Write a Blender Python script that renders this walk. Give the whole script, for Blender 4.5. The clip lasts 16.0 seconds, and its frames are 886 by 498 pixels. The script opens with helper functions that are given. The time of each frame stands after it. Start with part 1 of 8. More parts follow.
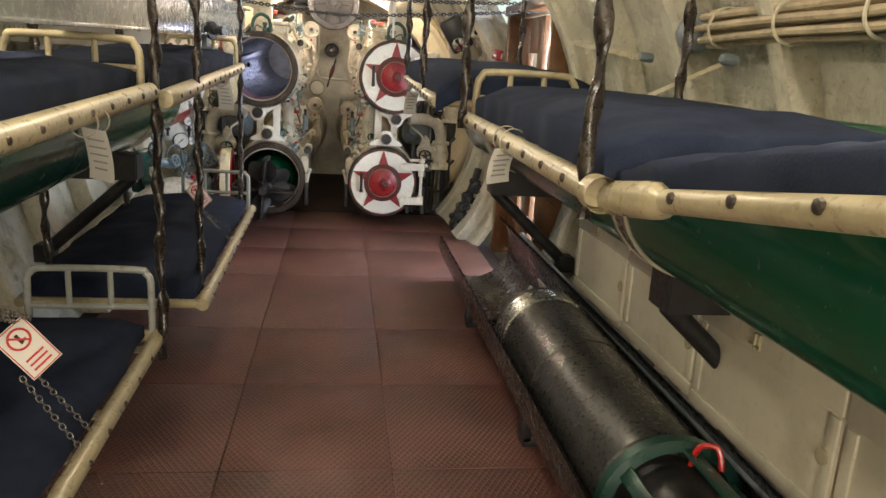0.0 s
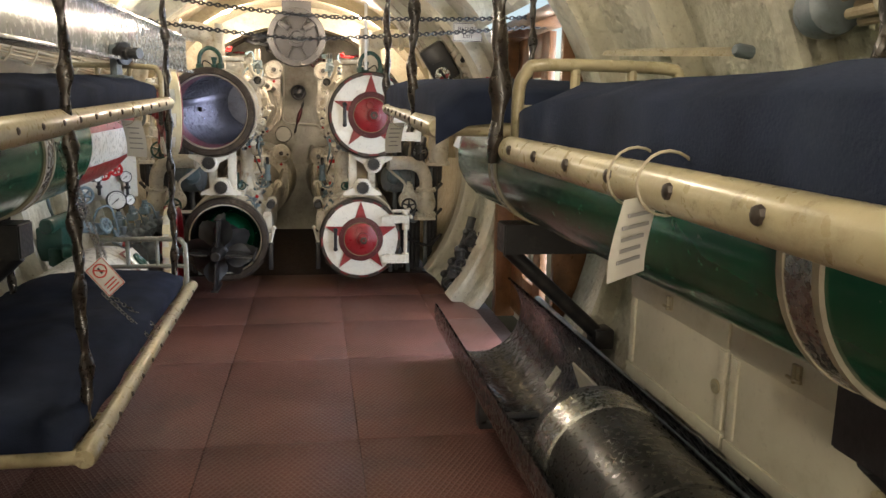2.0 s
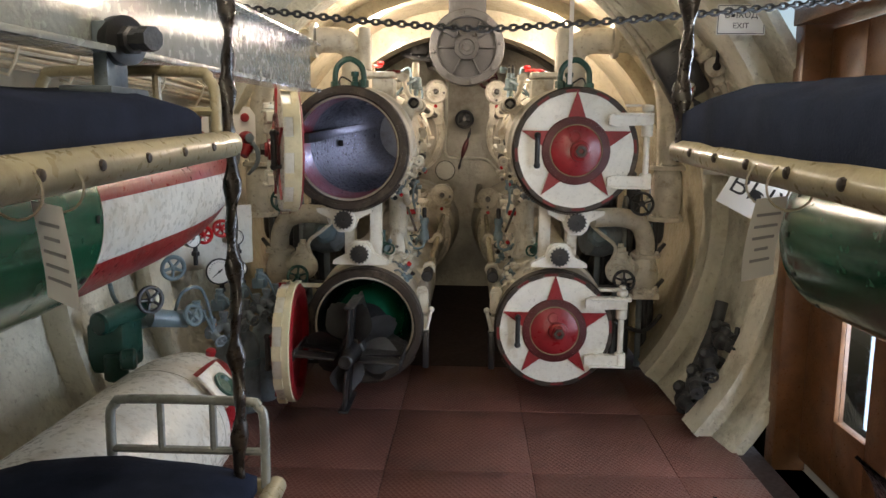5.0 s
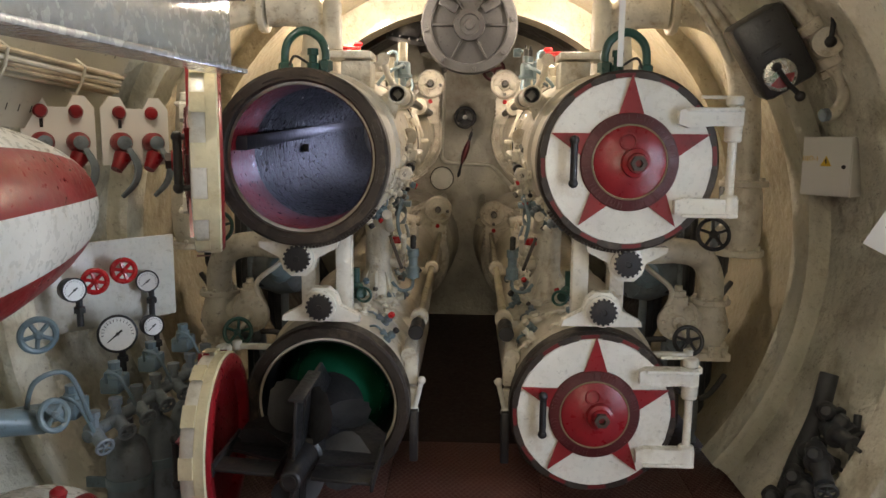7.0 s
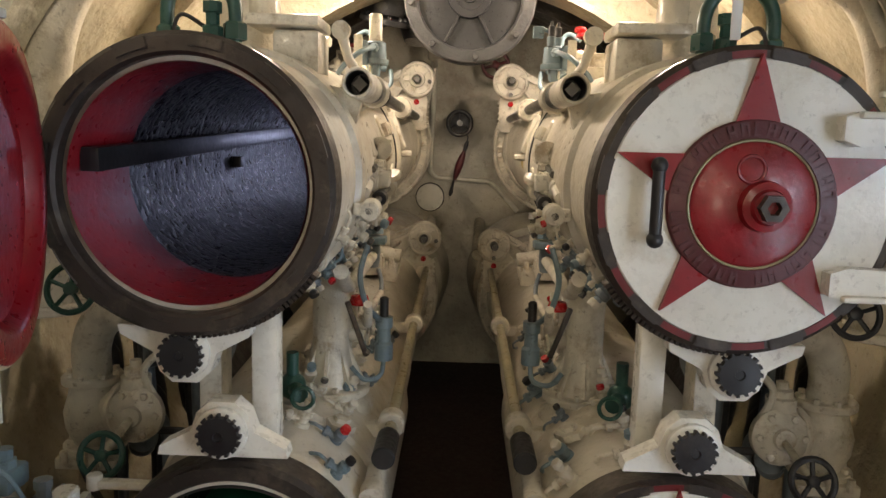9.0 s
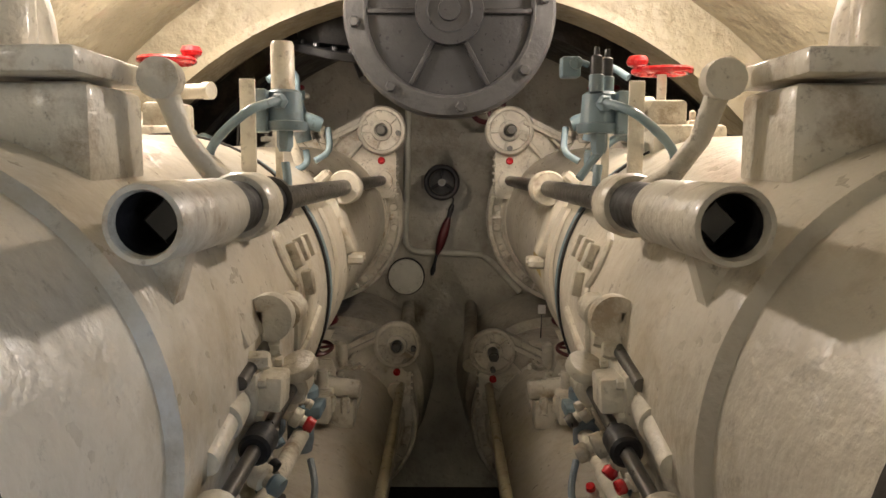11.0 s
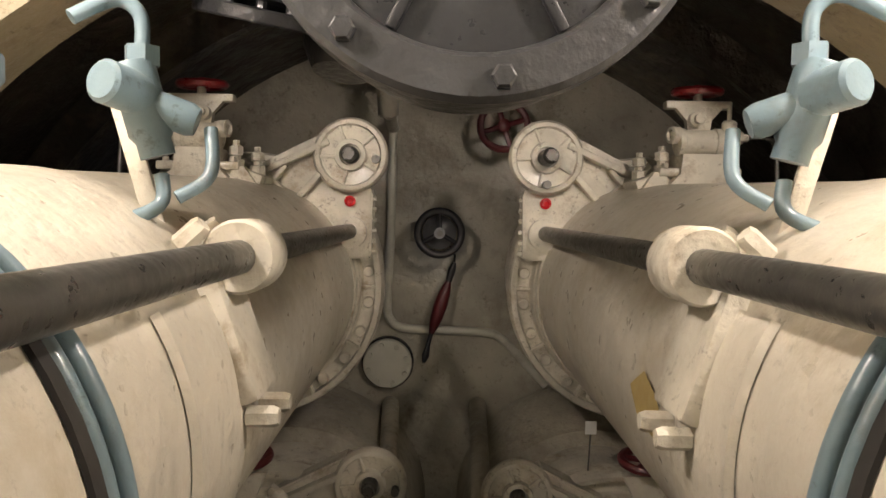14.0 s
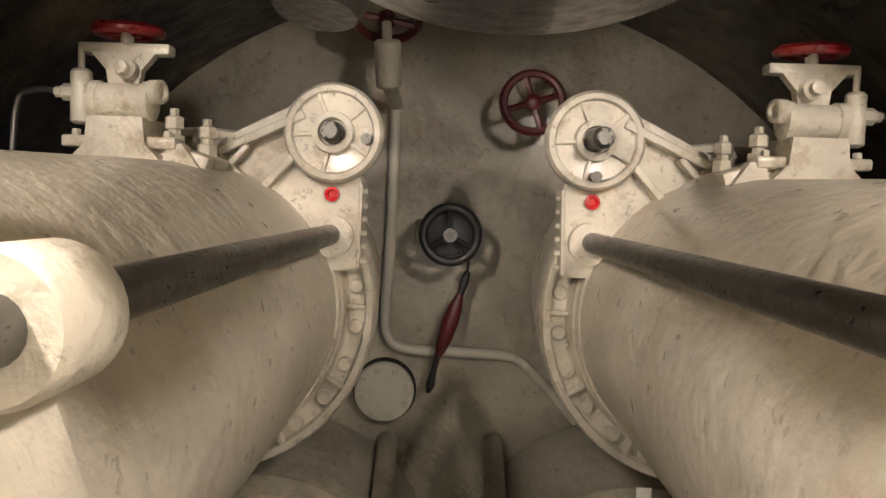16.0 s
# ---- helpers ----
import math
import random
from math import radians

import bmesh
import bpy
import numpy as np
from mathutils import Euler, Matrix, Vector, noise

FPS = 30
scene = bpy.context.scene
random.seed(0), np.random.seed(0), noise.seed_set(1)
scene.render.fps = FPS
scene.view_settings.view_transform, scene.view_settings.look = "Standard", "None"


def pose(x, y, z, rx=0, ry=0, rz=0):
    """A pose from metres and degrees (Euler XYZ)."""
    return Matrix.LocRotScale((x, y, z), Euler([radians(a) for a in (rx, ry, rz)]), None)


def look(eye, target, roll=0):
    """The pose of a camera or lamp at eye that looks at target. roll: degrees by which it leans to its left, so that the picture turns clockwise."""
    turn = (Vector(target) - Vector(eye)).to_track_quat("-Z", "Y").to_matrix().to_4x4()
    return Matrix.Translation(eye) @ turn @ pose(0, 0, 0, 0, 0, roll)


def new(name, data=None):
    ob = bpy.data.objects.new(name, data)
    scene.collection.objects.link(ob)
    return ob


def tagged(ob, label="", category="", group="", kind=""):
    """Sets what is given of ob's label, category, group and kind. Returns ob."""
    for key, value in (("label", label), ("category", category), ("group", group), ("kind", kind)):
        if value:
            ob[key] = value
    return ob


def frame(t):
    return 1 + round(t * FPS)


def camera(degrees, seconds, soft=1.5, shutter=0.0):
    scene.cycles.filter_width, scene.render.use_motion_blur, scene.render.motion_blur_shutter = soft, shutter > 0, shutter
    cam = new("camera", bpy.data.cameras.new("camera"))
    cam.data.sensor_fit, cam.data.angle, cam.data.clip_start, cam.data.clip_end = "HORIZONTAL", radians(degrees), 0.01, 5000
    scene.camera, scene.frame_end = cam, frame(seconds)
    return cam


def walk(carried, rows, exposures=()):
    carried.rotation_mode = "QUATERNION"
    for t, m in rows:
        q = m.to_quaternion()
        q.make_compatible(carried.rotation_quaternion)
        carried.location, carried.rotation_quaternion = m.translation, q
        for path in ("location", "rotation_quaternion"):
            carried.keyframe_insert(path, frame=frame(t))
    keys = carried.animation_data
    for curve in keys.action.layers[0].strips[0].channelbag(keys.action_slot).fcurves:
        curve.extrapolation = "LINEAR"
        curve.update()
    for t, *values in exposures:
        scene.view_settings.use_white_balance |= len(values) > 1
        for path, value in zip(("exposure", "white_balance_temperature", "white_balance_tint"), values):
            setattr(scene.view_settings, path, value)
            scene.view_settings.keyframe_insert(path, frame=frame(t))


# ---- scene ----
cam = camera(61.3, 16.0)
PATH = [
    (0, (0.116, 0.205, 1.586), (0.397, 2.127, 1.109), 3.5),
    (0.5, (0.156, 0.444, 1.471), (0.317, 2.402, 1.099), 2.7),
    (1, (0.136, 0.705, 1.468), (0.356, 2.643, 1.027), 1.7),
    (1.5, (0.15, 0.986, 1.469), (0.479, 2.913, 1.048), 1.6),
    (2, (0.18, 1.3, 1.478), (0.513, 3.24, 1.12), 1.1),
    (2.5, (0.157, 1.649, 1.479), (0.482, 3.59, 1.125), 1.0),
    (3, (0.177, 1.956, 1.482), (0.343, 3.919, 1.139), 2.0),
    (3.5, (0.163, 2.291, 1.49), (0.109, 4.27, 1.21), 0.7),
    (4, (0.078, 2.637, 1.497), (0.0, 4.617, 1.223), 0.3),
    (4.2, (0.069, 2.765, 1.5), (-0.012, 4.743, 1.22), 0.3),
    (6.3, (0.068, 4.051, 1.542), (0.002, 6.027, 1.24), 0.8),
    (6.5, (0.062, 4.177, 1.528), (-0.004, 6.154, 1.229), 0.7),
    (7, (0.03, 4.479, 1.54), (-0.04, 6.455, 1.241), 0.6),
    (7.5, (0.054, 4.768, 1.536), (-0.018, 6.744, 1.236), 0.5),
    (8, (0.055, 5.038, 1.552), (-0.02, 7.014, 1.25), 0.7),
    (8.5, (-0.015, 5.357, 1.551), (-0.092, 7.332, 1.246), 0.2),
    (9, (-0.008, 5.658, 1.566), (-0.047, 7.638, 1.282), 1.6),
    (9.2, (0.001, 5.779, 1.578), (-0.031, 7.761, 1.317), 1.8),
    (11.3, (0.008, 7.041, 1.774), (-0.008, 9.031, 1.581), -0.1),
    (11.5, (-0.010, 7.132, 1.777), (-0.040, 9.125, 1.616), 0.1),
    (12, (-0.034, 7.343, 1.786), (-0.056, 9.339, 1.669), 0.4),
    (12.5, (-0.008, 7.548, 1.782), (-0.067, 9.546, 1.695), -0.1),
    (13, (0.006, 7.727, 1.775), (-0.086, 9.723, 1.696), -0.3),
    (13.5, (-0.026, 7.891, 1.771), (-0.045, 9.889, 1.689), -0.9),
    (14, (-0.032, 8.014, 1.768), (-0.013, 10.011, 1.667), 0.8),
    (14.5, (-0.060, 8.189, 1.776), (-0.029, 10.186, 1.668), 1.0),
    (15, (-0.033, 8.275, 1.779), (-0.026, 10.271, 1.662), 1.4),
    (15.5, (-0.045, 8.411, 1.782), (-0.030, 10.408, 1.659), 1.6),
    (16, (-0.030, 8.537, 1.785), (-0.039, 10.533, 1.658), 1.8),
]
walk(cam, [(t, look(eye, target, roll)) for t, eye, target, roll in PATH],
     [(0, 0.65, 7200, 10), (2.5, 0.5, 7200, 10), (4, 0.15, 7000, 10), (6.5, 0.18, 7100, 10), (7.5, 0.06, 7100, 10), (9.2, 0.03, 7300, 10), (11.3, -0.7, 6600, 10),
      (12.5, -0.85, 6500, 10), (13.5, -0.55, 6500, 10), (14.5, -0.3, 6500, 10), (16, 0.2, 6500, 10)])

# ---- light ----
world = bpy.data.worlds.new("world")
scene.world = world
world.use_nodes = True
_bg = world.node_tree.nodes["Background"]
_sky = world.node_tree.nodes.new("ShaderNodeTexSky")
_sky.sky_type, _sky.sun_disc = "NISHITA", False
_sky.sun_elevation, _sky.sun_rotation = radians(40), radians(90)
world.node_tree.links.new(_sky.outputs[0], _bg.inputs[0])
_bg.inputs[1].default_value = 0.12


def lamp(name, kind, place, energy, colour, size=0.1, aim=None, size_y=None, spread=None):
    data = bpy.data.lights.new(name, kind)
    data.energy, data.color = energy, colour
    if kind == "AREA":
        data.size = size
        if size_y:
            data.shape, data.size_y = "RECTANGLE", size_y
        if spread:
            data.spread = radians(spread)
    elif kind != "SUN":
        data.shadow_soft_size = size
    ob = new(name, data)
    ob.matrix_world = look(place, aim) if aim else Matrix.Translation(place)
    return ob


WARM, NEUTRAL, COOL = (1.0, 0.88, 0.79), (1.0, 0.91, 0.79), (0.66, 0.78, 1.0)
# First, fifth and last are unseen lamps added to fill the aisle.
LAMPS = [(-1.30, -0.60, 1.95), (-0.62, 8.62, 2.38), (0.62, 8.62, 2.38), (-0.98, 6.80, 2.30), (0.0, 4.3, 2.74), (-0.85, 2.2, 2.55), (0.85, 1.0, 2.55), (0.0, -0.9, 2.74)]
POWER = [26, 42, 42, 6, 19, 28, 28, 20]
for place, watts in zip(LAMPS, POWER):
    lamp("lamp_and_fill_light", "POINT", (place[0] * 0.96, place[1], place[2] - 0.10), watts, WARM if place[1] > 7 else NEUTRAL, 0.04)
lamp("tube_light", "POINT", (-0.40, 9.95, 1.57), 6.5, (0.52, 0.60, 1.0), 0.03)
lamp("door_daylight", "AREA", (2.0, 5.75, 1.1), 55, COOL, 0.8, (0.6, 5.75, 0.9), 1.8)
# Fill light added out of view behind the walk, for the low surfaces.
lamp("aft_fill_light", "AREA", (0.0, -2.1, 0.95), 36, NEUTRAL, 0.7, (0.0, 3.0, 0.7), 1.3)

# ---- materials ----


def mat(name, col, rough=0.5, metal=0.0, var=0.18, scale=5.0, bump=0.15, bscale=45.0, stain=None, amount=0.35, sscale=3.0, coat=0.0, relief=0.004, coarse=0.0, emit=0.0, chips=0.0):
    m = bpy.data.materials.new(name)
    m.use_nodes = True
    nt = m.node_tree
    n, l = nt.nodes, nt.links
    p = n["Principled BSDF"]
    tc = n.new("ShaderNodeTexCoord")
    geo = n.new("ShaderNodeNewGeometry")
    a = n.new("ShaderNodeTexNoise")
    a.inputs["Scale"].default_value, a.inputs["Detail"].default_value = scale, 6
    l.new(geo.outputs["Position"], a.inputs["Vector"])
    ramp = n.new("ShaderNodeMapRange")
    ramp.inputs[1].default_value, ramp.inputs[2].default_value = 0.3, 0.7
    ramp.inputs[3].default_value, ramp.inputs[4].default_value = 1 - var, 1 + var * 0.6
    l.new(a.outputs[0], ramp.inputs[0])
    mul = n.new("ShaderNodeVectorMath")
    mul.operation = "SCALE"
    mul.inputs[0].default_value = col
    l.new(ramp.outputs[0], mul.inputs["Scale"])
    colour = mul.outputs[0]
    if stain:
        s = n.new("ShaderNodeTexNoise")
        s.inputs["Scale"].default_value, s.inputs["Detail"].default_value, s.inputs["Roughness"].default_value = sscale, 10, 0.7
        l.new(geo.outputs["Position"], s.inputs["Vector"])
        sr = n.new("ShaderNodeMapRange")
        sr.inputs[1].default_value, sr.inputs[2].default_value = 0.53, 0.68
        sr.inputs[3].default_value, sr.inputs[4].default_value = 0, amount
        l.new(s.outputs[0], sr.inputs[0])
        mix = n.new("ShaderNodeMix")
        mix.data_type = "RGBA"
        mix.inputs["B"].default_value = (*stain, 1)
        l.new(sr.outputs[0], mix.inputs["Factor"])
        l.new(colour, mix.inputs["A"])
        colour = mix.outputs["Result"]
    if chips:
        c1 = n.new("ShaderNodeTexNoise")
        c1.inputs["Scale"].default_value, c1.inputs["Detail"].default_value, c1.inputs["Roughness"].default_value = 34, 8, 0.75
        l.new(geo.outputs["Position"], c1.inputs["Vector"])
        cr = n.new("ShaderNodeMapRange")
        cr.inputs[1].default_value, cr.inputs[2].default_value = 0.575, 0.66
        cr.inputs[3].default_value, cr.inputs[4].default_value = 0, chips
        l.new(c1.outputs[0], cr.inputs[0])
        cm = n.new("ShaderNodeMix")
        cm.data_type = "RGBA"
        cm.inputs["B"].default_value = (col[0] * 0.22, col[1] * 0.18, col[2] * 0.14, 1)
        l.new(cr.outputs[0], cm.inputs["Factor"])
        l.new(colour, cm.inputs["A"])
        colour = cm.outputs["Result"]
    l.new(colour, p.inputs["Base Color"])
    b = n.new("ShaderNodeTexNoise")
    b.inputs["Scale"].default_value, b.inputs["Detail"].default_value = bscale, 5
    l.new(geo.outputs["Position"], b.inputs["Vector"])
    rr = n.new("ShaderNodeMapRange")
    rr.inputs[1].default_value, rr.inputs[2].default_value = 0.3, 0.7
    rr.inputs[3].default_value, rr.inputs[4].default_value = max(0.04, rough - 0.1), min(1, rough + 0.12)
    l.new(b.outputs[0], rr.inputs[0])
    l.new(rr.outputs[0], p.inputs["Roughness"])
    p.inputs["Metallic"].default_value = metal
    p.inputs["Coat Weight"].default_value = coat
    p.inputs["Coat Roughness"].default_value = 0.15
    height = b.outputs[0]
    if coarse:
        c = n.new("ShaderNodeTexNoise")
        c.inputs["Scale"].default_value, c.inputs["Detail"].default_value = 9, 4
        l.new(geo.outputs["Position"], c.inputs["Vector"])
        add = n.new("ShaderNodeMath")
        add.operation = "MULTIPLY_ADD"
        add.inputs[1].default_value = coarse
        l.new(c.outputs[0], add.inputs[0])
        l.new(b.outputs[0], add.inputs[2])
        height = add.outputs[0]
    bp = n.new("ShaderNodeBump")
    bp.inputs["Strength"].default_value, bp.inputs["Distance"].default_value = bump, relief
    l.new(height, bp.inputs["Height"])
    l.new(bp.outputs[0], p.inputs["Normal"])
    if emit:
        p.inputs["Emission Color"].default_value = (*col, 1)
        p.inputs["Emission Strength"].default_value = emit
    return m


def tread(name, col):
    """Painted chequer plate: crossed raised ribs worn to a lighter tone."""
    m = mat(name, col, 0.36, 0, 0.35, 2.2, 0.25, 70, (0.045, 0.024, 0.020), 0.7, 2.4)
    n, l = m.node_tree.nodes, m.node_tree.links
    geo, p = n["Geometry"], n["Principled BSDF"]
    heights = []
    for turn in (32, -32):
        mp = n.new("ShaderNodeMapping")
        mp.inputs["Rotation"].default_value = (0, 0, radians(turn))
        w = n.new("ShaderNodeTexWave")
        w.inputs["Scale"].default_value = 14.0
        w.inputs["Distortion"].default_value = 0.15
        l.new(geo.outputs["Position"], mp.inputs[0])
        l.new(mp.outputs[0], w.inputs["Vector"])
        pw = n.new("ShaderNodeMath")
        pw.operation = "POWER"
        pw.inputs[1].default_value = 5
        l.new(w.outputs["Fac"], pw.inputs[0])
        heights.append(pw.outputs[0])
    mx = n.new("ShaderNodeMath")
    mx.operation = "MAXIMUM"
    l.new(heights[0], mx.inputs[0])
    l.new(heights[1], mx.inputs[1])
    b2 = n.new("ShaderNodeBump")
    b2.inputs["Strength"].default_value, b2.inputs["Distance"].default_value = 0.8, 0.003
    l.new(mx.outputs[0], b2.inputs["Height"])
    l.new(n["Bump"].outputs[0], b2.inputs["Normal"])
    l.new(b2.outputs[0], p.inputs["Normal"])
    src = p.inputs["Base Color"].links[0].from_socket
    wear = n.new("ShaderNodeMix")
    wear.data_type = "RGBA"
    fac = n.new("ShaderNodeMath")
    fac.operation = "MULTIPLY"
    fac.inputs[1].default_value = 0.26
    l.new(mx.outputs[0], fac.inputs[0])
    l.new(fac.outputs[0], wear.inputs["Factor"])
    l.new(src, wear.inputs["A"])
    wear.inputs["B"].default_value = (col[0] * 1.7, col[1] * 1.8, col[2] * 1.8, 1)
    l.new(wear.outputs["Result"], p.inputs["Base Color"])
    return m


def glass(name):
    m = bpy.data.materials.new(name)
    m.use_nodes = True
    p = m.node_tree.nodes["Principled BSDF"]
    p.inputs["Base Color"].default_value = (0.9, 0.95, 1, 1)
    p.inputs["Transmission Weight"].default_value, p.inputs["Roughness"].default_value = 1, 0.02
    return m


RUST = (0.16, 0.075, 0.035)
M_HULL = mat("cream_hull_paint", (0.70, 0.68, 0.57), 0.40, 0, 0.25, 3.5, 1.0, 22, (0.26, 0.22, 0.14), 0.6, 3.4, 0.2, 0.022, 2.4, chips=0.55)
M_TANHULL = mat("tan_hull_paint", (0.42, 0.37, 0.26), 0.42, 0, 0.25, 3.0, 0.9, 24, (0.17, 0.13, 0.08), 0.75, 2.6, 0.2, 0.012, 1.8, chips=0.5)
# Near-black base puts the shade beyond the deep frame into bare, flaking plating.
M_SHADEHULL = mat("shaded_bare_hull", (0.060, 0.052, 0.042), 0.55, 0, 0.5, 4.0, 1.0, 14, (0.22, 0.18, 0.12), 0.6, 3.2, 0.1, 0.02, 2.0)
M_COVER = mat("grey_cover_paint", (0.62, 0.60, 0.50), 0.42, 0, 0.15, 6.0, 0.4, 40, (0.26, 0.22, 0.15), 0.5, 7.0, 0.15)
M_RIB = mat("cream_rib_paint", (0.72, 0.69, 0.57), 0.38, 0, 0.2, 4.0, 0.9, 26, (0.30, 0.24, 0.14), 0.55, 4.0, 0.2, 0.015, 1.6, chips=0.5)
M_BULK = mat("grey_beige_bulkhead_paint", (0.42, 0.385, 0.30), 0.42, 0, 0.28, 4.5, 0.9, 30, (0.17, 0.13, 0.085), 0.65, 3.0, 0.2, 0.010, 1.4, chips=0.45)
M_TUBE = mat("cream_tube_paint", (0.64, 0.59, 0.49), 0.36, 0, 0.18, 4.0, 0.8, 30, (0.42, 0.34, 0.21), 0.55, 5.0, 0.25, 0.008, 1.1, chips=0.3)
M_CAST = mat("cream_casting_paint", (0.66, 0.615, 0.51), 0.38, 0, 0.25, 9.0, 0.6, 70, (0.28, 0.20, 0.11), 0.75, 11.0, 0.22, 0.006, 0.3, chips=0.6)
M_WHITE = mat("white_gloss_paint", (0.78, 0.76, 0.68), 0.3, 0, 0.12, 6.0, 0.4, 42, (0.45, 0.36, 0.22), 0.5, 5.0, 0.3, 0.004, 0.8, chips=0.35)
M_RED = mat("red_enamel", (0.27, 0.010, 0.016), 0.34, 0, 0.25, 6.0, 0.35, 48, (0.10, 0.01, 0.012), 0.6, 4.0, 0.3, 0.004, 0.6, chips=0.35)
M_BRIGHT_RED = mat("bright_red_enamel", (0.55, 0.02, 0.025), 0.25, 0, 0.15, 9, 0.2, 60, None, 0, 1, 0.4)
M_DARKRED = mat("dark_red_enamel", (0.085, 0.009, 0.011), 0.4, 0, 0.3, 8, 0.4, 50, (0.05, 0.01, 0.01), 0.6, 5)
M_DULLRED = mat("worn_dark_red_enamel", (0.16, 0.014, 0.016), 0.4, 0, 0.3, 9, 0.4, 50, (0.06, 0.02, 0.018), 0.6, 8)
M_OLD_BRASS = mat("tarnished_brass_line", (0.30, 0.25, 0.14), 0.5, 0.3, 0.3, 15, 0.2, 60)
M_IVORY = mat("ivory_enamel", (0.70, 0.62, 0.40), 0.34, 0, 0.15, 9, 0.4, 50, (0.42, 0.30, 0.14), 0.5, 8, 0.25)
M_RING = mat("dark_bronze_ring", (0.050, 0.040, 0.034), 0.45, 0.35, 0.3, 8, 0.3, 60, (0.2, 0.16, 0.12), 0.5, 7, chips=0.6)
M_BLACK = mat("black_paint", (0.018, 0.018, 0.02), 0.4, 0, 0.3, 8, 0.25, 60, (0.06, 0.05, 0.045), 0.6, 7)
M_TUBEIN = mat("blackened_tube_bore", (0.022, 0.023, 0.028), 0.30, 0.3, 0.5, 6, 1.0, 42, (0.045, 0.045, 0.052), 0.7, 12, 0, 0.012, 1.0)
M_GREEN = mat("dark_green_torpedo_enamel", (0.006, 0.092, 0.046), 0.17, 0, 0.12, 4, 0.05, 25, None, 0, 1, 0.5)
M_DKGREEN = mat("dark_green_pipe_paint", (0.012, 0.065, 0.048), 0.35, 0, 0.3, 9, 0.3, 60, None, 0, 1, 0.2)
M_BLUE = mat("blue_grey_valve_paint", (0.165, 0.235, 0.27), 0.38, 0, 0.2, 10, 0.35, 60, (0.12, 0.12, 0.11), 0.5, 9, 0.2, chips=0.5)
M_SLATE = mat("slate_grey_valve_paint", (0.19, 0.23, 0.26), 0.42, 0, 0.25, 10, 0.35, 60, (0.05, 0.05, 0.05), 0.6, 9, chips=0.5)
M_MOTOR = mat("dark_grey_motor_paint", (0.024, 0.024, 0.026), 0.36, 0, 0.15, 7, 0.4, 70, (0.05, 0.05, 0.05), 0.4, 6, 0.1)
M_MOTORRIM = mat("grey_motor_rim_paint", (0.045, 0.045, 0.047), 0.38, 0, 0.15, 7, 0.7, 60, (0.1, 0.1, 0.1), 0.4, 6, 0.1, 0.005)
M_STEEL = mat("worn_steel_rod", (0.11, 0.105, 0.095), 0.35, 0.6, 0.25, 10, 0.15, 80, (0.22, 0.2, 0.17), 0.5, 12)
M_BEAM = mat("grey_gloss_beam_paint", (0.36, 0.38, 0.36), 0.22, 0, 0.12, 5, 0.55, 38, (0.2, 0.2, 0.18), 0.4, 4, 0.5, 0.005, 0.6, chips=0.4)
M_RAIL = mat("beige_rail_paint", (0.42, 0.37, 0.24), 0.33, 0, 0.2, 7, 0.25, 50, (0.2, 0.15, 0.09), 0.55, 8, 0.3, chips=0.5)
M_CLOTH = mat("navy_bunk_cloth", (0.017, 0.024, 0.048), 0.97, 0, 0.35, 9, 0.5, 260, (0.028, 0.038, 0.064), 0.6, 3, 0, 0.002, 1.5)
M_CLOTH.node_tree.nodes["Principled BSDF"].inputs["Specular IOR Level"].default_value = 0.12
M_STRAP = mat("dark_oilcloth_wrapping", (0.022, 0.017, 0.014), 0.3, 0, 0.4, 14, 0.5, 70, (0.08, 0.055, 0.035), 0.6, 14, 0.3)
M_CHAIN = mat("tarnished_chain_steel", (0.30, 0.29, 0.27), 0.3, 0.8, 0.25, 30, 0.1, 90)
M_FLOOR = tread("red_brown_chequer_plate", (0.150, 0.062, 0.050))
M_GAP = mat("dirty_floor_seam", (0.03, 0.016, 0.013), 0.8)
M_TRAY = mat("dark_grey_trough_steel", (0.022, 0.022, 0.023), 0.26, 0.0, 0.18, 4, 0.08, 40, (0.034, 0.033, 0.032), 0.4, 4, 0.25)
M_TORPGREY = mat("burnished_grey_torpedo_steel", (0.085, 0.084, 0.080), 0.30, 0.6, 0.12, 3, 0.06, 60, (0.06, 0.055, 0.05), 0.3, 3)
M_BAND = mat("bright_steel_band", (0.42, 0.42, 0.39), 0.25, 0.85, 0.2, 10, 0.1, 60)
M_WEB = mat("beige_webbing", (0.38, 0.34, 0.26), 0.8, 0, 0.2, 20, 0.4, 200)
M_CAB = mat("cream_cabinet_paint", (0.66, 0.62, 0.50), 0.38, 0, 0.1, 4, 0.12, 40, (0.4, 0.34, 0.22), 0.35, 5, 0.2, chips=0.2)
M_WOOD = mat("brown_varnished_wood", (0.19, 0.085, 0.035), 0.35, 0, 0.3, 12, 0.15, 80, (0.08, 0.035, 0.015), 0.5, 9, 0.2)
M_PAPER = mat("white_card", (0.78, 0.77, 0.73), 0.6, 0, 0.04, 4, 0.03, 60)
M_INK = mat("black_ink", (0.02, 0.02, 0.022), 0.5, 0, 0.1)
M_REDINK = mat("red_ink", (0.6, 0.05, 0.04), 0.5, 0, 0.1)
M_YELLOW = mat("yellow_sign_paint", (0.75, 0.5, 0.04), 0.5, 0, 0.1)
M_GREYINK = mat("grey_print", (0.35, 0.35, 0.36), 0.6, 0, 0.1)
M_IRON = mat("dark_iron_paint", (0.045, 0.048, 0.052), 0.45, 0, 0.3, 10, 0.35, 60, (0.02, 0.02, 0.02), 0.5, 9)
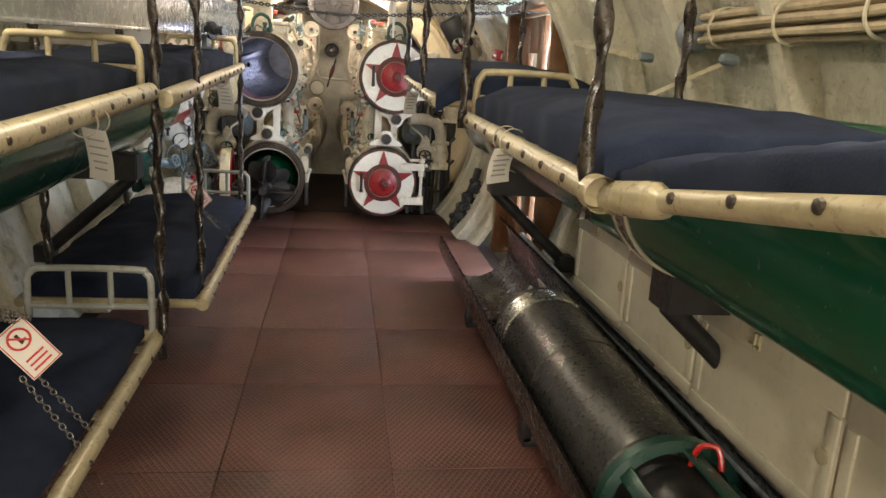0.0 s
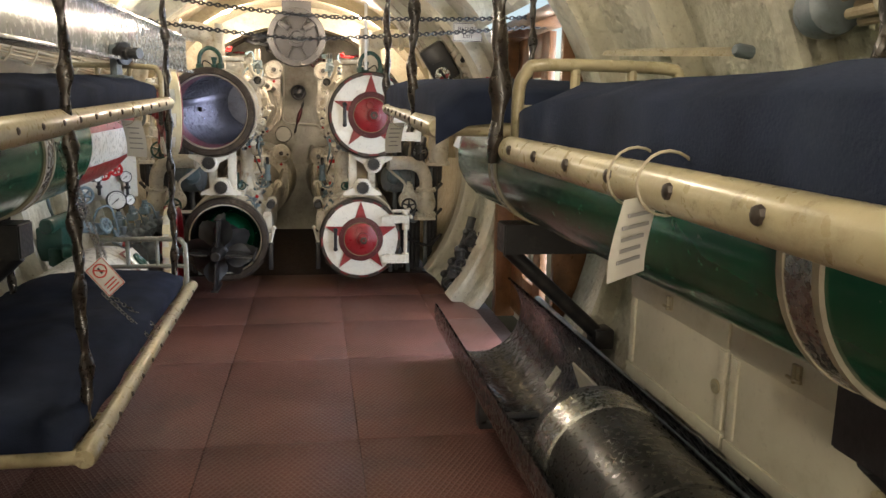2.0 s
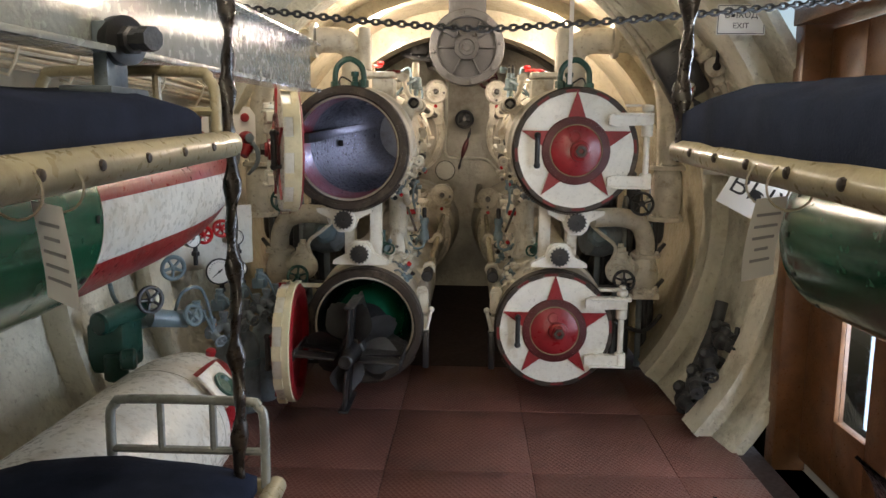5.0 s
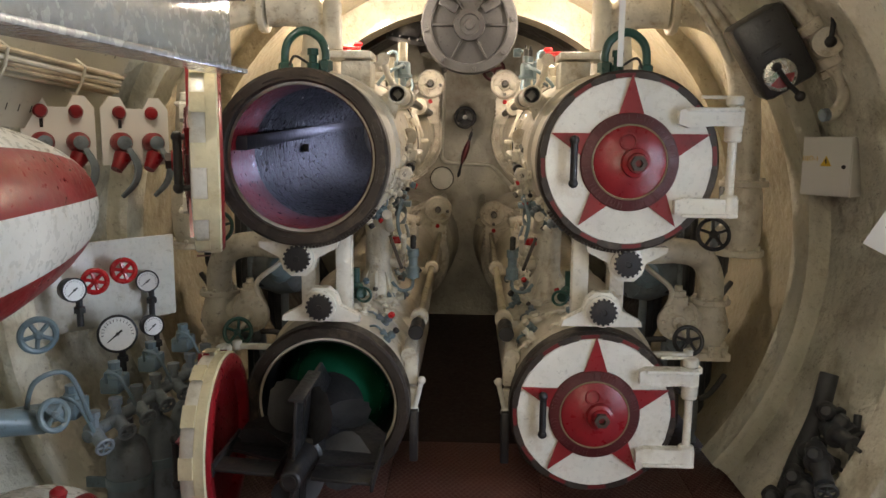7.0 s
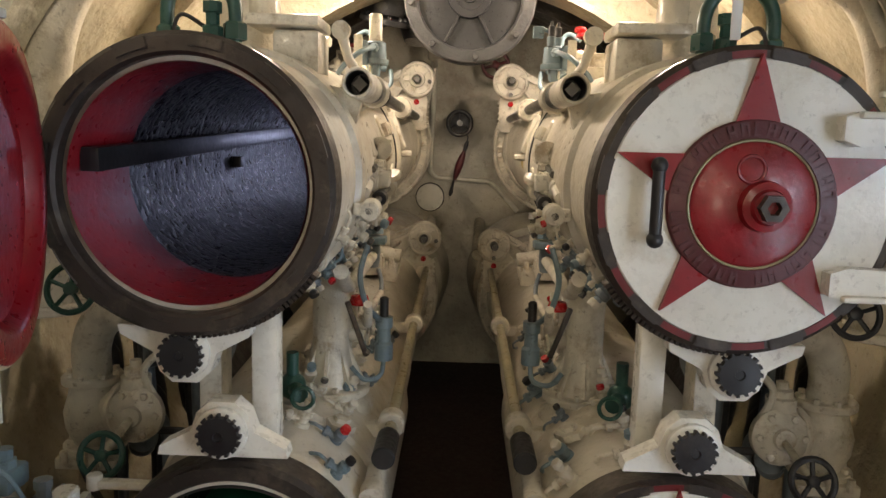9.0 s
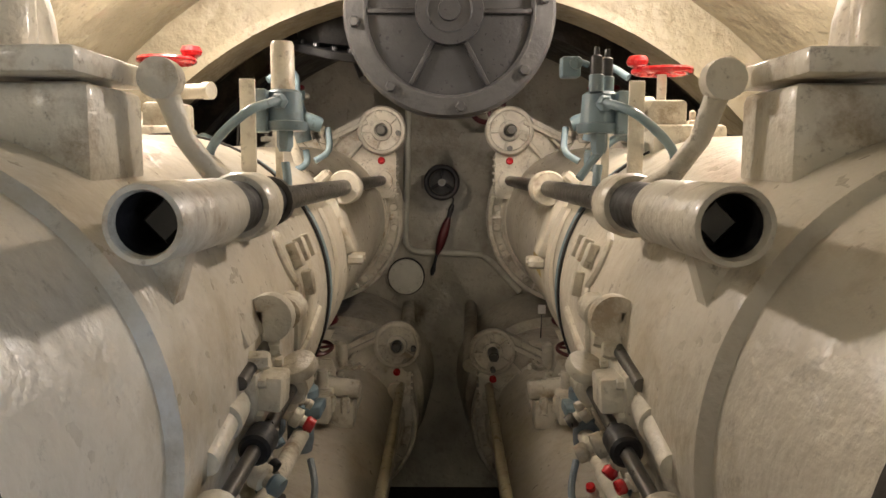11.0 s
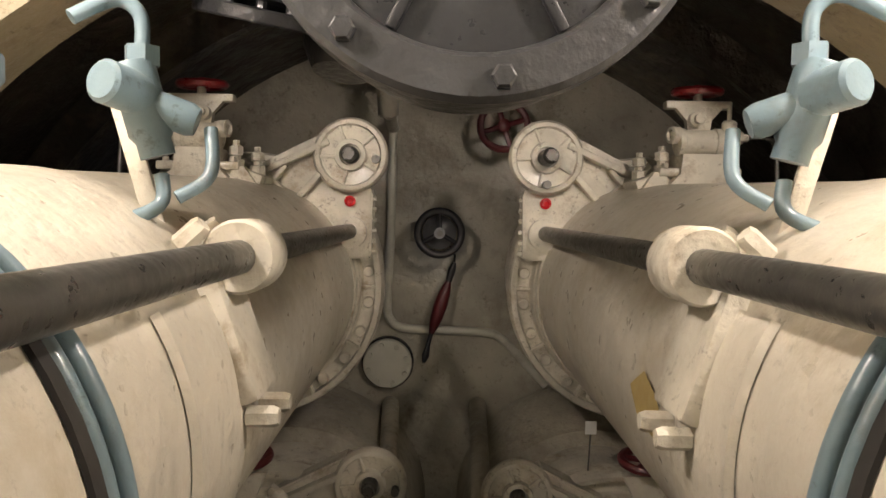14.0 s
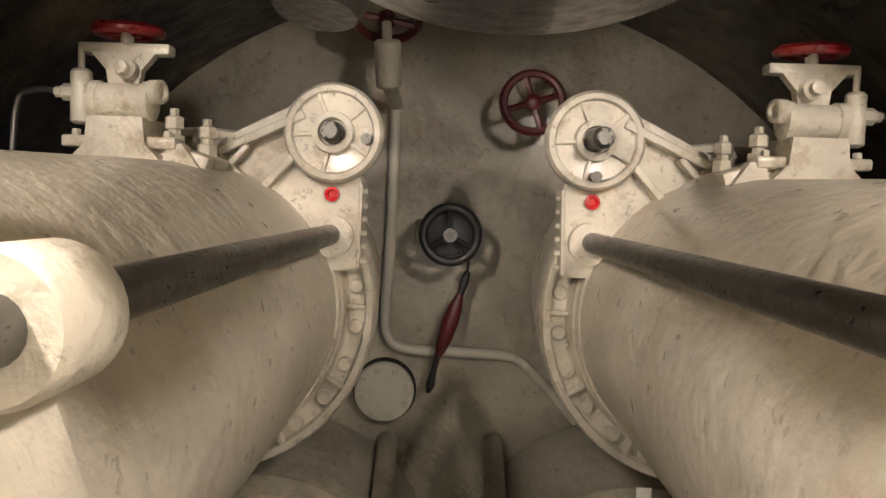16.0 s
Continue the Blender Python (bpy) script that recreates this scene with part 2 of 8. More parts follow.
M_BRASS = mat("brass", (0.50, 0.34, 0.12), 0.35, 0.8, 0.3, 15, 0.2, 60, (0.2, 0.12, 0.05), 0.5, 12)
M_CABLE = mat("painted_cable_sheath", (0.48, 0.40, 0.27), 0.5, 0, 0.3, 12, 0.3, 60, (0.2, 0.14, 0.08), 0.6, 9)
M_DIAL = mat("white_dial_face", (0.85, 0.85, 0.82), 0.3, 0, 0.03)
M_LAMP = mat("lamp_glass", (1.0, 0.85, 0.65), 0.4, 0, 0, 5, 0, 40, None, 0, 1, 0, 0.004, 0, 9.0)
M_DARK = mat("dark_recess", (0.02, 0.018, 0.016), 0.8, 0, 0.4, 6, 0.5, 20)
M_DAY = mat("daylight_backdrop", (0.62, 0.78, 1.0), 0.9, 0, 0.05, 1, 0, 40, None, 0, 1, 0, 0.004, 0, 1.8)
M_PLASTER = mat("pale_outside_wall", (0.62, 0.62, 0.62), 0.8, 0, 0.06)
M_PINKISH = mat("ochre_bare_patch", (0.42, 0.31, 0.12), 0.6, 0, 0.2, 12, 0.3, 60)
M_ALU = mat("dull_propeller_bronze", (0.16, 0.16, 0.165), 0.4, 0.6, 0.3, 7, 0.2, 60, (0.05, 0.05, 0.05), 0.6, 6)
M_GLASS = glass("window_glass")

# ---- building helpers ----
BASE = {}


class Geo:
    """A bmesh with a few solid shapes."""

    def __init__(self):
        self.bm = bmesh.new()

    def _fin(self, verts, mi, smooth=True):
        for f in {f for v in verts for f in v.link_faces}:
            f.material_index, f.smooth = mi, smooth
        return self

    def box(self, c, s, bev=0.004, rot=None, mi=0):
        m = Matrix.Translation(c) @ (rot.to_4x4() if rot else Matrix()) @ Matrix.Diagonal((*s, 1))
        r = bmesh.ops.create_cube(self.bm, size=1, matrix=m)
        vs = r["verts"]
        if bev:
            es = list({e for v in vs for e in v.link_edges})
            r = bmesh.ops.bevel(self.bm, geom=es, offset=min(bev, min(s) * 0.45), segments=2, affect="EDGES", profile=0.5)
            vs = list({v for f in r["faces"] for v in f.verts})
        return self._fin(vs, mi, False)

    def lathe(self, prof, o=(0, 0, 0), axis=(0, 1, 0), segs=40, mi=0, close=True, pick=None, arc=None):
        """Turn (radius, height) pairs about the axis through o. pick: material by angle and ring."""
        q = Vector((0, 0, 1)).rotation_difference(Vector(axis)).to_matrix()
        o = Vector(o)
        a0, a1 = arc if arc else (0, 2 * math.pi)
        full = arc is None
        steps = segs if full else segs + 1
        rings = []
        for r, h in prof:
            if r < 1e-6:
                rings.append([self.bm.verts.new(o + q @ Vector((0, 0, h)))])
            else:
                rings.append([self.bm.verts.new(o + q @ Vector((r * math.cos(a0 + (a1 - a0) * k / segs), r * math.sin(a0 + (a1 - a0) * k / segs), h))) for k in range(steps)])
        n = segs
        for j, (A, B) in enumerate(zip(rings, rings[1:])):
            for k in range(n):
                k2 = (k + 1) % steps if full else k + 1
                if len(A) == 1 and len(B) == 1:
                    continue
                vs = [A[0], B[k2], B[k]] if len(A) == 1 else [A[k], A[k2], B[0]] if len(B) == 1 else [A[k], A[k2], B[k2], B[k]]
                f = self.bm.faces.new(vs)
                f.smooth, f.material_index = True, pick(a0 + (a1 - a0) * (k + 0.5) / segs, j) if pick else mi
        if close and full:
            for ring, flip in ((rings[0], True), (rings[-1], False)):
                if len(ring) > 2:
                    f = self.bm.faces.new(ring[::-1] if flip else ring)
                    f.material_index = mi
        return self

    def cyl(self, a, b, r, segs=16, mi=0, bev=0.0):
        a, b = Vector(a), Vector(b)
        d = b - a
        h = d.length
        bev = min(bev, r * 0.4, h * 0.4)
        prof = [(r - bev, 0), (r, bev), (r, h - bev), (r - bev, h)] if bev else [(r, 0), (r, h)]
        return self.lathe(prof, a, d.normalized(), segs, mi)

    def sweep(self, pts, r, n=10, mi=0, closed=False, steps=0, twist=0.0, flat=1.0):
        """A round bar along the points; steps > 0 rounds it through them."""
        pts = [Vector(p) for p in pts]
        if steps and len(pts) > 2:
            src, pts = pts, []
            count = len(src) if closed else len(src) - 1
            for i in range(count):
                if closed:
                    p0, p1, p2, p3 = (src[(i + d) % len(src)] for d in (-1, 0, 1, 2))
                else:
                    p1, p2 = src[i], src[i + 1]
                    p0, p3 = src[max(i - 1, 0)], src[min(i + 2, len(src) - 1)]
                for s in range(steps):
                    t = s / steps
                    pts.append(0.5 * (2 * p1 + (p2 - p0) * t + (2 * p0 - 5 * p1 + 4 * p2 - p3) * t * t + (3 * p1 - p0 - 3 * p2 + p3) * t ** 3))
            if not closed:
                pts.append(src[-1])
        m = len(pts)
        if isinstance(r, (list, tuple)) and len(r) != m:
            r = list(np.interp(np.linspace(0, 1, m), np.linspace(0, 1, len(r)), r))
        rings, nrm = [], None
        for i, p in enumerate(pts):
            d = (pts[(i + 1) % m] - pts[i - 1]) if closed else pts[min(i + 1, m - 1)] - pts[max(i - 1, 0)]
            d.normalize()
            if nrm is None:
                nrm = d.orthogonal().normalized()
            nrm = (nrm - d * nrm.dot(d)).normalized()
            side = d.cross(nrm)
            rad = r[i] if isinstance(r, (list, tuple)) else r
            ring = []
            for k in range(n):
                a = 2 * math.pi * k / n
                u, v = rad * math.cos(a), rad * math.sin(a) * flat
                c, s = math.cos(twist * i), math.sin(twist * i)
                ring.append(self.bm.verts.new(p + nrm * (u * c - v * s) + side * (u * s + v * c)))
            rings.append(ring)
        for i in range(m if closed else m - 1):
            A, B = rings[i], rings[(i + 1) % m]
            for k in range(n):
                f = self.bm.faces.new((A[k], A[(k + 1) % n], B[(k + 1) % n], B[k]))
                f.smooth, f.material_index = True, mi
        if not closed:
            for ring in (rings[0][::-1], rings[-1]):
                self.bm.faces.new(ring).material_index = mi
        return self

    def prism(self, poly, depth, m, mi=0):
        """A flat outline in x, y pushed up by depth in z, then posed by m."""
        A = [self.bm.verts.new(m @ Vector((x, y, 0))) for x, y in poly]
        B = [self.bm.verts.new(m @ Vector((x, y, depth))) for x, y in poly]
        k = len(poly)
        fs = [self.bm.faces.new(A[::-1]), self.bm.faces.new(B)]
        fs += [self.bm.faces.new((A[i], A[(i + 1) % k], B[(i + 1) % k], B[i])) for i in range(k)]
        for f in fs:
            f.material_index = mi
        return self

    def ball(self, c, r, mi=0, segs=16, squash=(1, 1, 1)):
        v = bmesh.ops.create_uvsphere(self.bm, u_segments=segs, v_segments=max(6, segs // 2), radius=r, matrix=Matrix.Translation(c) @ Matrix.Diagonal((*squash, 1)))["verts"]
        return self._fin(v, mi)

    def torus(self, c, R, r, axis=(0, 1, 0), segs=32, n=8, mi=0):
        q = Vector((0, 0, 1)).rotation_difference(Vector(axis)).to_matrix()
        pts = [Vector(c) + q @ Vector((R * math.cos(2 * math.pi * k / segs), R * math.sin(2 * math.pi * k / segs), 0)) for k in range(segs)]
        return self.sweep(pts, r, n, mi, closed=True)

    def hexes(self, c, R, count, r, h, axis=(0, 1, 0), mi=0, a0=0.0, span=2 * math.pi, segs=6):
        q = Vector((0, 0, 1)).rotation_difference(Vector(axis)).to_matrix()
        for k in range(count):
            a = a0 + span * k / count
            p = Vector(c) + q @ Vector((R * math.cos(a), R * math.sin(a), 0))
            self.lathe([(r, 0), (r, h * 0.8), (r * 0.8, h)], p, axis, segs, mi)
        return self

    def move(self, m):
        bmesh.ops.transform(self.bm, matrix=m, verts=self.bm.verts)
        return self


def mesh_of(name, g, mats):
    bmesh.ops.recalc_face_normals(g.bm, faces=g.bm.faces)
    me = bpy.data.meshes.new(name)
    g.bm.to_mesh(me)
    g.bm.free()
    for m in mats if isinstance(mats, (list, tuple)) else [mats]:
        me.materials.append(m)
    me.set_sharp_from_angle(angle=radians(38))
    return me


def thing(name, base, label, category, group="", kind="", turn=None):
    """A top-level thing: an Empty at its base, under which the parts go."""
    ob = new(name)
    ob.empty_display_size = 0.05
    ob.location = base
    BASE[ob.name] = Vector(base)
    return tagged(ob, label, category, group, kind)


def part(name, g, mats, parent, label=""):
    """One mesh under a thing or a part; g is given in world metres."""
    base = BASE[parent.name]
    bmesh.ops.translate(g.bm, vec=-base, verts=g.bm.verts)
    ob = new(name, mesh_of(name, g, mats))
    ob.parent = parent
    BASE[ob.name] = base
    if label:
        ob["label"] = label
    return ob


def solid(name, g, mats, label, category, group="", kind=""):
    """A thing that is one mesh, its origin at its base."""
    zs = [v.co.z for v in g.bm.verts]
    mid = sum((v.co for v in g.bm.verts), Vector()) / len(g.bm.verts)
    base = Vector((mid.x, mid.y, min(zs)))
    bmesh.ops.translate(g.bm, vec=-base, verts=g.bm.verts)
    ob = new(name, mesh_of(name, g, mats))
    ob.location = base
    BASE[ob.name] = base
    return tagged(ob, label, category, group, kind)


def letters(g, text, size, m, mi=0, depth=0.002, fit=None):
    """Raised lettering in the built-in font, in the x, y plane of m, centred."""
    cu = bpy.data.curves.new("letters", "FONT")
    cu.body, cu.size, cu.extrude, cu.align_x, cu.align_y = text, size, depth, "CENTER", "CENTER"
    cu.resolution_u = 2
    ob = bpy.data.objects.new("letters", cu)
    me = bpy.data.meshes.new_from_object(ob)
    me.transform(m)
    n0 = len(g.bm.faces)
    g.bm.from_mesh(me)
    g.bm.faces.ensure_lookup_table()
    for f in g.bm.faces[n0:]:
        f.material_index = mi
    bpy.data.objects.remove(ob)
    bpy.data.curves.remove(cu)
    bpy.data.meshes.remove(me)
    return g


def pieces(name, g, mats, parent, poses, label=""):
    """Alike small parts that share one mesh, under a thing or a part; poses are in world metres."""
    me = mesh_of(name, g, mats)
    base = BASE[parent.name]
    for m in poses:
        ob = new(name, me)
        ob.parent = parent
        ob.matrix_basis = Matrix.Translation(-base) @ m
        BASE[ob.name] = base
        if label:
            ob["label"] = label


def aim(place, axis, spin=0.0):
    """A pose at a place whose z axis points along axis."""
    return Matrix.Translation(place) @ Vector((0, 0, 1)).rotation_difference(Vector(axis)).to_matrix().to_4x4() @ Matrix.Rotation(spin, 4, "Z")


def ring_poses(c, R, count, axis, a0=0.0):
    q = Vector((0, 0, 1)).rotation_difference(Vector(axis)).to_matrix()
    return [aim(Vector(c) + q @ Vector((R * math.cos(a0 + 2 * math.pi * k / count), R * math.sin(a0 + 2 * math.pi * k / count), 0)), axis) for k in range(count)]


def bolt(r=0.013, h=0.018, segs=6):
    return Geo().lathe([(r, -0.004), (r, h * 0.8), (r * 0.8, h)], (0, 0, 0), (0, 0, 1), segs)

# ---- structure ----
HZ = 1.05


def hull_r(y):
    pts = [(-3.0, 1.78), (5.0, 1.76), (6.6, 1.74), (7.6, 1.60), (9.4, 1.46), (12.0, 1.34)]
    for (a, ra), (b, rb) in zip(pts, pts[1:]):
        if y <= b:
            return ra + (rb - ra) * (y - a) / (b - a)
    return pts[-1][1]


def shell(y0, y1, a0, a1, thick=0.05, ny=12, na=18):
    """A curved piece of hull plating between two stations; angles in degrees from the right-hand level, over the top."""
    g = Geo()
    grid = []
    for out in (0, thick):
        layer = []
        for i in range(ny + 1):
            y = y0 + (y1 - y0) * i / ny
            r = hull_r(y) + out
            layer.append([g.bm.verts.new((r * math.cos(radians(a0 + (a1 - a0) * k / na)), y, HZ + r * math.sin(radians(a0 + (a1 - a0) * k / na)))) for k in range(na + 1)])
        grid.append(layer)
    for layer in grid:
        for i in range(ny):
            for k in range(na):
                g.bm.faces.new((layer[i][k], layer[i + 1][k], layer[i + 1][k + 1], layer[i][k + 1])).smooth = True
    lo, hi = grid
    for k in range(na):
        for i in (0, ny):
            g.bm.faces.new((lo[i][k], lo[i][k + 1], hi[i][k + 1], hi[i][k]))
    for i in range(ny):
        for k in (0, na):
            g.bm.faces.new((lo[i][k], lo[i + 1][k], hi[i + 1][k], hi[i][k]))
    return g


Y0, Y1 = -2.0, 10.9
LOW = -40
# From FORE on, the plating colour also holds the deep frame's shade.
MID, FORE = 7.75, 9.35
solid("wall_west", shell(Y0, MID, 122, 180 - LOW, ny=20), M_HULL, "cream-painted curved hull plating with rough paint", "wall", kind="structure")
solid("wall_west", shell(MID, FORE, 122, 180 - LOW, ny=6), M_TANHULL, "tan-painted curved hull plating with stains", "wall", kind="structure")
solid("wall_west", shell(FORE, Y1, 122, 180 - LOW, ny=6), M_SHADEHULL, "hull plating with flaking paint, shade put into its dark colour", "wall", kind="structure")
DOOR0, DOOR1 = 5.35, 6.78
solid("wall_east", shell(Y0, DOOR0, LOW, 58, ny=18), M_HULL, "cream-painted curved hull plating with rough paint", "wall", kind="structure")
solid("wall_east", shell(DOOR1, MID, LOW, 58, ny=5), M_HULL, "white-painted curved hull plating with rough paint", "wall", kind="structure")
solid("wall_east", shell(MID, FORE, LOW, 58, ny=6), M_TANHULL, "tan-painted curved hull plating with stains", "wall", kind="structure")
solid("wall_east", shell(FORE, Y1, LOW, 58, ny=6), M_SHADEHULL, "hull plating with flaking paint, shade put into its dark colour", "wall", kind="structure")
solid("wall_east", shell(DOOR0, DOOR1, 37, 58, ny=4, na=6), M_HULL, "cream-painted hull plating over the exit door", "wall", kind="structure")
solid("ceiling", shell(Y0, MID, 58, 122, ny=20), M_HULL, "cream-painted vaulted hull plating", "ceiling", kind="structure")
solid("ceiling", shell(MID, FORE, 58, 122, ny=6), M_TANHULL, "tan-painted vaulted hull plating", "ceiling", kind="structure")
solid("ceiling", shell(FORE, Y1, 58, 122, ny=6), M_SHADEHULL, "vaulted hull plating, shade put into its dark colour", "ceiling", kind="structure")
# Unseen aft bulkhead; its opening is added to pass the fill light.
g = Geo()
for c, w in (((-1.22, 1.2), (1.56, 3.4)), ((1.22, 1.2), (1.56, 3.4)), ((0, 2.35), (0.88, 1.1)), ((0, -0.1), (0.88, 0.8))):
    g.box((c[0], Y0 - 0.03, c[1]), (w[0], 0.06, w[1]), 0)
solid("wall_south", g, M_HULL, "unseen cream transverse bulkhead with an added opening", "wall", kind="structure")
g = Geo().box((0, 10.95, 1.2), (3.4, 0.1, 3.4), 0)
solid("wall_north", g, M_BULK, "grey-beige painted forward bulkhead", "wall", kind="structure")


def rib(y, a0, a1, depth=0.13, width=0.085, m=M_RIB):
    """A welded hull frame: web with a flange along its inner edge."""
    g = Geo()
    n = max(8, int((a1 - a0) / 4))
    sec = [(0.01, -0.018), (-depth + 0.03, -0.018), (-depth + 0.03, -width / 2), (-depth, -width / 2), (-depth, width / 2), (-depth + 0.03, width / 2), (-depth + 0.03, 0.018), (0.01, 0.018)]
    rings = []
    for k in range(n + 1):
        a = radians(a0 + (a1 - a0) * k / n)
        rings.append([g.bm.verts.new(((hull_r(y + w) + d) * math.cos(a), y + w, HZ + (hull_r(y + w) + d) * math.sin(a))) for d, w in sec])
    for A, B in zip(rings, rings[1:]):
        for j in range(len(sec)):
            j2 = (j + 1) % len(sec)
            g.bm.faces.new((A[j], A[j2], B[j2], B[j]))
    g.bm.faces.new(rings[0])
    g.bm.faces.new(rings[-1][::-1])
    es = [e for e in g.bm.edges if len(e.link_faces) == 2 and e.calc_face_angle(0) > 0.6]
    bmesh.ops.bevel(g.bm, geom=es, offset=0.006, segments=2, affect="EDGES")
    return solid("hull_frame", g, m, "cream-painted curved steel hull frame", "hull frame", "hull frames", "structure")


for y in (-1.2, -0.45, 0.3, 1.05, 1.8, 2.55, 3.3, 4.05, 4.8):
    rib(y, LOW, 180 - LOW)
for y in (5.55, 6.25):
    rib(y, 39, 180 - LOW)
rib(7.0, LOW, 180 - LOW, 0.12, 0.16)
rib(7.75, LOW, 180 - LOW, 0.12, 0.14)
rib(8.55, 0, 180, 0.10, 0.08, M_TANHULL)
rib(9.35, -10, 190, 0.20, 0.16, M_TANHULL)
rib(10.1, -10, 190, 0.10, 0.06, M_SHADEHULL)

# transverse beam under the crown
g = Geo().box((0, 5.62, 2.16), (2.2, 0.10, 0.012), 0.003).box((0, 5.62, 2.24), (2.2, 0.012, 0.16), 0.003)
solid("ceiling_beam", g, M_BEAM, "grey-painted transverse steel beam under the ceiling", "beam", kind="structure")

# deck
floor_slab = solid("floor", Geo().box((0, 4.45, -0.04), (3.0, 12.9, 0.06), 0), [M_GAP], "red-brown painted chequer plate deck", "floor", kind="structure")
SEAMX = [-1.30, -0.98, -0.318, 0.362, 1.02, 1.38]
SEAMY = [-2.0, -1.2, -0.38, 0.43, 1.25, 2.06, 2.9, 3.72, 4.53, 5.69, 6.50, 7.28, 8.1]
PLATES = {}
for i, (xa, xb) in enumerate(zip(SEAMX, SEAMX[1:])):
    for j, (ya, yb) in enumerate(zip(SEAMY, SEAMY[1:])):
        key = (round(xb - xa, 2), round(yb - ya, 2))
        if key not in PLATES:
            PLATES[key] = mesh_of("floor_plate", Geo().box((0, 0, 0), (xb - xa - 0.004, yb - ya - 0.004, 0.011), 0.0025), M_FLOOR)
        ob = new("floor_plate", PLATES[key])
        ob.parent = floor_slab
        ob.location = Vector(((xa + xb) / 2, (ya + yb) / 2, -0.0055 + random.uniform(-0.0012, 0.0012))) - floor_slab.location

# forward bulkhead fittings
g = Geo()
g.sweep([(-0.199, 10.875, 2.14), (-0.205, 10.875, 1.70), (-0.216, 10.875, 1.42), (-0.20, 10.875, 1.345), (-0.145, 10.875, 1.317), (0.02, 10.875, 1.31), (0.177, 10.875, 1.302), (0.235, 10.875, 1.27), (0.296, 10.875, 1.21), (0.40, 10.875, 1.10)], 0.0165, 10, steps=4)
solid("door_gasket_rim", g, M_COVER, "grey-beige raised seam bar round the bulkhead door plate", "trim", kind="structure")

# ---- exit door in the hull side ----
door = thing("door_1", (1.66, 6.06, 0.0), "brown wooden exit door standing ajar with a narrow glass strip", "door", kind="structure")
g = Geo().box((1.62, 6.76, 1.0), (0.20, 0.10, 2.1), 0.006).box((1.62, 5.37, 1.0), (0.20, 0.05, 2.1), 0.006).box((1.60, 6.06, 2.06), (0.22, 1.42, 0.08), 0.006)
part("door_frame", g, M_WOOD, door)
g = Geo()
for y0, y1, z0, z1 in ((6.40, 6.70, 0.02, 2.0), (5.98, 6.14, 0.02, 2.0), (6.14, 6.40, 0.02, 0.32), (6.14, 6.40, 1.72, 2.0), (6.14, 6.40, 0.98, 1.10)):
    g.box((1.66, (y0 + y1) / 2, (z0 + z1) / 2), (0.045, y1 - y0, z1 - z0), 0.004)
leaf = part("door_leaf", g, M_WOOD, door)
for z0, z1 in ((0.32, 0.98), (1.10, 1.72)):
    pane = part("pane", Geo().box((1.66, 6.27, (z0 + z1) / 2), (0.006, 0.26, z1 - z0), 0), M_GLASS, leaf)
    pane.visible_shadow = False
g = Geo().box((2.1, 5.75, -0.03), (0.85, 2.2, 0.05), 0)
solid("ground", g, M_PLASTER, "pale concrete landing outside the exit door", "ground", kind="structure")
g = Geo().box((2.60, 5.9, 1.2), (0.04, 4.0, 3.0), 0)
solid("backdrop", g, M_DAY, "bright daylight beyond the exit door", "backdrop", kind="structure")

# ---- bunks ----

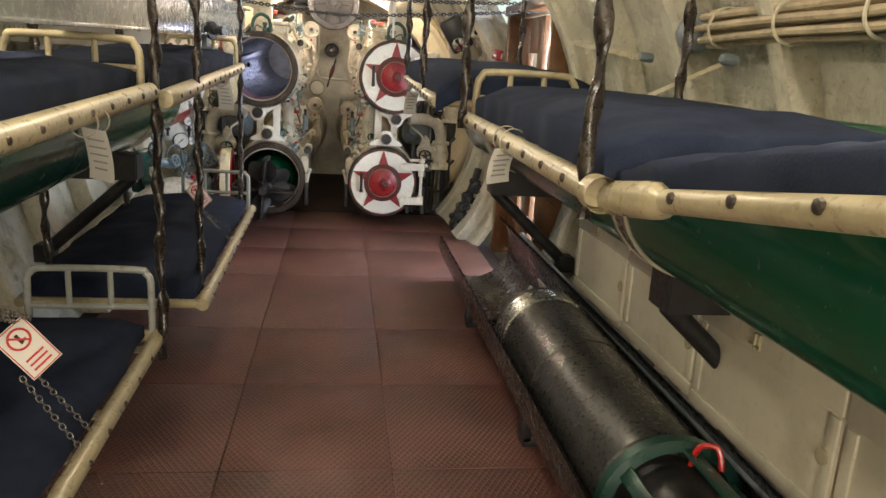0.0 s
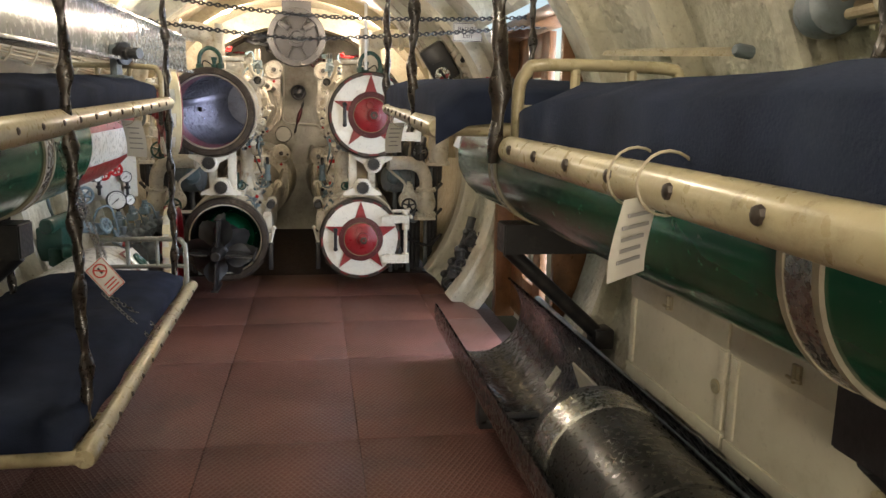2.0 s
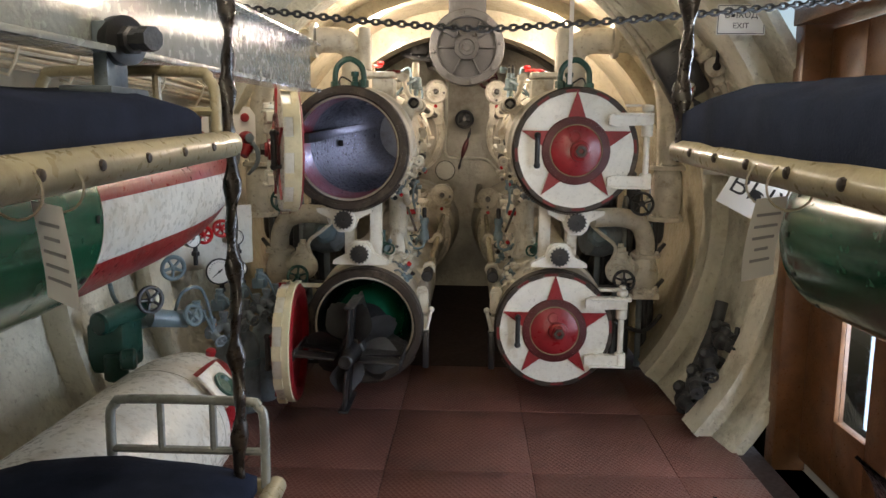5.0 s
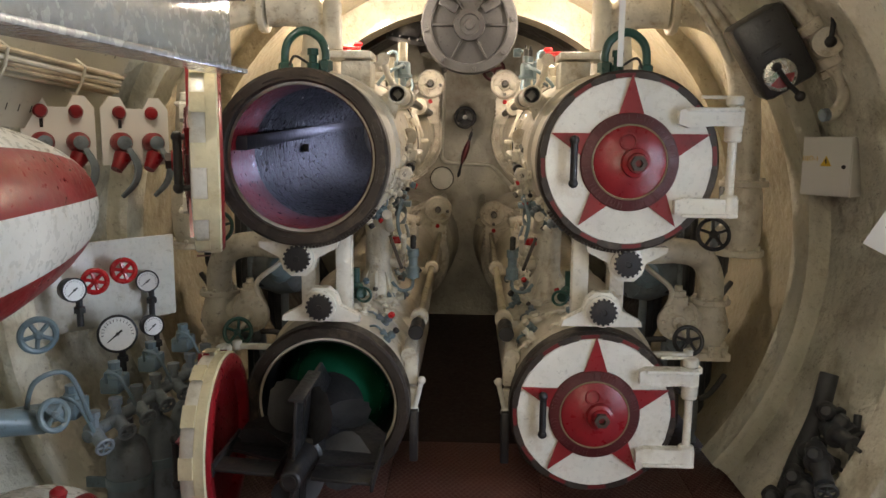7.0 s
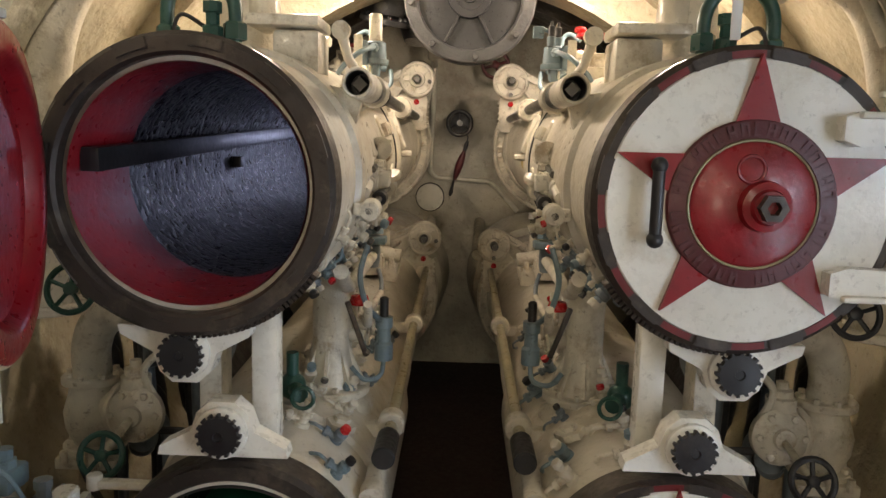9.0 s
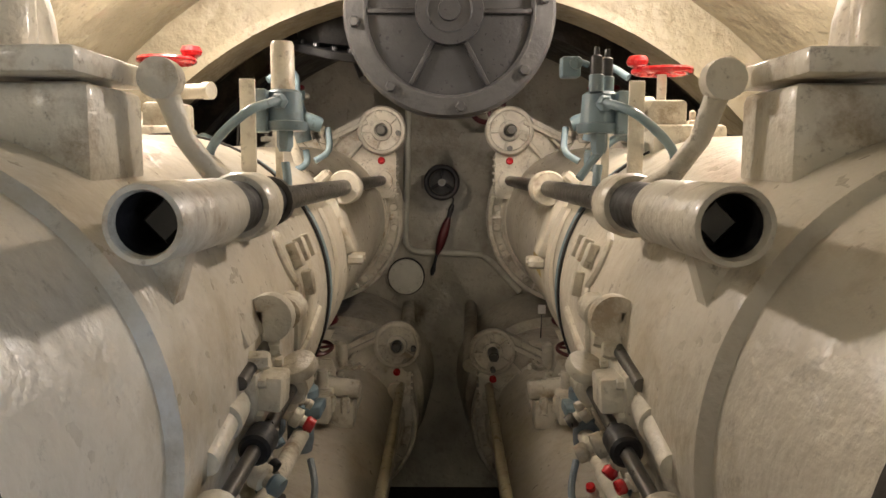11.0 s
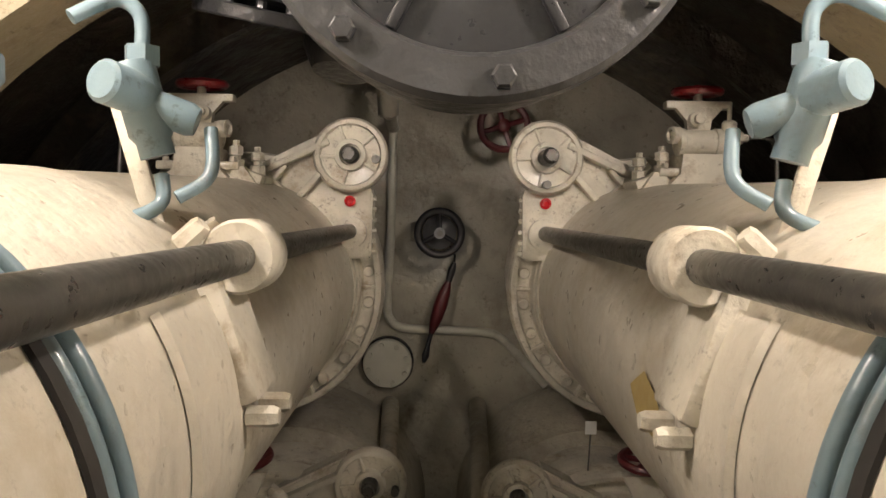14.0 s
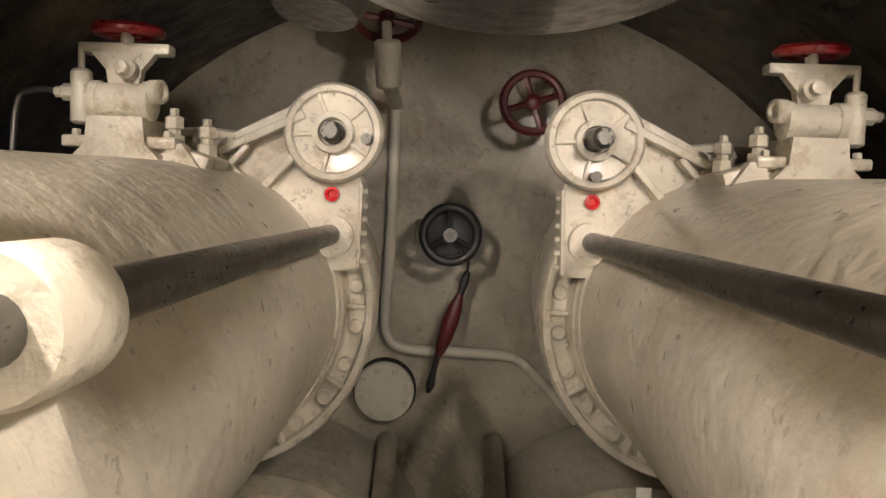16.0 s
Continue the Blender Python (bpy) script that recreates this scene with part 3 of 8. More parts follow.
def bunk(x0, x1, y0, y1, z, joint, headboard, label, group, low=False, slope=0.03, r=0.030, wide=0.42):
    """A pipe-framed hanging bunk; the aisle rail is at x0."""
    side = 1 if x1 > x0 else -1
    zz = lambda y: z + slope * (y - y0)
    b = thing("bunk", ((x0 + x1) / 2, (y0 + y1) / 2, z - 0.04), label, "bunk", group)
    r = min(r, 0.026) if low else r
    g = Geo()
    g.lathe([(r, 0), (r + 0.005, 0.015), (r + 0.006, joint - y0 - 0.05), (r + 0.001, joint - y0)], (x0, y0, zz(y0)), Vector((0, 1, slope)).normalized(), 20)
    part("sleeve_rail", g, M_RAIL, b)
    g = Geo().cyl((x0, joint - 0.02, zz(joint)), (x0, y1, zz(y1)), r, 18, 0, 0.01)
    k = 0
    y = y0 + 0.12
    spots = []
    while y < y1 - 0.05:
        spots.append(aim((x0 - side * (r + (0.002 if y < joint else -0.002)), y, zz(y) + 0.004), (-side, 0, 0)))
        y += 0.155
    part("rail", g, M_RAIL, b)
    pieces("rivet", Geo().lathe([(0.009, 0), (0.008, 0.005), (0.004, 0.007)], (0, 0, 0), (0, 0, 1), 8), M_RING, b, spots)
    part("wall_rail", Geo().cyl((x1, y0, zz(y0)), (x1, y1, zz(y1)), 0.022, 12), M_RAIL, b)
    part("end_rail", Geo().cyl((x0, y0 + 0.02, zz(y0)), (x1, y0 + 0.02, zz(y0)), 0.022, 12), M_RAIL, b)
    part("end_rail", Geo().cyl((x0, y1 - 0.02, zz(y1)), (x1, y1 - 0.02, zz(y1)), 0.022, 12), M_RAIL, b)
    pieces("slat", Geo().box((0, 0, 0), (abs(x1 - x0), 0.05, 0.006), 0.001), M_RAIL, b, [pose((x0 + x1) / 2, y0 + (y1 - y0) * (i + 0.5) / 9, zz(y0 + (y1 - y0) * (i + 0.5) / 9) - 0.012) for i in range(9)])
    for hy in headboard:
        zb, h = zz(hy) + 0.01, (0.23 if low else 0.150)
        xa, xb = x0 + side * 0.02, x0 + side * min(wide, abs(x1 - x0) - 0.03)
        g = Geo().sweep([(xa, hy, zb), (xa, hy, zb + h - 0.05), (xa + side * 0.015, hy, zb + h - 0.015), (xa + side * 0.05, hy, zb + h), (xb - side * 0.05, hy, zb + h), (xb - side * 0.015, hy, zb + h - 0.015), (xb, hy, zb + h - 0.05), (xb, hy, zb)], 0.0125, 10, steps=3)
        g.cyl((xa, hy, zb + h * 0.42), (xb, hy, zb + h * 0.42), 0.011, 8)
        for f in (0.33, 0.67):
            g.cyl((xa + (xb - xa) * f, hy, zb + h * 0.42), (xa + (xb - xa) * f, hy, zb + h), 0.010, 8)
        part("headboard", g, M_RAIL if not low else M_BEAM, b)
    return b


def mattress(x0, x1, y0, y1, z, h, label, droop=0.0, slope=0.03):
    """A sagging cloth-covered mattress with soft edges."""
    side = 1 if x1 > x0 else -1
    nx, ny = 8, 40
    g = Geo()
    seed = random.uniform(0, 50)

    def top(u, v):
        e = min(u, 1 - u) * abs(x1 - x0)
        f = min(v, 1 - v) * (y1 - y0)
        return h * (1 - 0.32 * math.exp(-e / 0.05) - 0.25 * math.exp(-f / 0.06)) + 0.014 * noise.noise((u * 2.5 + seed, v * 7, 0)) + 0.006 * noise.noise((u * 9, v * 24 + seed, 3))
    grid = {}
    for i in range(nx + 1):
        for j in range(ny + 1):
            u, v = i / nx, j / ny
            wob = 0.012 * noise.noise((v * 9, seed, 1)) if i in (0, nx) else 0
            x, y = x0 + (x1 - x0) * u + side * wob, y0 + (y1 - y0) * v
            base = z + slope * (y - y0)
            drop = droop * math.exp(-(v * (y1 - y0)) / 0.07) * math.exp(-u * 13)
            grid[i, j, 1] = g.bm.verts.new((x, y, base + top(u, v) - drop))
            grid[i, j, 0] = g.bm.verts.new((x, y, base - drop * 1.1 - 0.012 * max(0, noise.noise((v * 11, seed, 7))) * (i == 0)))
    for i in range(nx):
        for j in range(ny):
            g.bm.faces.new([grid[i + a, j + b, 1] for a, b in ((0, 0), (1, 0), (1, 1), (0, 1))])
            g.bm.faces.new([grid[i + a, j + b, 0] for a, b in ((0, 0), (0, 1), (1, 1), (1, 0))])
    for j in range(ny):
        for i in (0, nx):
            g.bm.faces.new((grid[i, j, 0], grid[i, j + 1, 0], grid[i, j + 1, 1], grid[i, j, 1]))
    for i in range(nx):
        for j in (0, ny):
            g.bm.faces.new((grid[i, j, 0], grid[i + 1, j, 0], grid[i + 1, j, 1], grid[i, j, 1]))
    es = [e for e in g.bm.edges if len(e.link_faces) == 2 and e.calc_face_angle(0) > 0.7]
    bmesh.ops.bevel(g.bm, geom=es, offset=0.022, segments=3, affect="EDGES")
    for f in g.bm.faces:
        f.smooth = True
    ob = solid("mattress", g, M_CLOTH, label, "mattress", "bunk mattresses")
    ob.data.set_sharp_from_angle(angle=radians(80))
    return ob


NAVY = "navy cloth mattress lying on a pipe bunk"
UPPER = "beige pipe-framed upper bunk hung on wrapped straps"
bunk(-0.49, -1.20, 2.95, 4.98, 1.412, 3.53, [4.94], UPPER, "hanging bunks", False, 0.043)
mattress(-0.515, -1.18, 2.97, 4.86, 1.434, 0.095, NAVY, 0, 0.043)
bunk(-0.49, -1.20, 0.72, 2.77, 1.376, 1.30, [2.72], UPPER, "hanging bunks", False, 0.035)
mattress(-0.515, -1.18, 0.74, 2.68, 1.398, 0.09, NAVY, 0, 0.035)
bunk(-0.435, -1.15, 3.28, 5.10, 0.555, 3.45, [5.06], "low pipe-framed bunk with a grey tubular headboard", "hanging bunks", True)
mattress(-0.465, -1.13, 3.29, 5.02, 0.577, 0.10, NAVY)
bunk(-0.495, -1.18, 0.75, 2.80, 0.545, 0.95, [2.78], "low pipe-framed bunk with a cream tubular headboard", "hanging bunks", True)
mattress(-0.525, -1.16, 0.77, 2.72, 0.567, 0.09, NAVY)
bunk(0.52, 1.25, 3.40, 4.93, 1.436, 3.85, [], UPPER, "hanging bunks", False, 0.038, 0.025)
mattress(0.510, 1.23, 3.38, 4.88, 1.456, 0.118, "navy cloth mattress with a drooping corner on a pipe bunk", 0.06, 0.040)
bunk(0.545, 1.25, 1.40, 2.70, 1.394, 1.42, [2.72], "beige pipe-framed upper bunk with a tubular headboard", "hanging bunks", False, 0.014, 0.025, 0.36)
mattress(0.56, 1.23, 1.41, 2.68, 1.416, 0.105, NAVY, 0, 0.014)
tilted = bunk(0.575, 1.27, 0.25, 1.45, 1.568, 0.27, [], "beige pipe-framed upper bunk tilted up at its head", "hanging bunks", False, -0.158, 0.018)
part("sleeve", Geo().lathe([(0.018, 0), (0.027, 0.02), (0.029, 0.05), (0.029, 0.24), (0.024, 0.27)], (0.575, 1.19, 1.419), Vector((0, 1, -0.158)).normalized(), 24), M_RAIL, tilted)
mattress(0.580, 1.25, 0.26, 1.42, 1.578, 0.068, NAVY, 0, -0.158)


def strap(x, y, z0, z1, r=0.021, lean=0.0, group="bunk straps"):
    """A hanging chain wound in dark oilcloth, with twists and creases."""
    g = Geo()
    n = max(10, int((z1 - z0) / 0.022))
    pts, rad = [], []
    s = random.uniform(0, 30)
    for k in range(n + 1):
        t = k / n
        z = z0 + (z1 - z0) * t
        pts.append((x + lean * t + 0.004 * math.sin(z * 21 + s), y + 0.004 * math.cos(z * 17 + s), z))
        rad.append(r * (1 + 0.22 * math.sin(z * 62 + s + 2 * noise.noise((z * 4, s, 0))) + 0.15 * noise.noise((z * 14, s, 2))))
    g.sweep(pts, rad, 10, twist=0.33, flat=0.66)
    return solid("bunk_strap", g, M_STRAP, "hanging bunk chain wrapped in dark oilcloth", "strap", group)


for x, y, z0, z1 in ((-0.475, 2.76, 0.53, 2.72), (-0.47, 3.46, 0.55, 2.72), (-0.490, 4.97, 0.60, 2.72), (-1.08, 3.42, 0.60, 2.44), (-1.08, 4.6, 0.62, 2.44),
                     (0.535, 1.43, 1.345, 2.72), (0.520, 2.70, 1.385, 2.72), (0.505, 3.86, 1.43, 2.72), (0.515, 4.90, 1.47, 2.72), (1.2, 2.55, 1.41, 2.30), (1.2, 4.85, 1.46, 2.30), (1.22, 1.5, 1.41, 2.30)):
    strap(x, y, z0, z1, 0.015 if y < 1.6 else 0.019)

# ---- torpedoes on racks ----


def band(tp, x, z, y, r=0.2665, w=0.075):
    g = Geo().lathe([(r, -w / 2), (r + 0.007, -w / 2), (r + 0.007, w / 2), (r, w / 2)], (x, y, z), (0, 1, 0), 48, close=False)
    bandp = part("hold_down_band", g, M_BAND, tp)
    g = Geo()
    for d in (-1, 1):
        g.lathe([(r, d * w / 2 + d * 0.002), (r + 0.010, d * w / 2 + d * 0.002), (r + 0.010, d * w / 2 + d * 0.020), (r, d * w / 2 + d * 0.020)], (x, y, z), (0, 1, 0), 48, close=False)
    part("webbing", g, M_WEB, bandp)


def rack(x, z, y, side, reach=0.0, label="black steel torpedo rack with a diagonal strut to the hull"):
    """Saddle block, pad, diagonal strut and tie bar under a torpedo; reach: how far the block stands out under the body."""
    rk = thing("torpedo_rack", (x + side * 0.3, y, 0.3), label, "rack", "torpedo racks")
    x0, x1 = x - side * (0.06 + reach), x + side * 0.30
    poly = [(x0, z - 0.41), (x1, z - 0.41), (x1, z - 0.16), (x + side * 0.16, z - 0.20)] + [(x + side * 0.268 * math.sin(a), z - 0.268 * math.cos(a)) for a in [radians(28 - 10 * k) for k in range(4)]] + [(x0, z - 0.27)]
    g = Geo().prism(poly if side > 0 else poly[::-1], 0.15, Matrix.Translation((0, y + 0.075, 0)) @ pose(0, 0, 0, 90, 0, 0))
    bmesh.ops.bevel(g.bm, geom=list(g.bm.edges), offset=0.006, segments=2, affect="EDGES")
    part("saddle", g, M_BLACK, rk)
    part("strut", Geo().cyl((x0 + side * 0.04, y, z - 0.40), (x0 + side * 0.50, y, z - 0.82), 0.036, 14), M_BLACK, rk)
    part("strut_foot", Geo().box((x0 + side * 0.52, y, z - 0.84), (0.10, 0.12, 0.10), 0.012), M_BLACK, rk)
    part("tie_bar", Geo().cyl((x1, y, z - 0.36), (side * hull_r(y) * 0.985, y, z - 0.32), 0.028, 8), M_BLACK, rk)


# left: green body, red and white striped nose
TX, TZ, TR = -1.13, 1.285, 0.2665
tp = thing("torpedo", (TX, 3.2, TZ - TR), "green torpedo with a red and white striped practice nose", "torpedo", "torpedoes")
g = Geo().lathe([(0.10, 0.0), (0.19, 0.25), (0.245, 0.6), (TR, 1.0), (TR, 5.10)], (TX, 0.0, TZ), (0, 1, 0), 56)
g.lathe([(TR + 0.001, -0.012), (TR + 0.003, 0), (TR + 0.001, 0.012)], (TX, 3.2, TZ), (0, 1, 0), 56, close=False)
part("body", g, M_GREEN, tp)
nose = [(TR, 5.105)] + [(TR, 5.105 + 0.45 * k / 4) for k in range(1, 5)] + [(TR * max(0.0, 1 - (k / 14) ** 2.4) ** 0.5, 5.555 + 1.08 * k / 14) for k in range(1, 15)]


def stripes(a, ring):
    d = math.degrees(a) % 360
    return 1 if (int((d + 45) // 36) % 2 == 0) else 0


g = Geo().lathe(nose, (TX, 0, TZ), (0, 1, 0), 80, pick=stripes)
part("nose", g, [M_WHITE, M_RED], tp, "red and white striped nose")
screw = lambda r: Geo().lathe([(r, -0.01), (r, 0.003)], (0, 0, 0), (0, 0, 1), 8)
pieces("screw", screw(0.011), M_BLACK, tp, [aim((TX + TR * math.cos(a), 5.075, TZ + TR * math.sin(a)), (math.cos(a), 0, math.sin(a))) for a in [2 * math.pi * k / 10 for k in range(10)]])
tp.matrix_world = Matrix.Translation((TX, 4.2, TZ)) @ Matrix.Rotation(0.026, 4, "X") @ Matrix.Translation((-TX, -4.2, -TZ)) @ Matrix.Translation((TX, 3.2, TZ - TR))
band(tp, TX, TZ, 4.50)
band(tp, TX, TZ, 2.2)
rack(TX, TZ, 4.50, -1, 0.10)
rack(TX, TZ, 2.2, -1, 0.10)

RX, RZ = 1.24, 1.25
tp = thing("torpedo", (RX, 2.2, RZ - TR), "dark green torpedo body with a pale hold-down band", "torpedo", "torpedoes")
g = Geo().lathe([(TR - 0.02, -1.2), (TR, -1.15), (TR, 5.12), (TR, 5.18), (TR - 0.008, 5.20), (0.0, 5.24)], (RX, 0.3, RZ), (0, 1, 0), 56)
part("body", g, M_GREEN, tp)
pieces("screw", screw(0.008), M_BLACK, tp, [aim((RX + TR * math.cos(a), 5.42, RZ + TR * math.sin(a)), (math.cos(a), 0, math.sin(a))) for a in [2 * math.pi * k / 14 for k in range(14)]])
band(tp, RX, RZ, 4.62)
band(tp, RX, RZ, 2.40)
rack(RX, RZ, 4.66, 1, 0.15)
rack(RX, RZ, 2.47, 1)

# ---- loading trough with a grey torpedo ----
tr = thing("loading_trough", (1.1, 3.4, 0.0), "dark grey half-round steel loading trough on the deck", "trough")
CX, CZ, CR = 1.15, 0.30, 0.262
g = Geo().lathe([(CR, 0), (CR + 0.012, 0), (CR + 0.012, 4.67), (CR, 4.67), (CR, 0)], (CX, 0.95, CZ), (0, 1, 0), 40, close=False, arc=(radians(-48), radians(190)))
part("shell", g, M_TRAY, tr)
for y in (1.6, 3.1, 4.6):
    part("foot", Geo().box((CX, y, 0.026), (0.44, 0.08, 0.052), 0.008).box((CX - 0.20, y, 0.09), (0.05, 0.08, 0.14), 0.008), M_BLACK, tr)
tp = thing("torpedo", (CX, 3.0, CZ - TR), "burnished grey torpedo with a bright band in a trough", "torpedo", "torpedoes")
g = Geo().lathe([(0.19, 2.2), (0.212, 2.22), (0.215, 2.25), (0.222, 2.98), (0.218, 2.985), (0.218, 2.993), (0.225, 2.998), (0.228, 3.72), (0.21, 3.745), (0.15, 3.80), (0.0, 3.83)], (CX, 0, CZ), (0, 1, 0), 56)
part("body", g, M_TORPGREY, tp)
g = Geo().lathe([(0.226, 3.52), (0.236, 3.525), (0.236, 3.665), (0.226, 3.67)], (CX, 0, CZ), (0, 1, 0), 56, close=False)
part("band", g, M_BAND, tp, "bright steel band")

# ---- torpedo tubes ----
UP, LO = (0.61, 7.29, 1.452), (0.535, 7.37, 0.455)
FAR = 10.62


def axis_at(s, y, upper=True):
    """Centre of a tube at a station: the tubes rise and close in a little towards the bow."""
    if upper:
        return s * (UP[0] - 0.012 * (y - UP[1])), UP[2] + 0.031 * (y - UP[1])
    return s * (LO[0] - 0.008 * (y - LO[1])), LO[2] + 0.056 * (y - LO[1])


def flange_bolts(g, c, R, n, r=0.013, h=0.018, axis=(0, -1, 0)):
    g.hexes(c, R, n, r, h, axis)


def tube(side, upper):
    x, y, z = UP if upper else LO
    x *= side
    t = thing("torpedo_tube", (x, (y + FAR) / 2, z - 0.36), "cream-painted steel torpedo tube with bolted flanges", "torpedo tube", "torpedo tubes")
    RI, RO = 0.272, 0.312
    ox, oz = axis_at(side, 0, upper)
    qx, qz = axis_at(side, 1, upper)
    along = Vector((qx - ox, 1, qz - oz))
    fx, fz = axis_at(side, FAR - 0.4, upper)
    g = Geo().lathe([(RI, y + 0.02), (RO + 0.01, y + 0.02), (RO + 0.012, y + 0.35), (RO + 0.028, y + 0.36), (RO + 0.028, 8.530), (RO + 0.004, 8.535), (RO + 0.004, 9.02), (RO, 9.03), (RO, FAR), (RI, FAR), (RI, y + 0.02)], (ox, 0, oz), along, 72, close=False)
    part("barrel", g, M_TUBE, t)
    g = Geo().lathe([(RI - 0.002, y + 0.30), (RI - 0.002, FAR - 0.01)], (ox, 0, oz), along, 64, close=False)
    part("bore", g, M_TUBEIN, t, "blackened inside of the tube")
    g = Geo().lathe([(RI - 0.003, y + 0.01), (RI - 0.003, y + 0.32)], (ox, 0, oz), along, 64, close=False)
    part("breech_lining", g, M_RED if upper else M_BLACK, t, "red-painted breech lining" if upper else "black breech lining")
    # breech ring with bayonet lugs
    g = Geo().lathe([(0.283, y - 0.012), (0.290, y - 0.022), (0.322, y - 0.022), (0.334, y - 0.008), (0.334, y + 0.075), (0.326, y + 0.085), (0.283, y + 0.085), (0.283, y - 0.012)], (x, 0, z), (0, 1, 0), 96, close=False)
    ring = part("breech_ring", g, M_RING, t, "dark bronze breech ring")
    g = Geo().lathe([(0.300, -0.016), (0.302, -0.027), (0.326, -0.027), (0.326, -0.01), (0.300, -0.002), (0.300, -0.016)], (0, 0, 0), (0, 0, 1), 4, close=False, arc=(radians(4), radians(17)))
    pieces("lug", g, M_RING, ring, [aim((x, y, z), (0, 1, 0), radians(30 * k)) for k in range(12)])
    angles = [radians(-35 - 2.2 * k) if side < 0 else radians(-145 + 2.2 * k) for k in range(26)]
    pieces("tooth", Geo().box((0, 0, 0), (0.014, 0.05, 0.008), 0), M_RING, ring, [pose(x + 0.340 * math.cos(a), y + 0.045, z + 0.340 * math.sin(a)) @ Matrix.Rotation(-a, 4, "Y") for a in angles])
    # far flange, half of it a bolted segment
    g = Geo().lathe([(RO, FAR - 0.40), (0.326, FAR - 0.402), (0.331, FAR - 0.392), (0.366, FAR - 0.392), (0.370, FAR - 0.416), (0.385, FAR - 0.418), (0.390, FAR - 0.410), (0.390, FAR - 0.33), (0.36, FAR - 0.32), (0.36, FAR), (RO, FAR)], (ox, 0, oz), along, 72, close=False)
    g.lathe([(RO, FAR - 0.47), (0.317, FAR - 0.47), (0.319, FAR - 0.445), (0.324, FAR - 0.44), (0.327, FAR - 0.40), (RO, FAR - 0.40)], (ox, 0, oz), along, 72, close=False)
    fl = part("far_flange", g, M_CAST, t)
    pieces("bolt", Geo().lathe([(0.0175, -0.008), (0.0175, 0.016), (0.014, 0.021), (0.0, 0.019)], (0, 0, 0), (0, 0, 1), 10), M_CAST, fl, ring_poses((fx, FAR - 0.394, fz), 0.3485, 24, (0, -1, 0), math.pi / 24))
    pieces("stiffener", Geo().box((0, 0, 0), (0.046, 0.034, 0.010), 0.002), M_CAST, fl, [pose(fx + 0.3485 * math.cos(a), FAR - 0.400, fz + 0.3485 * math.sin(a)) @ Matrix.Rotation(-a, 4, "Y") for a in [2 * math.pi * k / 24 for k in range(0, 24, 2)]])
    if not upper:
        g = Geo().lathe([(0.36, FAR - 0.10), (0.405, FAR - 0.08), (0.425, FAR - 0.02), (0.432, FAR + 0.10), (0.445, FAR + 0.30)], (ox, 0, oz), along, 64, close=False)
        part("root_collar", g, M_BULK, t, "grey-beige collar at the bulkhead")
    if upper and side < 0:
        g = Geo()
        g.box((x - 0.240, y + 1.63, z + 0.121), (0.045, 3.15, 0.055), 0.003, Matrix.Rotation(radians(2.5), 3, "X"))
        part("guide_rail", g, M_BLACK, t)
        for gy in (8.5, 10.2):
            part("guide_block", Geo().box((x - 0.250, gy, z + 0.031 * (gy - y) - 0.02), (0.05, 0.05, 0.04), 0.003), M_BLACK, t)
    return t


for s in (-1, 1):
    for u in (True, False):
        tube(s, u)

MOTTO_SIGNS = 36


def star_poly(R, r):
    return [((R if k % 2 == 0 else r) * math.sin(math.pi * k / 5), (R if k % 2 == 0 else r) * math.cos(math.pi * k / 5)) for k in range(10)]


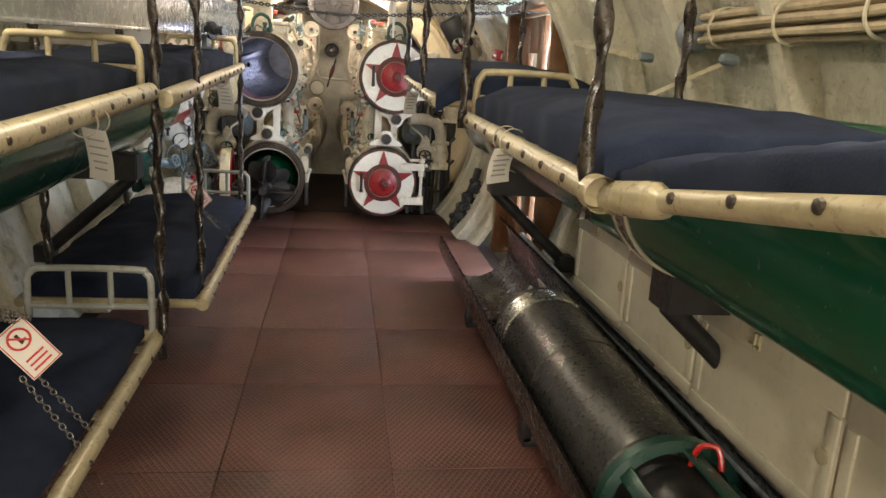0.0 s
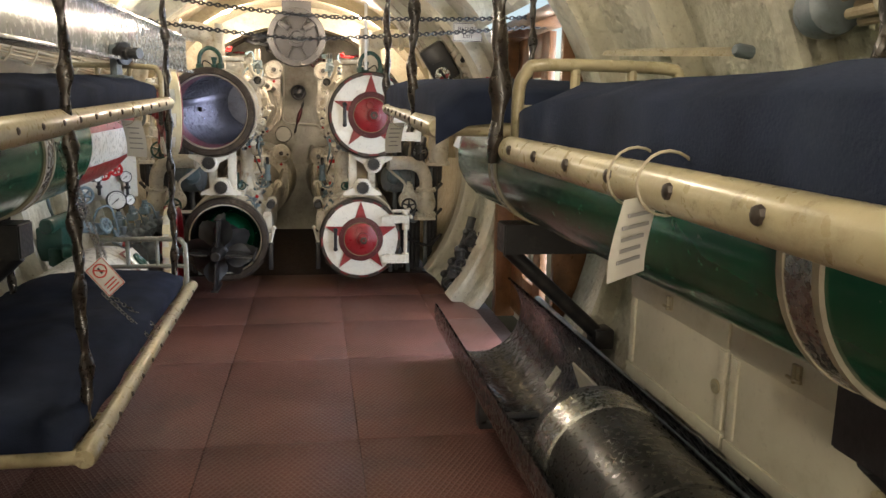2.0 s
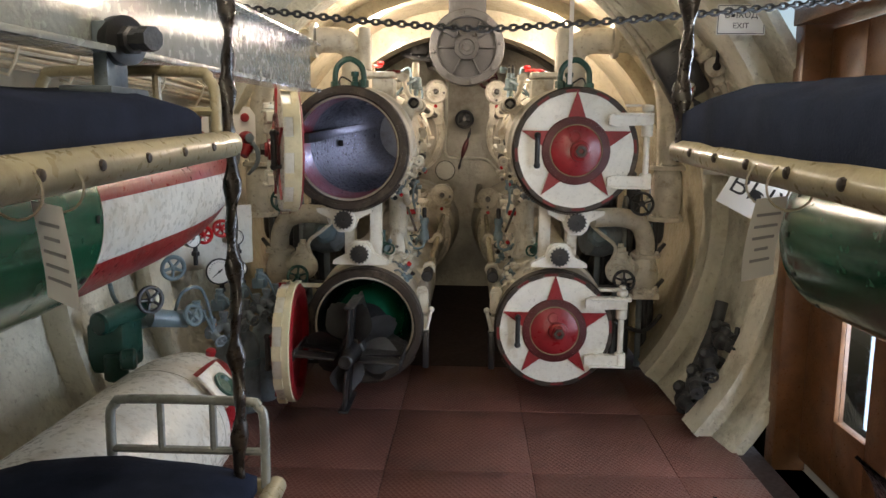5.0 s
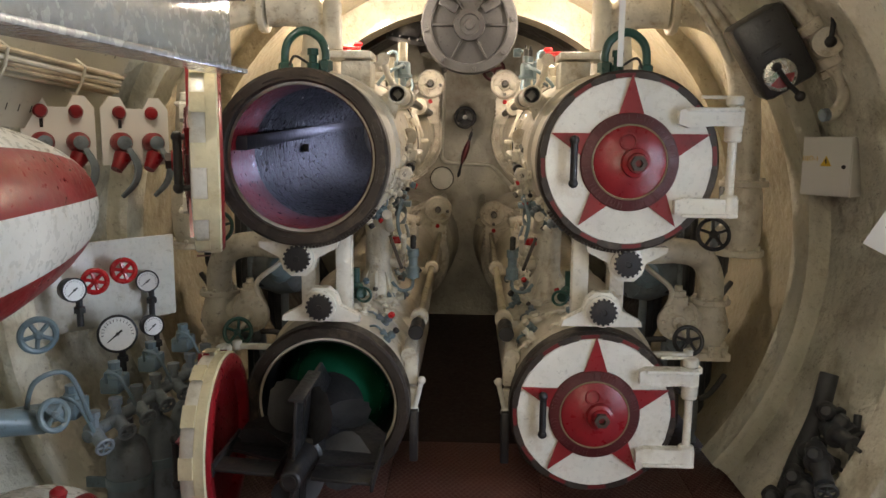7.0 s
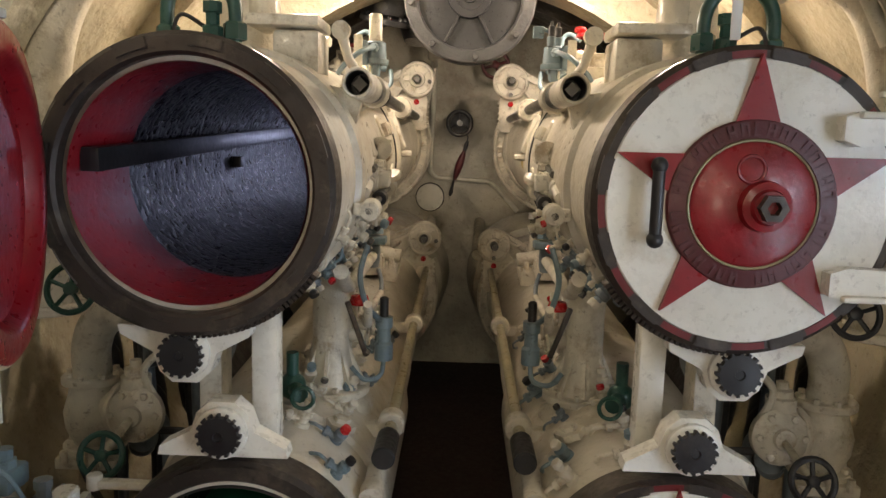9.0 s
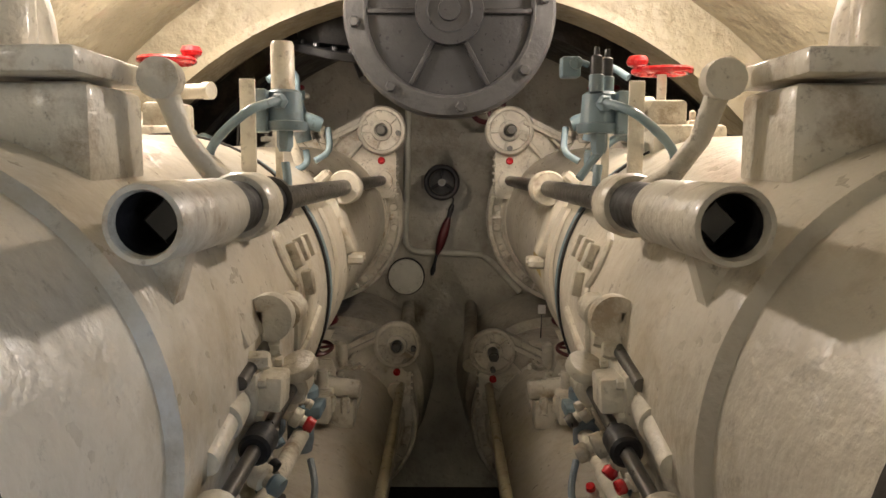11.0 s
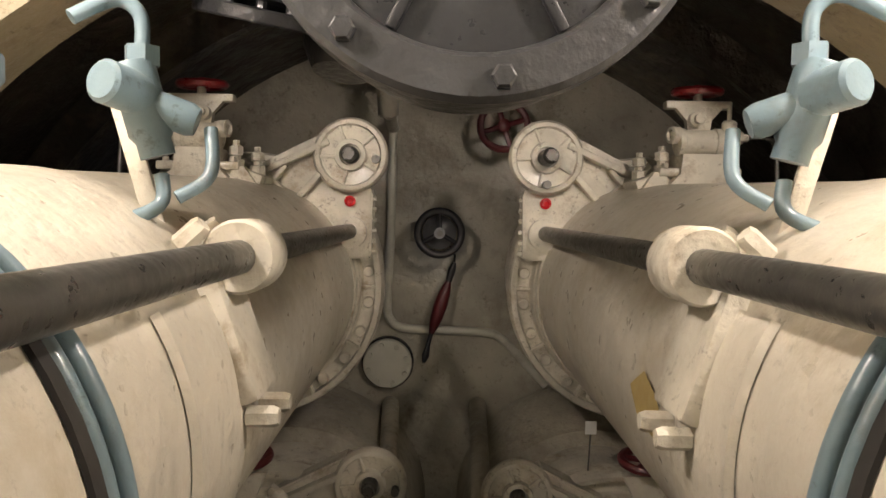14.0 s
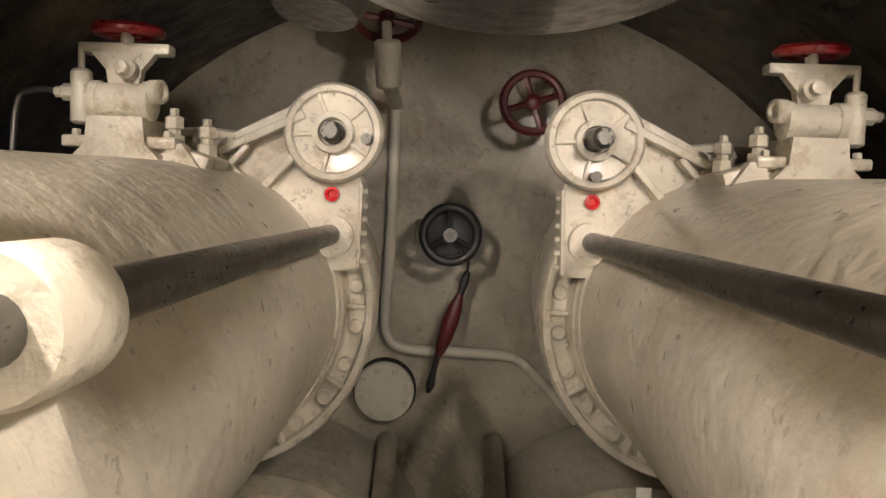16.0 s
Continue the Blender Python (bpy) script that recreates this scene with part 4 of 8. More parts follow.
def breech_door(name_label, place, swing=0.0, hinge=1):
    """A star-marked breech door, built shut and facing the aisle, then swung about its hinge."""
    x, y, z = place
    d = thing("breech_door", (x, y, z - 0.3), name_label, "breech door", "breech doors")
    face = Matrix.Translation((x, y - 0.002, z)) @ pose(0, 0, 0, 90, 0, 0)
    hx = x + hinge * 0.365
    turn = Matrix.Translation((hx, y + 0.01, 0)) @ Matrix.Rotation(radians(swing), 4, "Z") @ Matrix.Translation((-hx, -y - 0.01, 0))

    def add(nm, g, m, par, lab=""):
        g.move(turn)
        return part(nm, g, m, par, lab)
    g = Geo().lathe([(0.0, y - 0.034), (0.10, y - 0.034), (0.20, y - 0.032), (0.302, y - 0.026), (0.308, y - 0.018), (0.308, y + 0.03)], (x, 0, z), (0, 1, 0), 72)
    plate = add("door_plate", g, M_WHITE, d, "white enamelled door plate")
    if swing:
        g = Geo().lathe([(0.0, y + 0.033), (0.16, y + 0.034), (0.230, y + 0.038), (0.246, y + 0.062), (0.254, y + 0.068), (0.292, y + 0.068), (0.303, y + 0.060), (0.305, y + 0.03)], (x, 0, z), (0, 1, 0), 72, close=False)
        add("inner_face", g, M_RED, d, "dark red dished inner face")
        g = Geo().lathe([(0.306, y + 0.018), (0.310, y + 0.020), (0.310, y + 0.052), (0.303, y + 0.058)], (x, 0, z), (0, 1, 0), 72, close=False)
        add("rim", g, M_IVORY, d, "ivory-painted rim")
    for k in range(12):
        g = Geo().lathe([(0.306, y - 0.024), (0.321, y - 0.024), (0.321, y + 0.02), (0.306, y + 0.02), (0.306, y - 0.024)], (x, 0, z), (0, 1, 0), 4, close=False, arc=(radians(30 * k + 19), radians(30 * k + 32)))
        add("lug", g, (M_RED if k in (2, 7) else M_RING if k == 5 else M_IVORY) if swing else M_DULLRED if k % 6 else M_RING, d)
    g = Geo().prism(star_poly(0.303, 0.1157), 0.038, face @ pose(0, 0.010, 0))
    add("star", g, M_RED, d, "red painted star")
    g = Geo().lathe([(0.0, y - 0.052), (0.125, y - 0.052), (0.132, y - 0.047)], (x, 0, z), (0, 1, 0), 56)
    boss = add("boss", g, M_RED, d)
    g = Geo().lathe([(0.138, y - 0.045), (0.140, y - 0.048), (0.176, y - 0.043), (0.180, y - 0.038), (0.180, y - 0.02), (0.138, y - 0.02)], (x, 0, z), (0, 1, 0), 64, close=False)
    rg = add("motto_ring", g, M_DARKRED, d, "dark red ring with raised worn lettering")
    g = Geo()
    n = MOTTO_SIGNS
    for k in range(n):
        if k in (9, 18, 27):
            continue
        a = 2 * math.pi * k / n
        m = face @ pose(0, 0, 0.0415) @ Matrix.Rotation(-a, 4, "Z")
        g.prism([(-0.009, 0.144), (-0.004, 0.144), (-0.004, 0.172), (-0.009, 0.172)], 0.004, m)
        if k % 3:
            g.prism([(0.004, 0.144), (0.009, 0.144), (0.009, 0.172), (0.004, 0.172)], 0.004, m)
        b = 0.144 + 0.0115 * ((k * 7) % 3)
        g.prism([(-0.004, b), (0.004, b), (0.004, b + 0.005), (-0.004, b + 0.005)], 0.004, m)
    add("motto", g, M_DARKRED, rg)
    add("gold_line", Geo().torus((x, y - 0.046, z), 0.1355, 0.0032, (0, 1, 0), 48, 6), M_OLD_BRASS, d)
    add("hub", Geo().lathe([(0.055, y - 0.05), (0.052, y - 0.075), (0.038, y - 0.080), (0.034, y - 0.094)], (x + 0.020 * hinge, 0, z - 0.002), (0, 1, 0), 28), M_RED, boss)
    add("socket", Geo().lathe([(0.030, 0), (0.030, 0.022), (0.015, 0.022), (0.014, 0.0)], (x + 0.020 * hinge, y - 0.091, z - 0.002), (0, -1, 0), 6), M_RING, boss)
    add("eyelet", Geo().torus((x - 0.01, y - 0.052, z + 0.075), 0.028, 0.004, (0, 1, 0), 24, 6), M_RED, boss)
    # grab handle on the free side
    gx = x - hinge * 0.205
    g = Geo().cyl((gx, y - 0.065, z - 0.07), (gx, y - 0.065, z + 0.07), 0.0135, 12, 0, 0.003)
    g.ball((gx, y - 0.065, z + 0.078), 0.018).ball((gx, y - 0.065, z - 0.078), 0.018)
    g.cyl((gx, y - 0.012, z + 0.078), (gx, y - 0.065, z + 0.078), 0.010, 10).cyl((gx, y - 0.012, z - 0.078), (gx, y - 0.065, z - 0.078), 0.010, 10)
    add("handle", g, M_BLACK, d, "black turned grab handle")
    # hinge arms and pin
    g = Geo()
    for zz in (0.165, -0.16):
        prof = [(0.165, -0.026), (0.20, -0.038), (0.30, -0.032), (0.392, -0.030), (0.392, 0.030), (0.30, 0.030), (0.20, 0.034), (0.165, 0.022)]
        g.prism([(hinge * u, v) for u, v in prof], 0.05, Matrix.Translation((x, y - 0.020, z + zz)) @ pose(0, 0, 0, 90, 0, 0))
        g.box((x + hinge * 0.29, y - 0.052, z + zz + (0.026 if zz > 0 else -0.030)), (0.20, 0.07, 0.014), 0.005)
    es = [e for e in g.bm.edges if len(e.link_faces) == 2 and e.calc_face_angle(0) > 0.9]
    arm = add("hinge_arm", g, M_WHITE, d)
    g = Geo().cyl((hx, y - 0.045, z - 0.195), (hx, y - 0.045, z + 0.23), 0.016, 14)
    for zz, h in ((-0.20, 0.085), (0.075, 0.06), (0.205, 0.035)):
        g.cyl((hx, y - 0.045, z + zz), (hx, y - 0.045, z + zz + h), 0.031, 14, 0, 0.006)
    g.box((hx - hinge * 0.05, y - 0.03, z + 0.236), (0.13, 0.02, 0.012), 0.003)
    add("hinge_pin", g, M_WHITE, d)
    return d


breech_door("white breech door with a red star, shut on its tube", (UP[0], UP[1], UP[2]))
breech_door("white breech door with a red star, shut on its tube", (LO[0], LO[1], LO[2]))
breech_door("white breech door with a red star, swung open", (-UP[0], UP[1], UP[2]), -71, -1)
breech_door("white breech door with a red star, swung open", (-LO[0], LO[1], LO[2]), -86, -1)


def gear_head(side, upper):
    """The drive gearbox on the far flange of a tube."""
    x, _, z = UP if upper else LO
    x *= side
    gx, gz = x - side * (0.338 if upper else 0.325), z + (0.468 if upper else 0.535 if side < 0 else 0.505)
    d = thing("gearbox", (gx, 10.15, gz - 0.1), "cream cast gearbox with a round cover on a tube flange", "gearbox", "gearboxes")
    # arm plate from the flange to the round head
    g = Geo()
    dirv = Vector((x - gx, 0, z - gz)).normalized()
    out = [(gx + side * 0.07, gz + 0.07), (gx + side * 0.27, gz - 0.03), (gx + side * 0.31, gz - 0.06), (gx + side * 0.12, gz - 0.26), (gx + side * 0.02, gz - 0.29), (gx - side * 0.055, gz - 0.29), (gx - side * 0.06, gz - 0.10)]
    g.prism([(u, v) for u, v in out], 0.09, Matrix.Translation((0, 10.22, 0)) @ pose(0, 0, 0, 90, 0, 0))
    es = list(g.bm.edges)
    bmesh.ops.bevel(g.bm, geom=es, offset=0.006, segments=2, affect="EDGES")
    part("housing", g, M_CAST, d)
    g = Geo().box((gx + side * 0.175, 10.112, gz - 0.115), (0.30, 0.044, 0.020), 0.004, Matrix.Rotation(radians(side * -42), 3, "Y"))
    g.box((gx + side * 0.16, 10.112, gz - 0.01), (0.22, 0.044, 0.018), 0.004, Matrix.Rotation(radians(side * 25), 3, "Y"))
    g.box((gx + side * 0.115, 10.114, gz - 0.085), (0.12, 0.040, 0.016), 0.004, Matrix.Rotation(radians(side * 48), 3, "Y"))
    g.box((gx + side * 0.205, 10.114, gz - 0.06), (0.08, 0.040, 0.014), 0.004, Matrix.Rotation(radians(side * 48), 3, "Y"))
    part("ribs", g, M_CAST, d)
    g = Geo().lathe([(0.098, 0), (0.104, -0.008), (0.104, -0.03), (0.097, -0.04), (0.086, -0.042), (0.082, -0.030), (0.045, -0.026), (0.042, -0.048), (0.030, -0.050), (0.027, -0.030), (0, -0.030)], (gx, 10.13, gz), (0, 1, 0), 48)
    head = part("round_cover", g, M_CAST, d)
    pieces("spoke", Geo().box((0, 0, 0), (0.042, 0.014, 0.009), 0.002), M_CAST, head, [pose(gx + 0.063 * math.cos(a), 10.098, gz + 0.063 * math.sin(a)) @ Matrix.Rotation(-a, 4, "Y") for a in [radians(72 * k + 40) for k in range(5)]])
    ln = 0.06 if side < 0 else 0.105
    g = Geo().lathe([(0.024, 0), (0.022, ln - 0.02), (0.016, ln - 0.015), (0.016, ln)], (gx, 10.10, gz), (0, -1, 0), 14)
    for k in range(6):
        a = radians(60 * k)
        g.box((gx + 0.015 * math.cos(a), 10.10 - ln, gz + 0.015 * math.sin(a)), (0.006, 0.012, 0.005), 0, Matrix.Rotation(-a, 3, "Y"))
    part("splined_shaft", g, M_STEEL, head)
    part("plug", Geo().cyl((gx + side * -0.072 if side < 0 else gx, 10.10, gz - (0.012 if side < 0 else 0.075)), (gx + side * -0.072 if side < 0 else gx, 10.07, gz - (0.012 if side < 0 else 0.075)), 0.012, 8), M_STEEL, head)
    g = Geo().lathe([(0.016, 0), (0.016, 0.012), (0.010, 0.014), (0.007, 0.006)], (gx + side * 0.003, 10.127, gz - 0.127), (0, -1, 0), 12)
    part("sight_plug", g, M_BRIGHT_RED, d, "red sight plug")
    g = Geo().lathe([(0.045, 0), (0.045, 0.028), (0.032, 0.030)], (gx + side * 0.0, 10.13, gz - 0.215), (0, -1, 0), 24)
    part("shaft_bearing", g, M_CAST, d)
    part("drain_plug", Geo().lathe([(0.014, 0), (0.014, 0.012), (0.009, 0.014), (0.009, 0.03)], (gx + side * 0.02, 10.16, gz - 0.285), (0, 0, -1), 6), M_BRASS, d, "brass drain plug")
    pieces("cover_screw", bolt(0.007, 0.010), M_CAST, d, [aim((gx - side * 0.058, 10.16, gz - 0.12 - 0.03 * k), (-side, 0, 0)) for k in range(6)])
    return gx, gz


HEADS = {(s, u): gear_head(s, u) for s in (-1, 1) for u in (True, False)}

# drive rods along the upper tubes
for s in (-1, 1):
    rx, rz = s * 0.275, 1.708
    rod = thing("drive_rod", (rx, 8.8, rz - 0.03), "dark steel drive rod along a torpedo tube", "drive rod", "drive rods")
    part("rod", Geo().cyl((rx, 7.70, rz), (rx, 10.22, rz), 0.0215, 18), M_STEEL, rod)
    part("dark_sleeve", Geo().cyl((rx, 7.79, rz), (rx, 7.97, rz), 0.035, 24, 0, 0.004), M_BLACK, rod)
    if s < 0:
        part("short_dark_sleeve", Geo().cyl((rx, 7.96, rz), (rx, 8.07, rz), 0.031, 24, 0, 0.004), M_BLACK, rod)
        part("sleeve_nut", Geo().lathe([(0.040, 0), (0.040, 0.02), (0.028, 0.03)], (rx, 8.065, rz), (0, 1, 0), 20), M_STEEL, rod)
    part("sleeve", Geo().lathe([(0.031, 0.14), (0.031, 0.004), (0.033, 0.0), (0.038, 0.0), (0.040, 0.006), (0.040, 0.23), (0.030, 0.235)], (rx, 7.58, rz), (0, 1, 0), 28, close=False), M_CAST, rod)
    part("socket_lining", Geo().lathe([(0.0305, 7.592), (0.0305, 7.70), (0.0, 7.70)], (rx, 0, rz), (0, 1, 0), 24, close=False), M_BLACK, rod)
    part("square_end", Geo().lathe([(0.024, 0), (0.024, 0.06), (0.02, 0.065)], (rx, 7.70, rz), (0, -1, 0), 4), M_STEEL, rod)
    for y in ((7.935, 8.97) if s < 0 else (8.0, 8.90)):
        b = thing("rod_bearing", (rx + s * 0.05, y, rz - 0.1), "cream cast bearing bracket bolted to a torpedo tube", "bracket", "rod brackets")
        g = Geo().lathe([(0.024, -0.036), (0.043, -0.040), (0.047, -0.033), (0.047, 0.033), (0.043, 0.040), (0.024, 0.036)], (rx, y, rz), (0, 1, 0), 28)
        part("eye", g, M_CAST, b)
        g = Geo()
        tx, tz = axis_at(s, y)
        ang = math.atan2(rz - tz, rx - tx)
        rot = Matrix.Rotation(-ang, 3, "Y")
        c = Vector((tx + 0.352 * math.cos(ang), y, tz + 0.352 * math.sin(ang)))
        g.box(c, (0.070, 0.045, 0.055), 0.012, rot)
        a2 = ang + s * radians(14)
        g.box((tx + 0.322 * math.cos(a2), y, tz + 0.322 * math.sin(a2)), (0.030, 0.11, 0.17), 0.008, Matrix.Rotation(-a2, 3, "Y"))
        part("foot", g, M_CAST, b)
        pieces("bolt", bolt(0.014, 0.036), M_CAST, b, [aim((tx + 0.33 * math.cos(a3), y + dy, tz + 0.33 * math.sin(a3)), (math.cos(a3), 0, math.sin(a3))) for a3 in (ang - s * radians(9), ang + s * radians(32)) for dy in (-0.035, 0.035)])
    # lower rods
    lx, lz = s * 0.195, 0.70
    rod = thing("drive_rod", (lx, 8.8, lz - 0.03), "painted drive rod along a lower torpedo tube", "drive rod", "drive rods")
    part("rod", Geo().cyl((lx, 7.75, lz), (lx, 10.12, lz + 0.10), 0.019, 14), M_RAIL, rod)
    for y in (7.86, 8.95):
        part("bearing", Geo().cyl((lx, y - 0.03, lz + 0.042 * (y - 7.75)), (lx, y + 0.03, lz + 0.042 * (y - 7.75)), 0.042, 18, 0, 0.006).box((lx + s * 0.05, y, lz - 0.02 + 0.042 * (y - 7.75)), (0.10, 0.05, 0.04), 0.006), M_CAST, rod)
    g = Geo().cyl((lx, 7.60, lz), (lx, 7.76, lz), 0.033, 16, 0, 0.005)
    part("dark_sleeve", g, M_BLACK, rod)

# ceiling motor
MX, MY, MZ = 0.012, 8.88, 2.167
mo = thing("motor", (MX, 9.05, 1.87), "dark grey round electric motor hung under the ceiling", "motor")
g = Geo().lathe([(0.0, 0.014), (0.225, 0.014), (0.245, 0.018), (0.262, 0.02), (0.262, 0.20), (0.20, 0.34), (0, 0.36)], (MX, MY, MZ), (0, 1, 0), 72)
part("casing", g, M_MOTOR, mo)
g = Geo().lathe([(0.214, 0.014), (0.218, -0.002), (0.224, -0.008), (0.268, -0.008), (0.276, 0.0), (0.276, 0.05), (0.264, 0.055), (0.250, 0.03)], (MX, MY, MZ), (0, 1, 0), 72, close=False)
rim = part("rim", g, M_MOTORRIM, mo)
pieces("bolt", bolt(0.015, 0.016), M_MOTORRIM, rim, ring_poses((MX, MY - 0.007, MZ), 0.248, 8, (0, -1, 0), radians(52)))
for a in (-62, -118, 62, 118, 180, 0):
    ar = radians(a)
    part("rib", Geo().box((MX + 0.150 * math.cos(ar), MY + 0.008, MZ + 0.150 * math.sin(ar)), (0.13, 0.016, 0.014), 0.004, Matrix.Rotation(-ar, 3, "Y")), M_MOTOR, mo)
g = Geo().lathe([(0.09, 0), (0.088, 0.014), (0.06, 0.018), (0.055, 0.012), (0.03, 0.012), (0.028, 0.02), (0, 0.02)], (MX, MY, MZ), (0, -1, 0), 40)
part("end_cap", g, M_MOTOR, mo)
for s in (-1, 1):
    part("brush_cover", Geo().box((MX + s * 0.12, MY - 0.006, MZ + 0.11), (0.11, 0.024, 0.055), 0.012, Matrix.Rotation(radians(-s * 30), 3, "Y")), M_MOTOR, mo)
part("mount", Geo().box((MX, 9.12, 2.50), (0.28, 0.30, 0.24), 0.01), M_MOTORRIM, mo)

# ---- valves, pipes and fittings ----


def handwheel(parent, c, R, axis, m, spokes=5, r=None, name="handwheel", label=""):
    r = r or R * 0.13
    q = Vector((0, 0, 1)).rotation_difference(Vector(axis)).to_matrix()
    c = Vector(c)
    g = Geo().torus(c, R, r, axis, 28, 8)
    g.lathe([(R * 0.28, -r), (R * 0.28, r), (R * 0.15, r * 1.6)], c, axis, 12)
    for k in range(spokes):
        a = 2 * math.pi * k / spokes + 0.3
        g.sweep([c, c + q @ Vector((R * math.cos(a), R * math.sin(a), 0))], r * 0.75, 6)
    return part(name, g, m, parent, label)


def flange(parent, c, axis, R, h, n, m, br=0.011):
    c = Vector(c)
    f = part("flange", Geo().lathe([(R * 0.6, 0), (R - 0.004, 0), (R, 0.004), (R, h - 0.004), (R - 0.004, h), (R * 0.6, h)], c, axis, 32), m, parent)
    pieces("bolt", bolt(br, br * 1.2), m, f, ring_poses(c + Vector(axis) * h, R * 0.80, n, axis))
    return f


def pipe(parent, pts, r, m, name="pipe", n=14, steps=6):
    return part(name, Geo().sweep(pts, r, n, steps=steps), m, parent)


for s in (-1, 1):
    # pinion brackets between the tubes
    for kx, ky, kz, up in ((s * 0.635, 7.335, 1.065, True), (s * 0.55, 7.335, 0.875, False)):
        b = thing("pinion_bracket", (kx, ky, kz - 0.06), "white triangular bracket holding a black toothed pinion", "bracket", "pinion brackets")
        sg = 1 if up else -1
        g = Geo().prism([(-0.155, sg * 0.062), (0.155, sg * 0.062), (0.150, sg * 0.040), (0.075, sg * 0.0), (0.060, sg * -0.045), (0.030, sg * -0.072), (-0.030, sg * -0.072), (-0.060, sg * -0.045), (-0.075, 0.0), (-0.150, sg * 0.040)][:: sg], 0.055, Matrix.Translation((kx, ky + 0.05, kz)) @ pose(0, 0, 0, 90, 0, 0))
        g.lathe([(0.057, 0), (0.062, 0.01), (0.062, 0.06), (0.056, 0.064)], (kx, ky + 0.04, kz), (0, -1, 0), 32)
        part("bracket_plate", g, M_WHITE, b)
        g = Geo().lathe([(0.042, 0), (0.046, 0.002), (0.046, 0.018), (0.012, 0.020), (0.010, 0.016), (0, 0.016)], (kx, ky - 0.022, kz), (0, -1, 0), 32)
        pin = part("pinion", g, M_BLACK, b, "black toothed pinion")
        pieces("tooth", Geo().box((0, 0, 0), (0.010, 0.018, 0.008), 0.001), M_BLACK, pin, [pose(kx + 0.048 * math.cos(a), ky - 0.031, kz + 0.048 * math.sin(a)) @ Matrix.Rotation(-a, 4, "Y") for a in [2 * math.pi * k / 16 for k in range(16)]])
    st = thing("tube_stanchion", (s * 0.55, 7.5, 0.78), "white steel stanchion between upper and lower tubes", "stanchion", "tube stanchions")
    part("post", Geo().box((s * 0.475, 7.46, 0.98), (0.065, 0.06, 0.34), 0.006), M_WHITE, st)
    part("post", Geo().box((s * 0.635, 7.55, 0.93), (0.06, 0.09, 0.24), 0.006), M_CAST, st)
    # big vent pipe rising from the upper tube and bending down the hull side
    v = thing("vent_pipe", (s * 0.66, 7.98, 1.75), "cream vent pipe bending from a tube top down the hull side", "pipe", "vent pipes")
    part("riser", Geo().lathe([(0.105, 0), (0.100, 0.12), (0.088, 0.24), (0.075, 0.30)], (s * 0.66, 8.0, 1.74), (0, 0, 1), 32), M_CAST, v)
    part("stub", Geo().lathe([(0.045, 0), (0.043, 0.20), (0.036, 0.215), (0.034, 0.25), (0, 0.25)], (s * 0.60, 7.93, 1.92), (0, 0, 1), 20), M_CAST, v)
    pipe(v, [(s * 0.66, 8.0, 1.9), (s * 0.68, 8.0, 2.04), (s * 0.76, 7.98, 2.10), (s * 0.90, 7.96, 2.10)], 0.078, M_CAST, "elbow", 20)
    flange(v, (s * 0.90, 7.96, 2.10), (s, 0, 0), 0.105, 0.03, 8, M_CAST)
    pipe(v, [(s * 0.92, 7.96, 2.10), (s * 1.02, 7.94, 2.09), (s * 1.13, 7.92, 2.03), (s * 1.20, 7.90, 1.90), (s * 1.235, 7.88, 1.70), (s * 1.25, 7.87, 1.36)], 0.066, M_CAST, "down_pipe", 20)
    flange(v, (s * 1.25, 7.87, 1.33), (0, 0, 1), 0.105, 0.028, 8, M_CAST)
    flange(v, (s * 1.25, 7.87, 1.02), (0, 0, 1), 0.105, 0.028, 8, M_CAST)
    part("valve_body", Geo().lathe([(0.07, 0), (0.085, 0.05), (0.09, 0.15), (0.085, 0.25), (0.07, 0.30)], (s * 1.25, 7.87, 1.04), (0, 0, 1), 28), M_CAST, v)
    handwheel(v, (s * 1.05, 7.62, 1.145), 0.065, (0, -1, 0.3), M_BLACK if s > 0 else M_DKGREEN)
    part("spindle", Geo().cyl((s * 1.05, 7.62, 1.145), (s * 1.16, 7.86, 1.15), 0.014, 10), M_CAST, v)
    # lower flood pipe and valve
    v = thing("flood_valve", (s * 1.06, 7.93, 0.45), "cream elbow pipe on a bolted valve body", "valve", "flood valves")
    pipe(v, [(s * 0.80, 7.80, 1.04), (s * 0.98, 7.84, 1.04), (s * 1.09, 7.88, 1.00), (s * 1.14, 7.90, 0.91), (s * 1.15, 7.92, 0.80)], 0.058, M_CAST, "elbow", 20)
    flange(v, (s * 1.15, 7.92, 0.785), (0, 0, 1), 0.092, 0.024, 8, M_CAST)
    part("valve_body", Geo().lathe([(0.06, 0), (0.068, 0.02), (0.086, 0.06), (0.090, 0.11), (0.075, 0.16), (0.066, 0.20)], (s * 1.15, 7.92, 0.585), (0, 0, 1), 28), M_CAST, v)
    flange(v, (s * 1.15, 7.92, 0.565), (0, 0, 1), 0.095, 0.024, 8, M_CAST)
    part("side_neck", Geo().cyl((s * 1.10, 7.91, 0.71), (s * 0.98, 7.86, 0.71), 0.055, 20), M_CAST, v)
    flange(v, (s * 1.055, 7.90, 0.71), (-s, -0.3, 0), 0.086, 0.022, 6, M_CAST, 0.010)
    cover = part("bonnet", Geo().lathe([(0.080, 0), (0.086, 0.008), (0.086, 0.034), (0.078, 0.042), (0.034, 0.060), (0.030, 0.072), (0, 0.074)], (s * 0.98, 7.86, 0.71), (0, -1, 0.12), 32), M_CAST, v)
    pieces("bolt", bolt(0.012, 0.016), M_CAST, cover, ring_poses((s * 0.98, 7.822, 0.714), 0.068, 6, (0, -1, 0.12)))
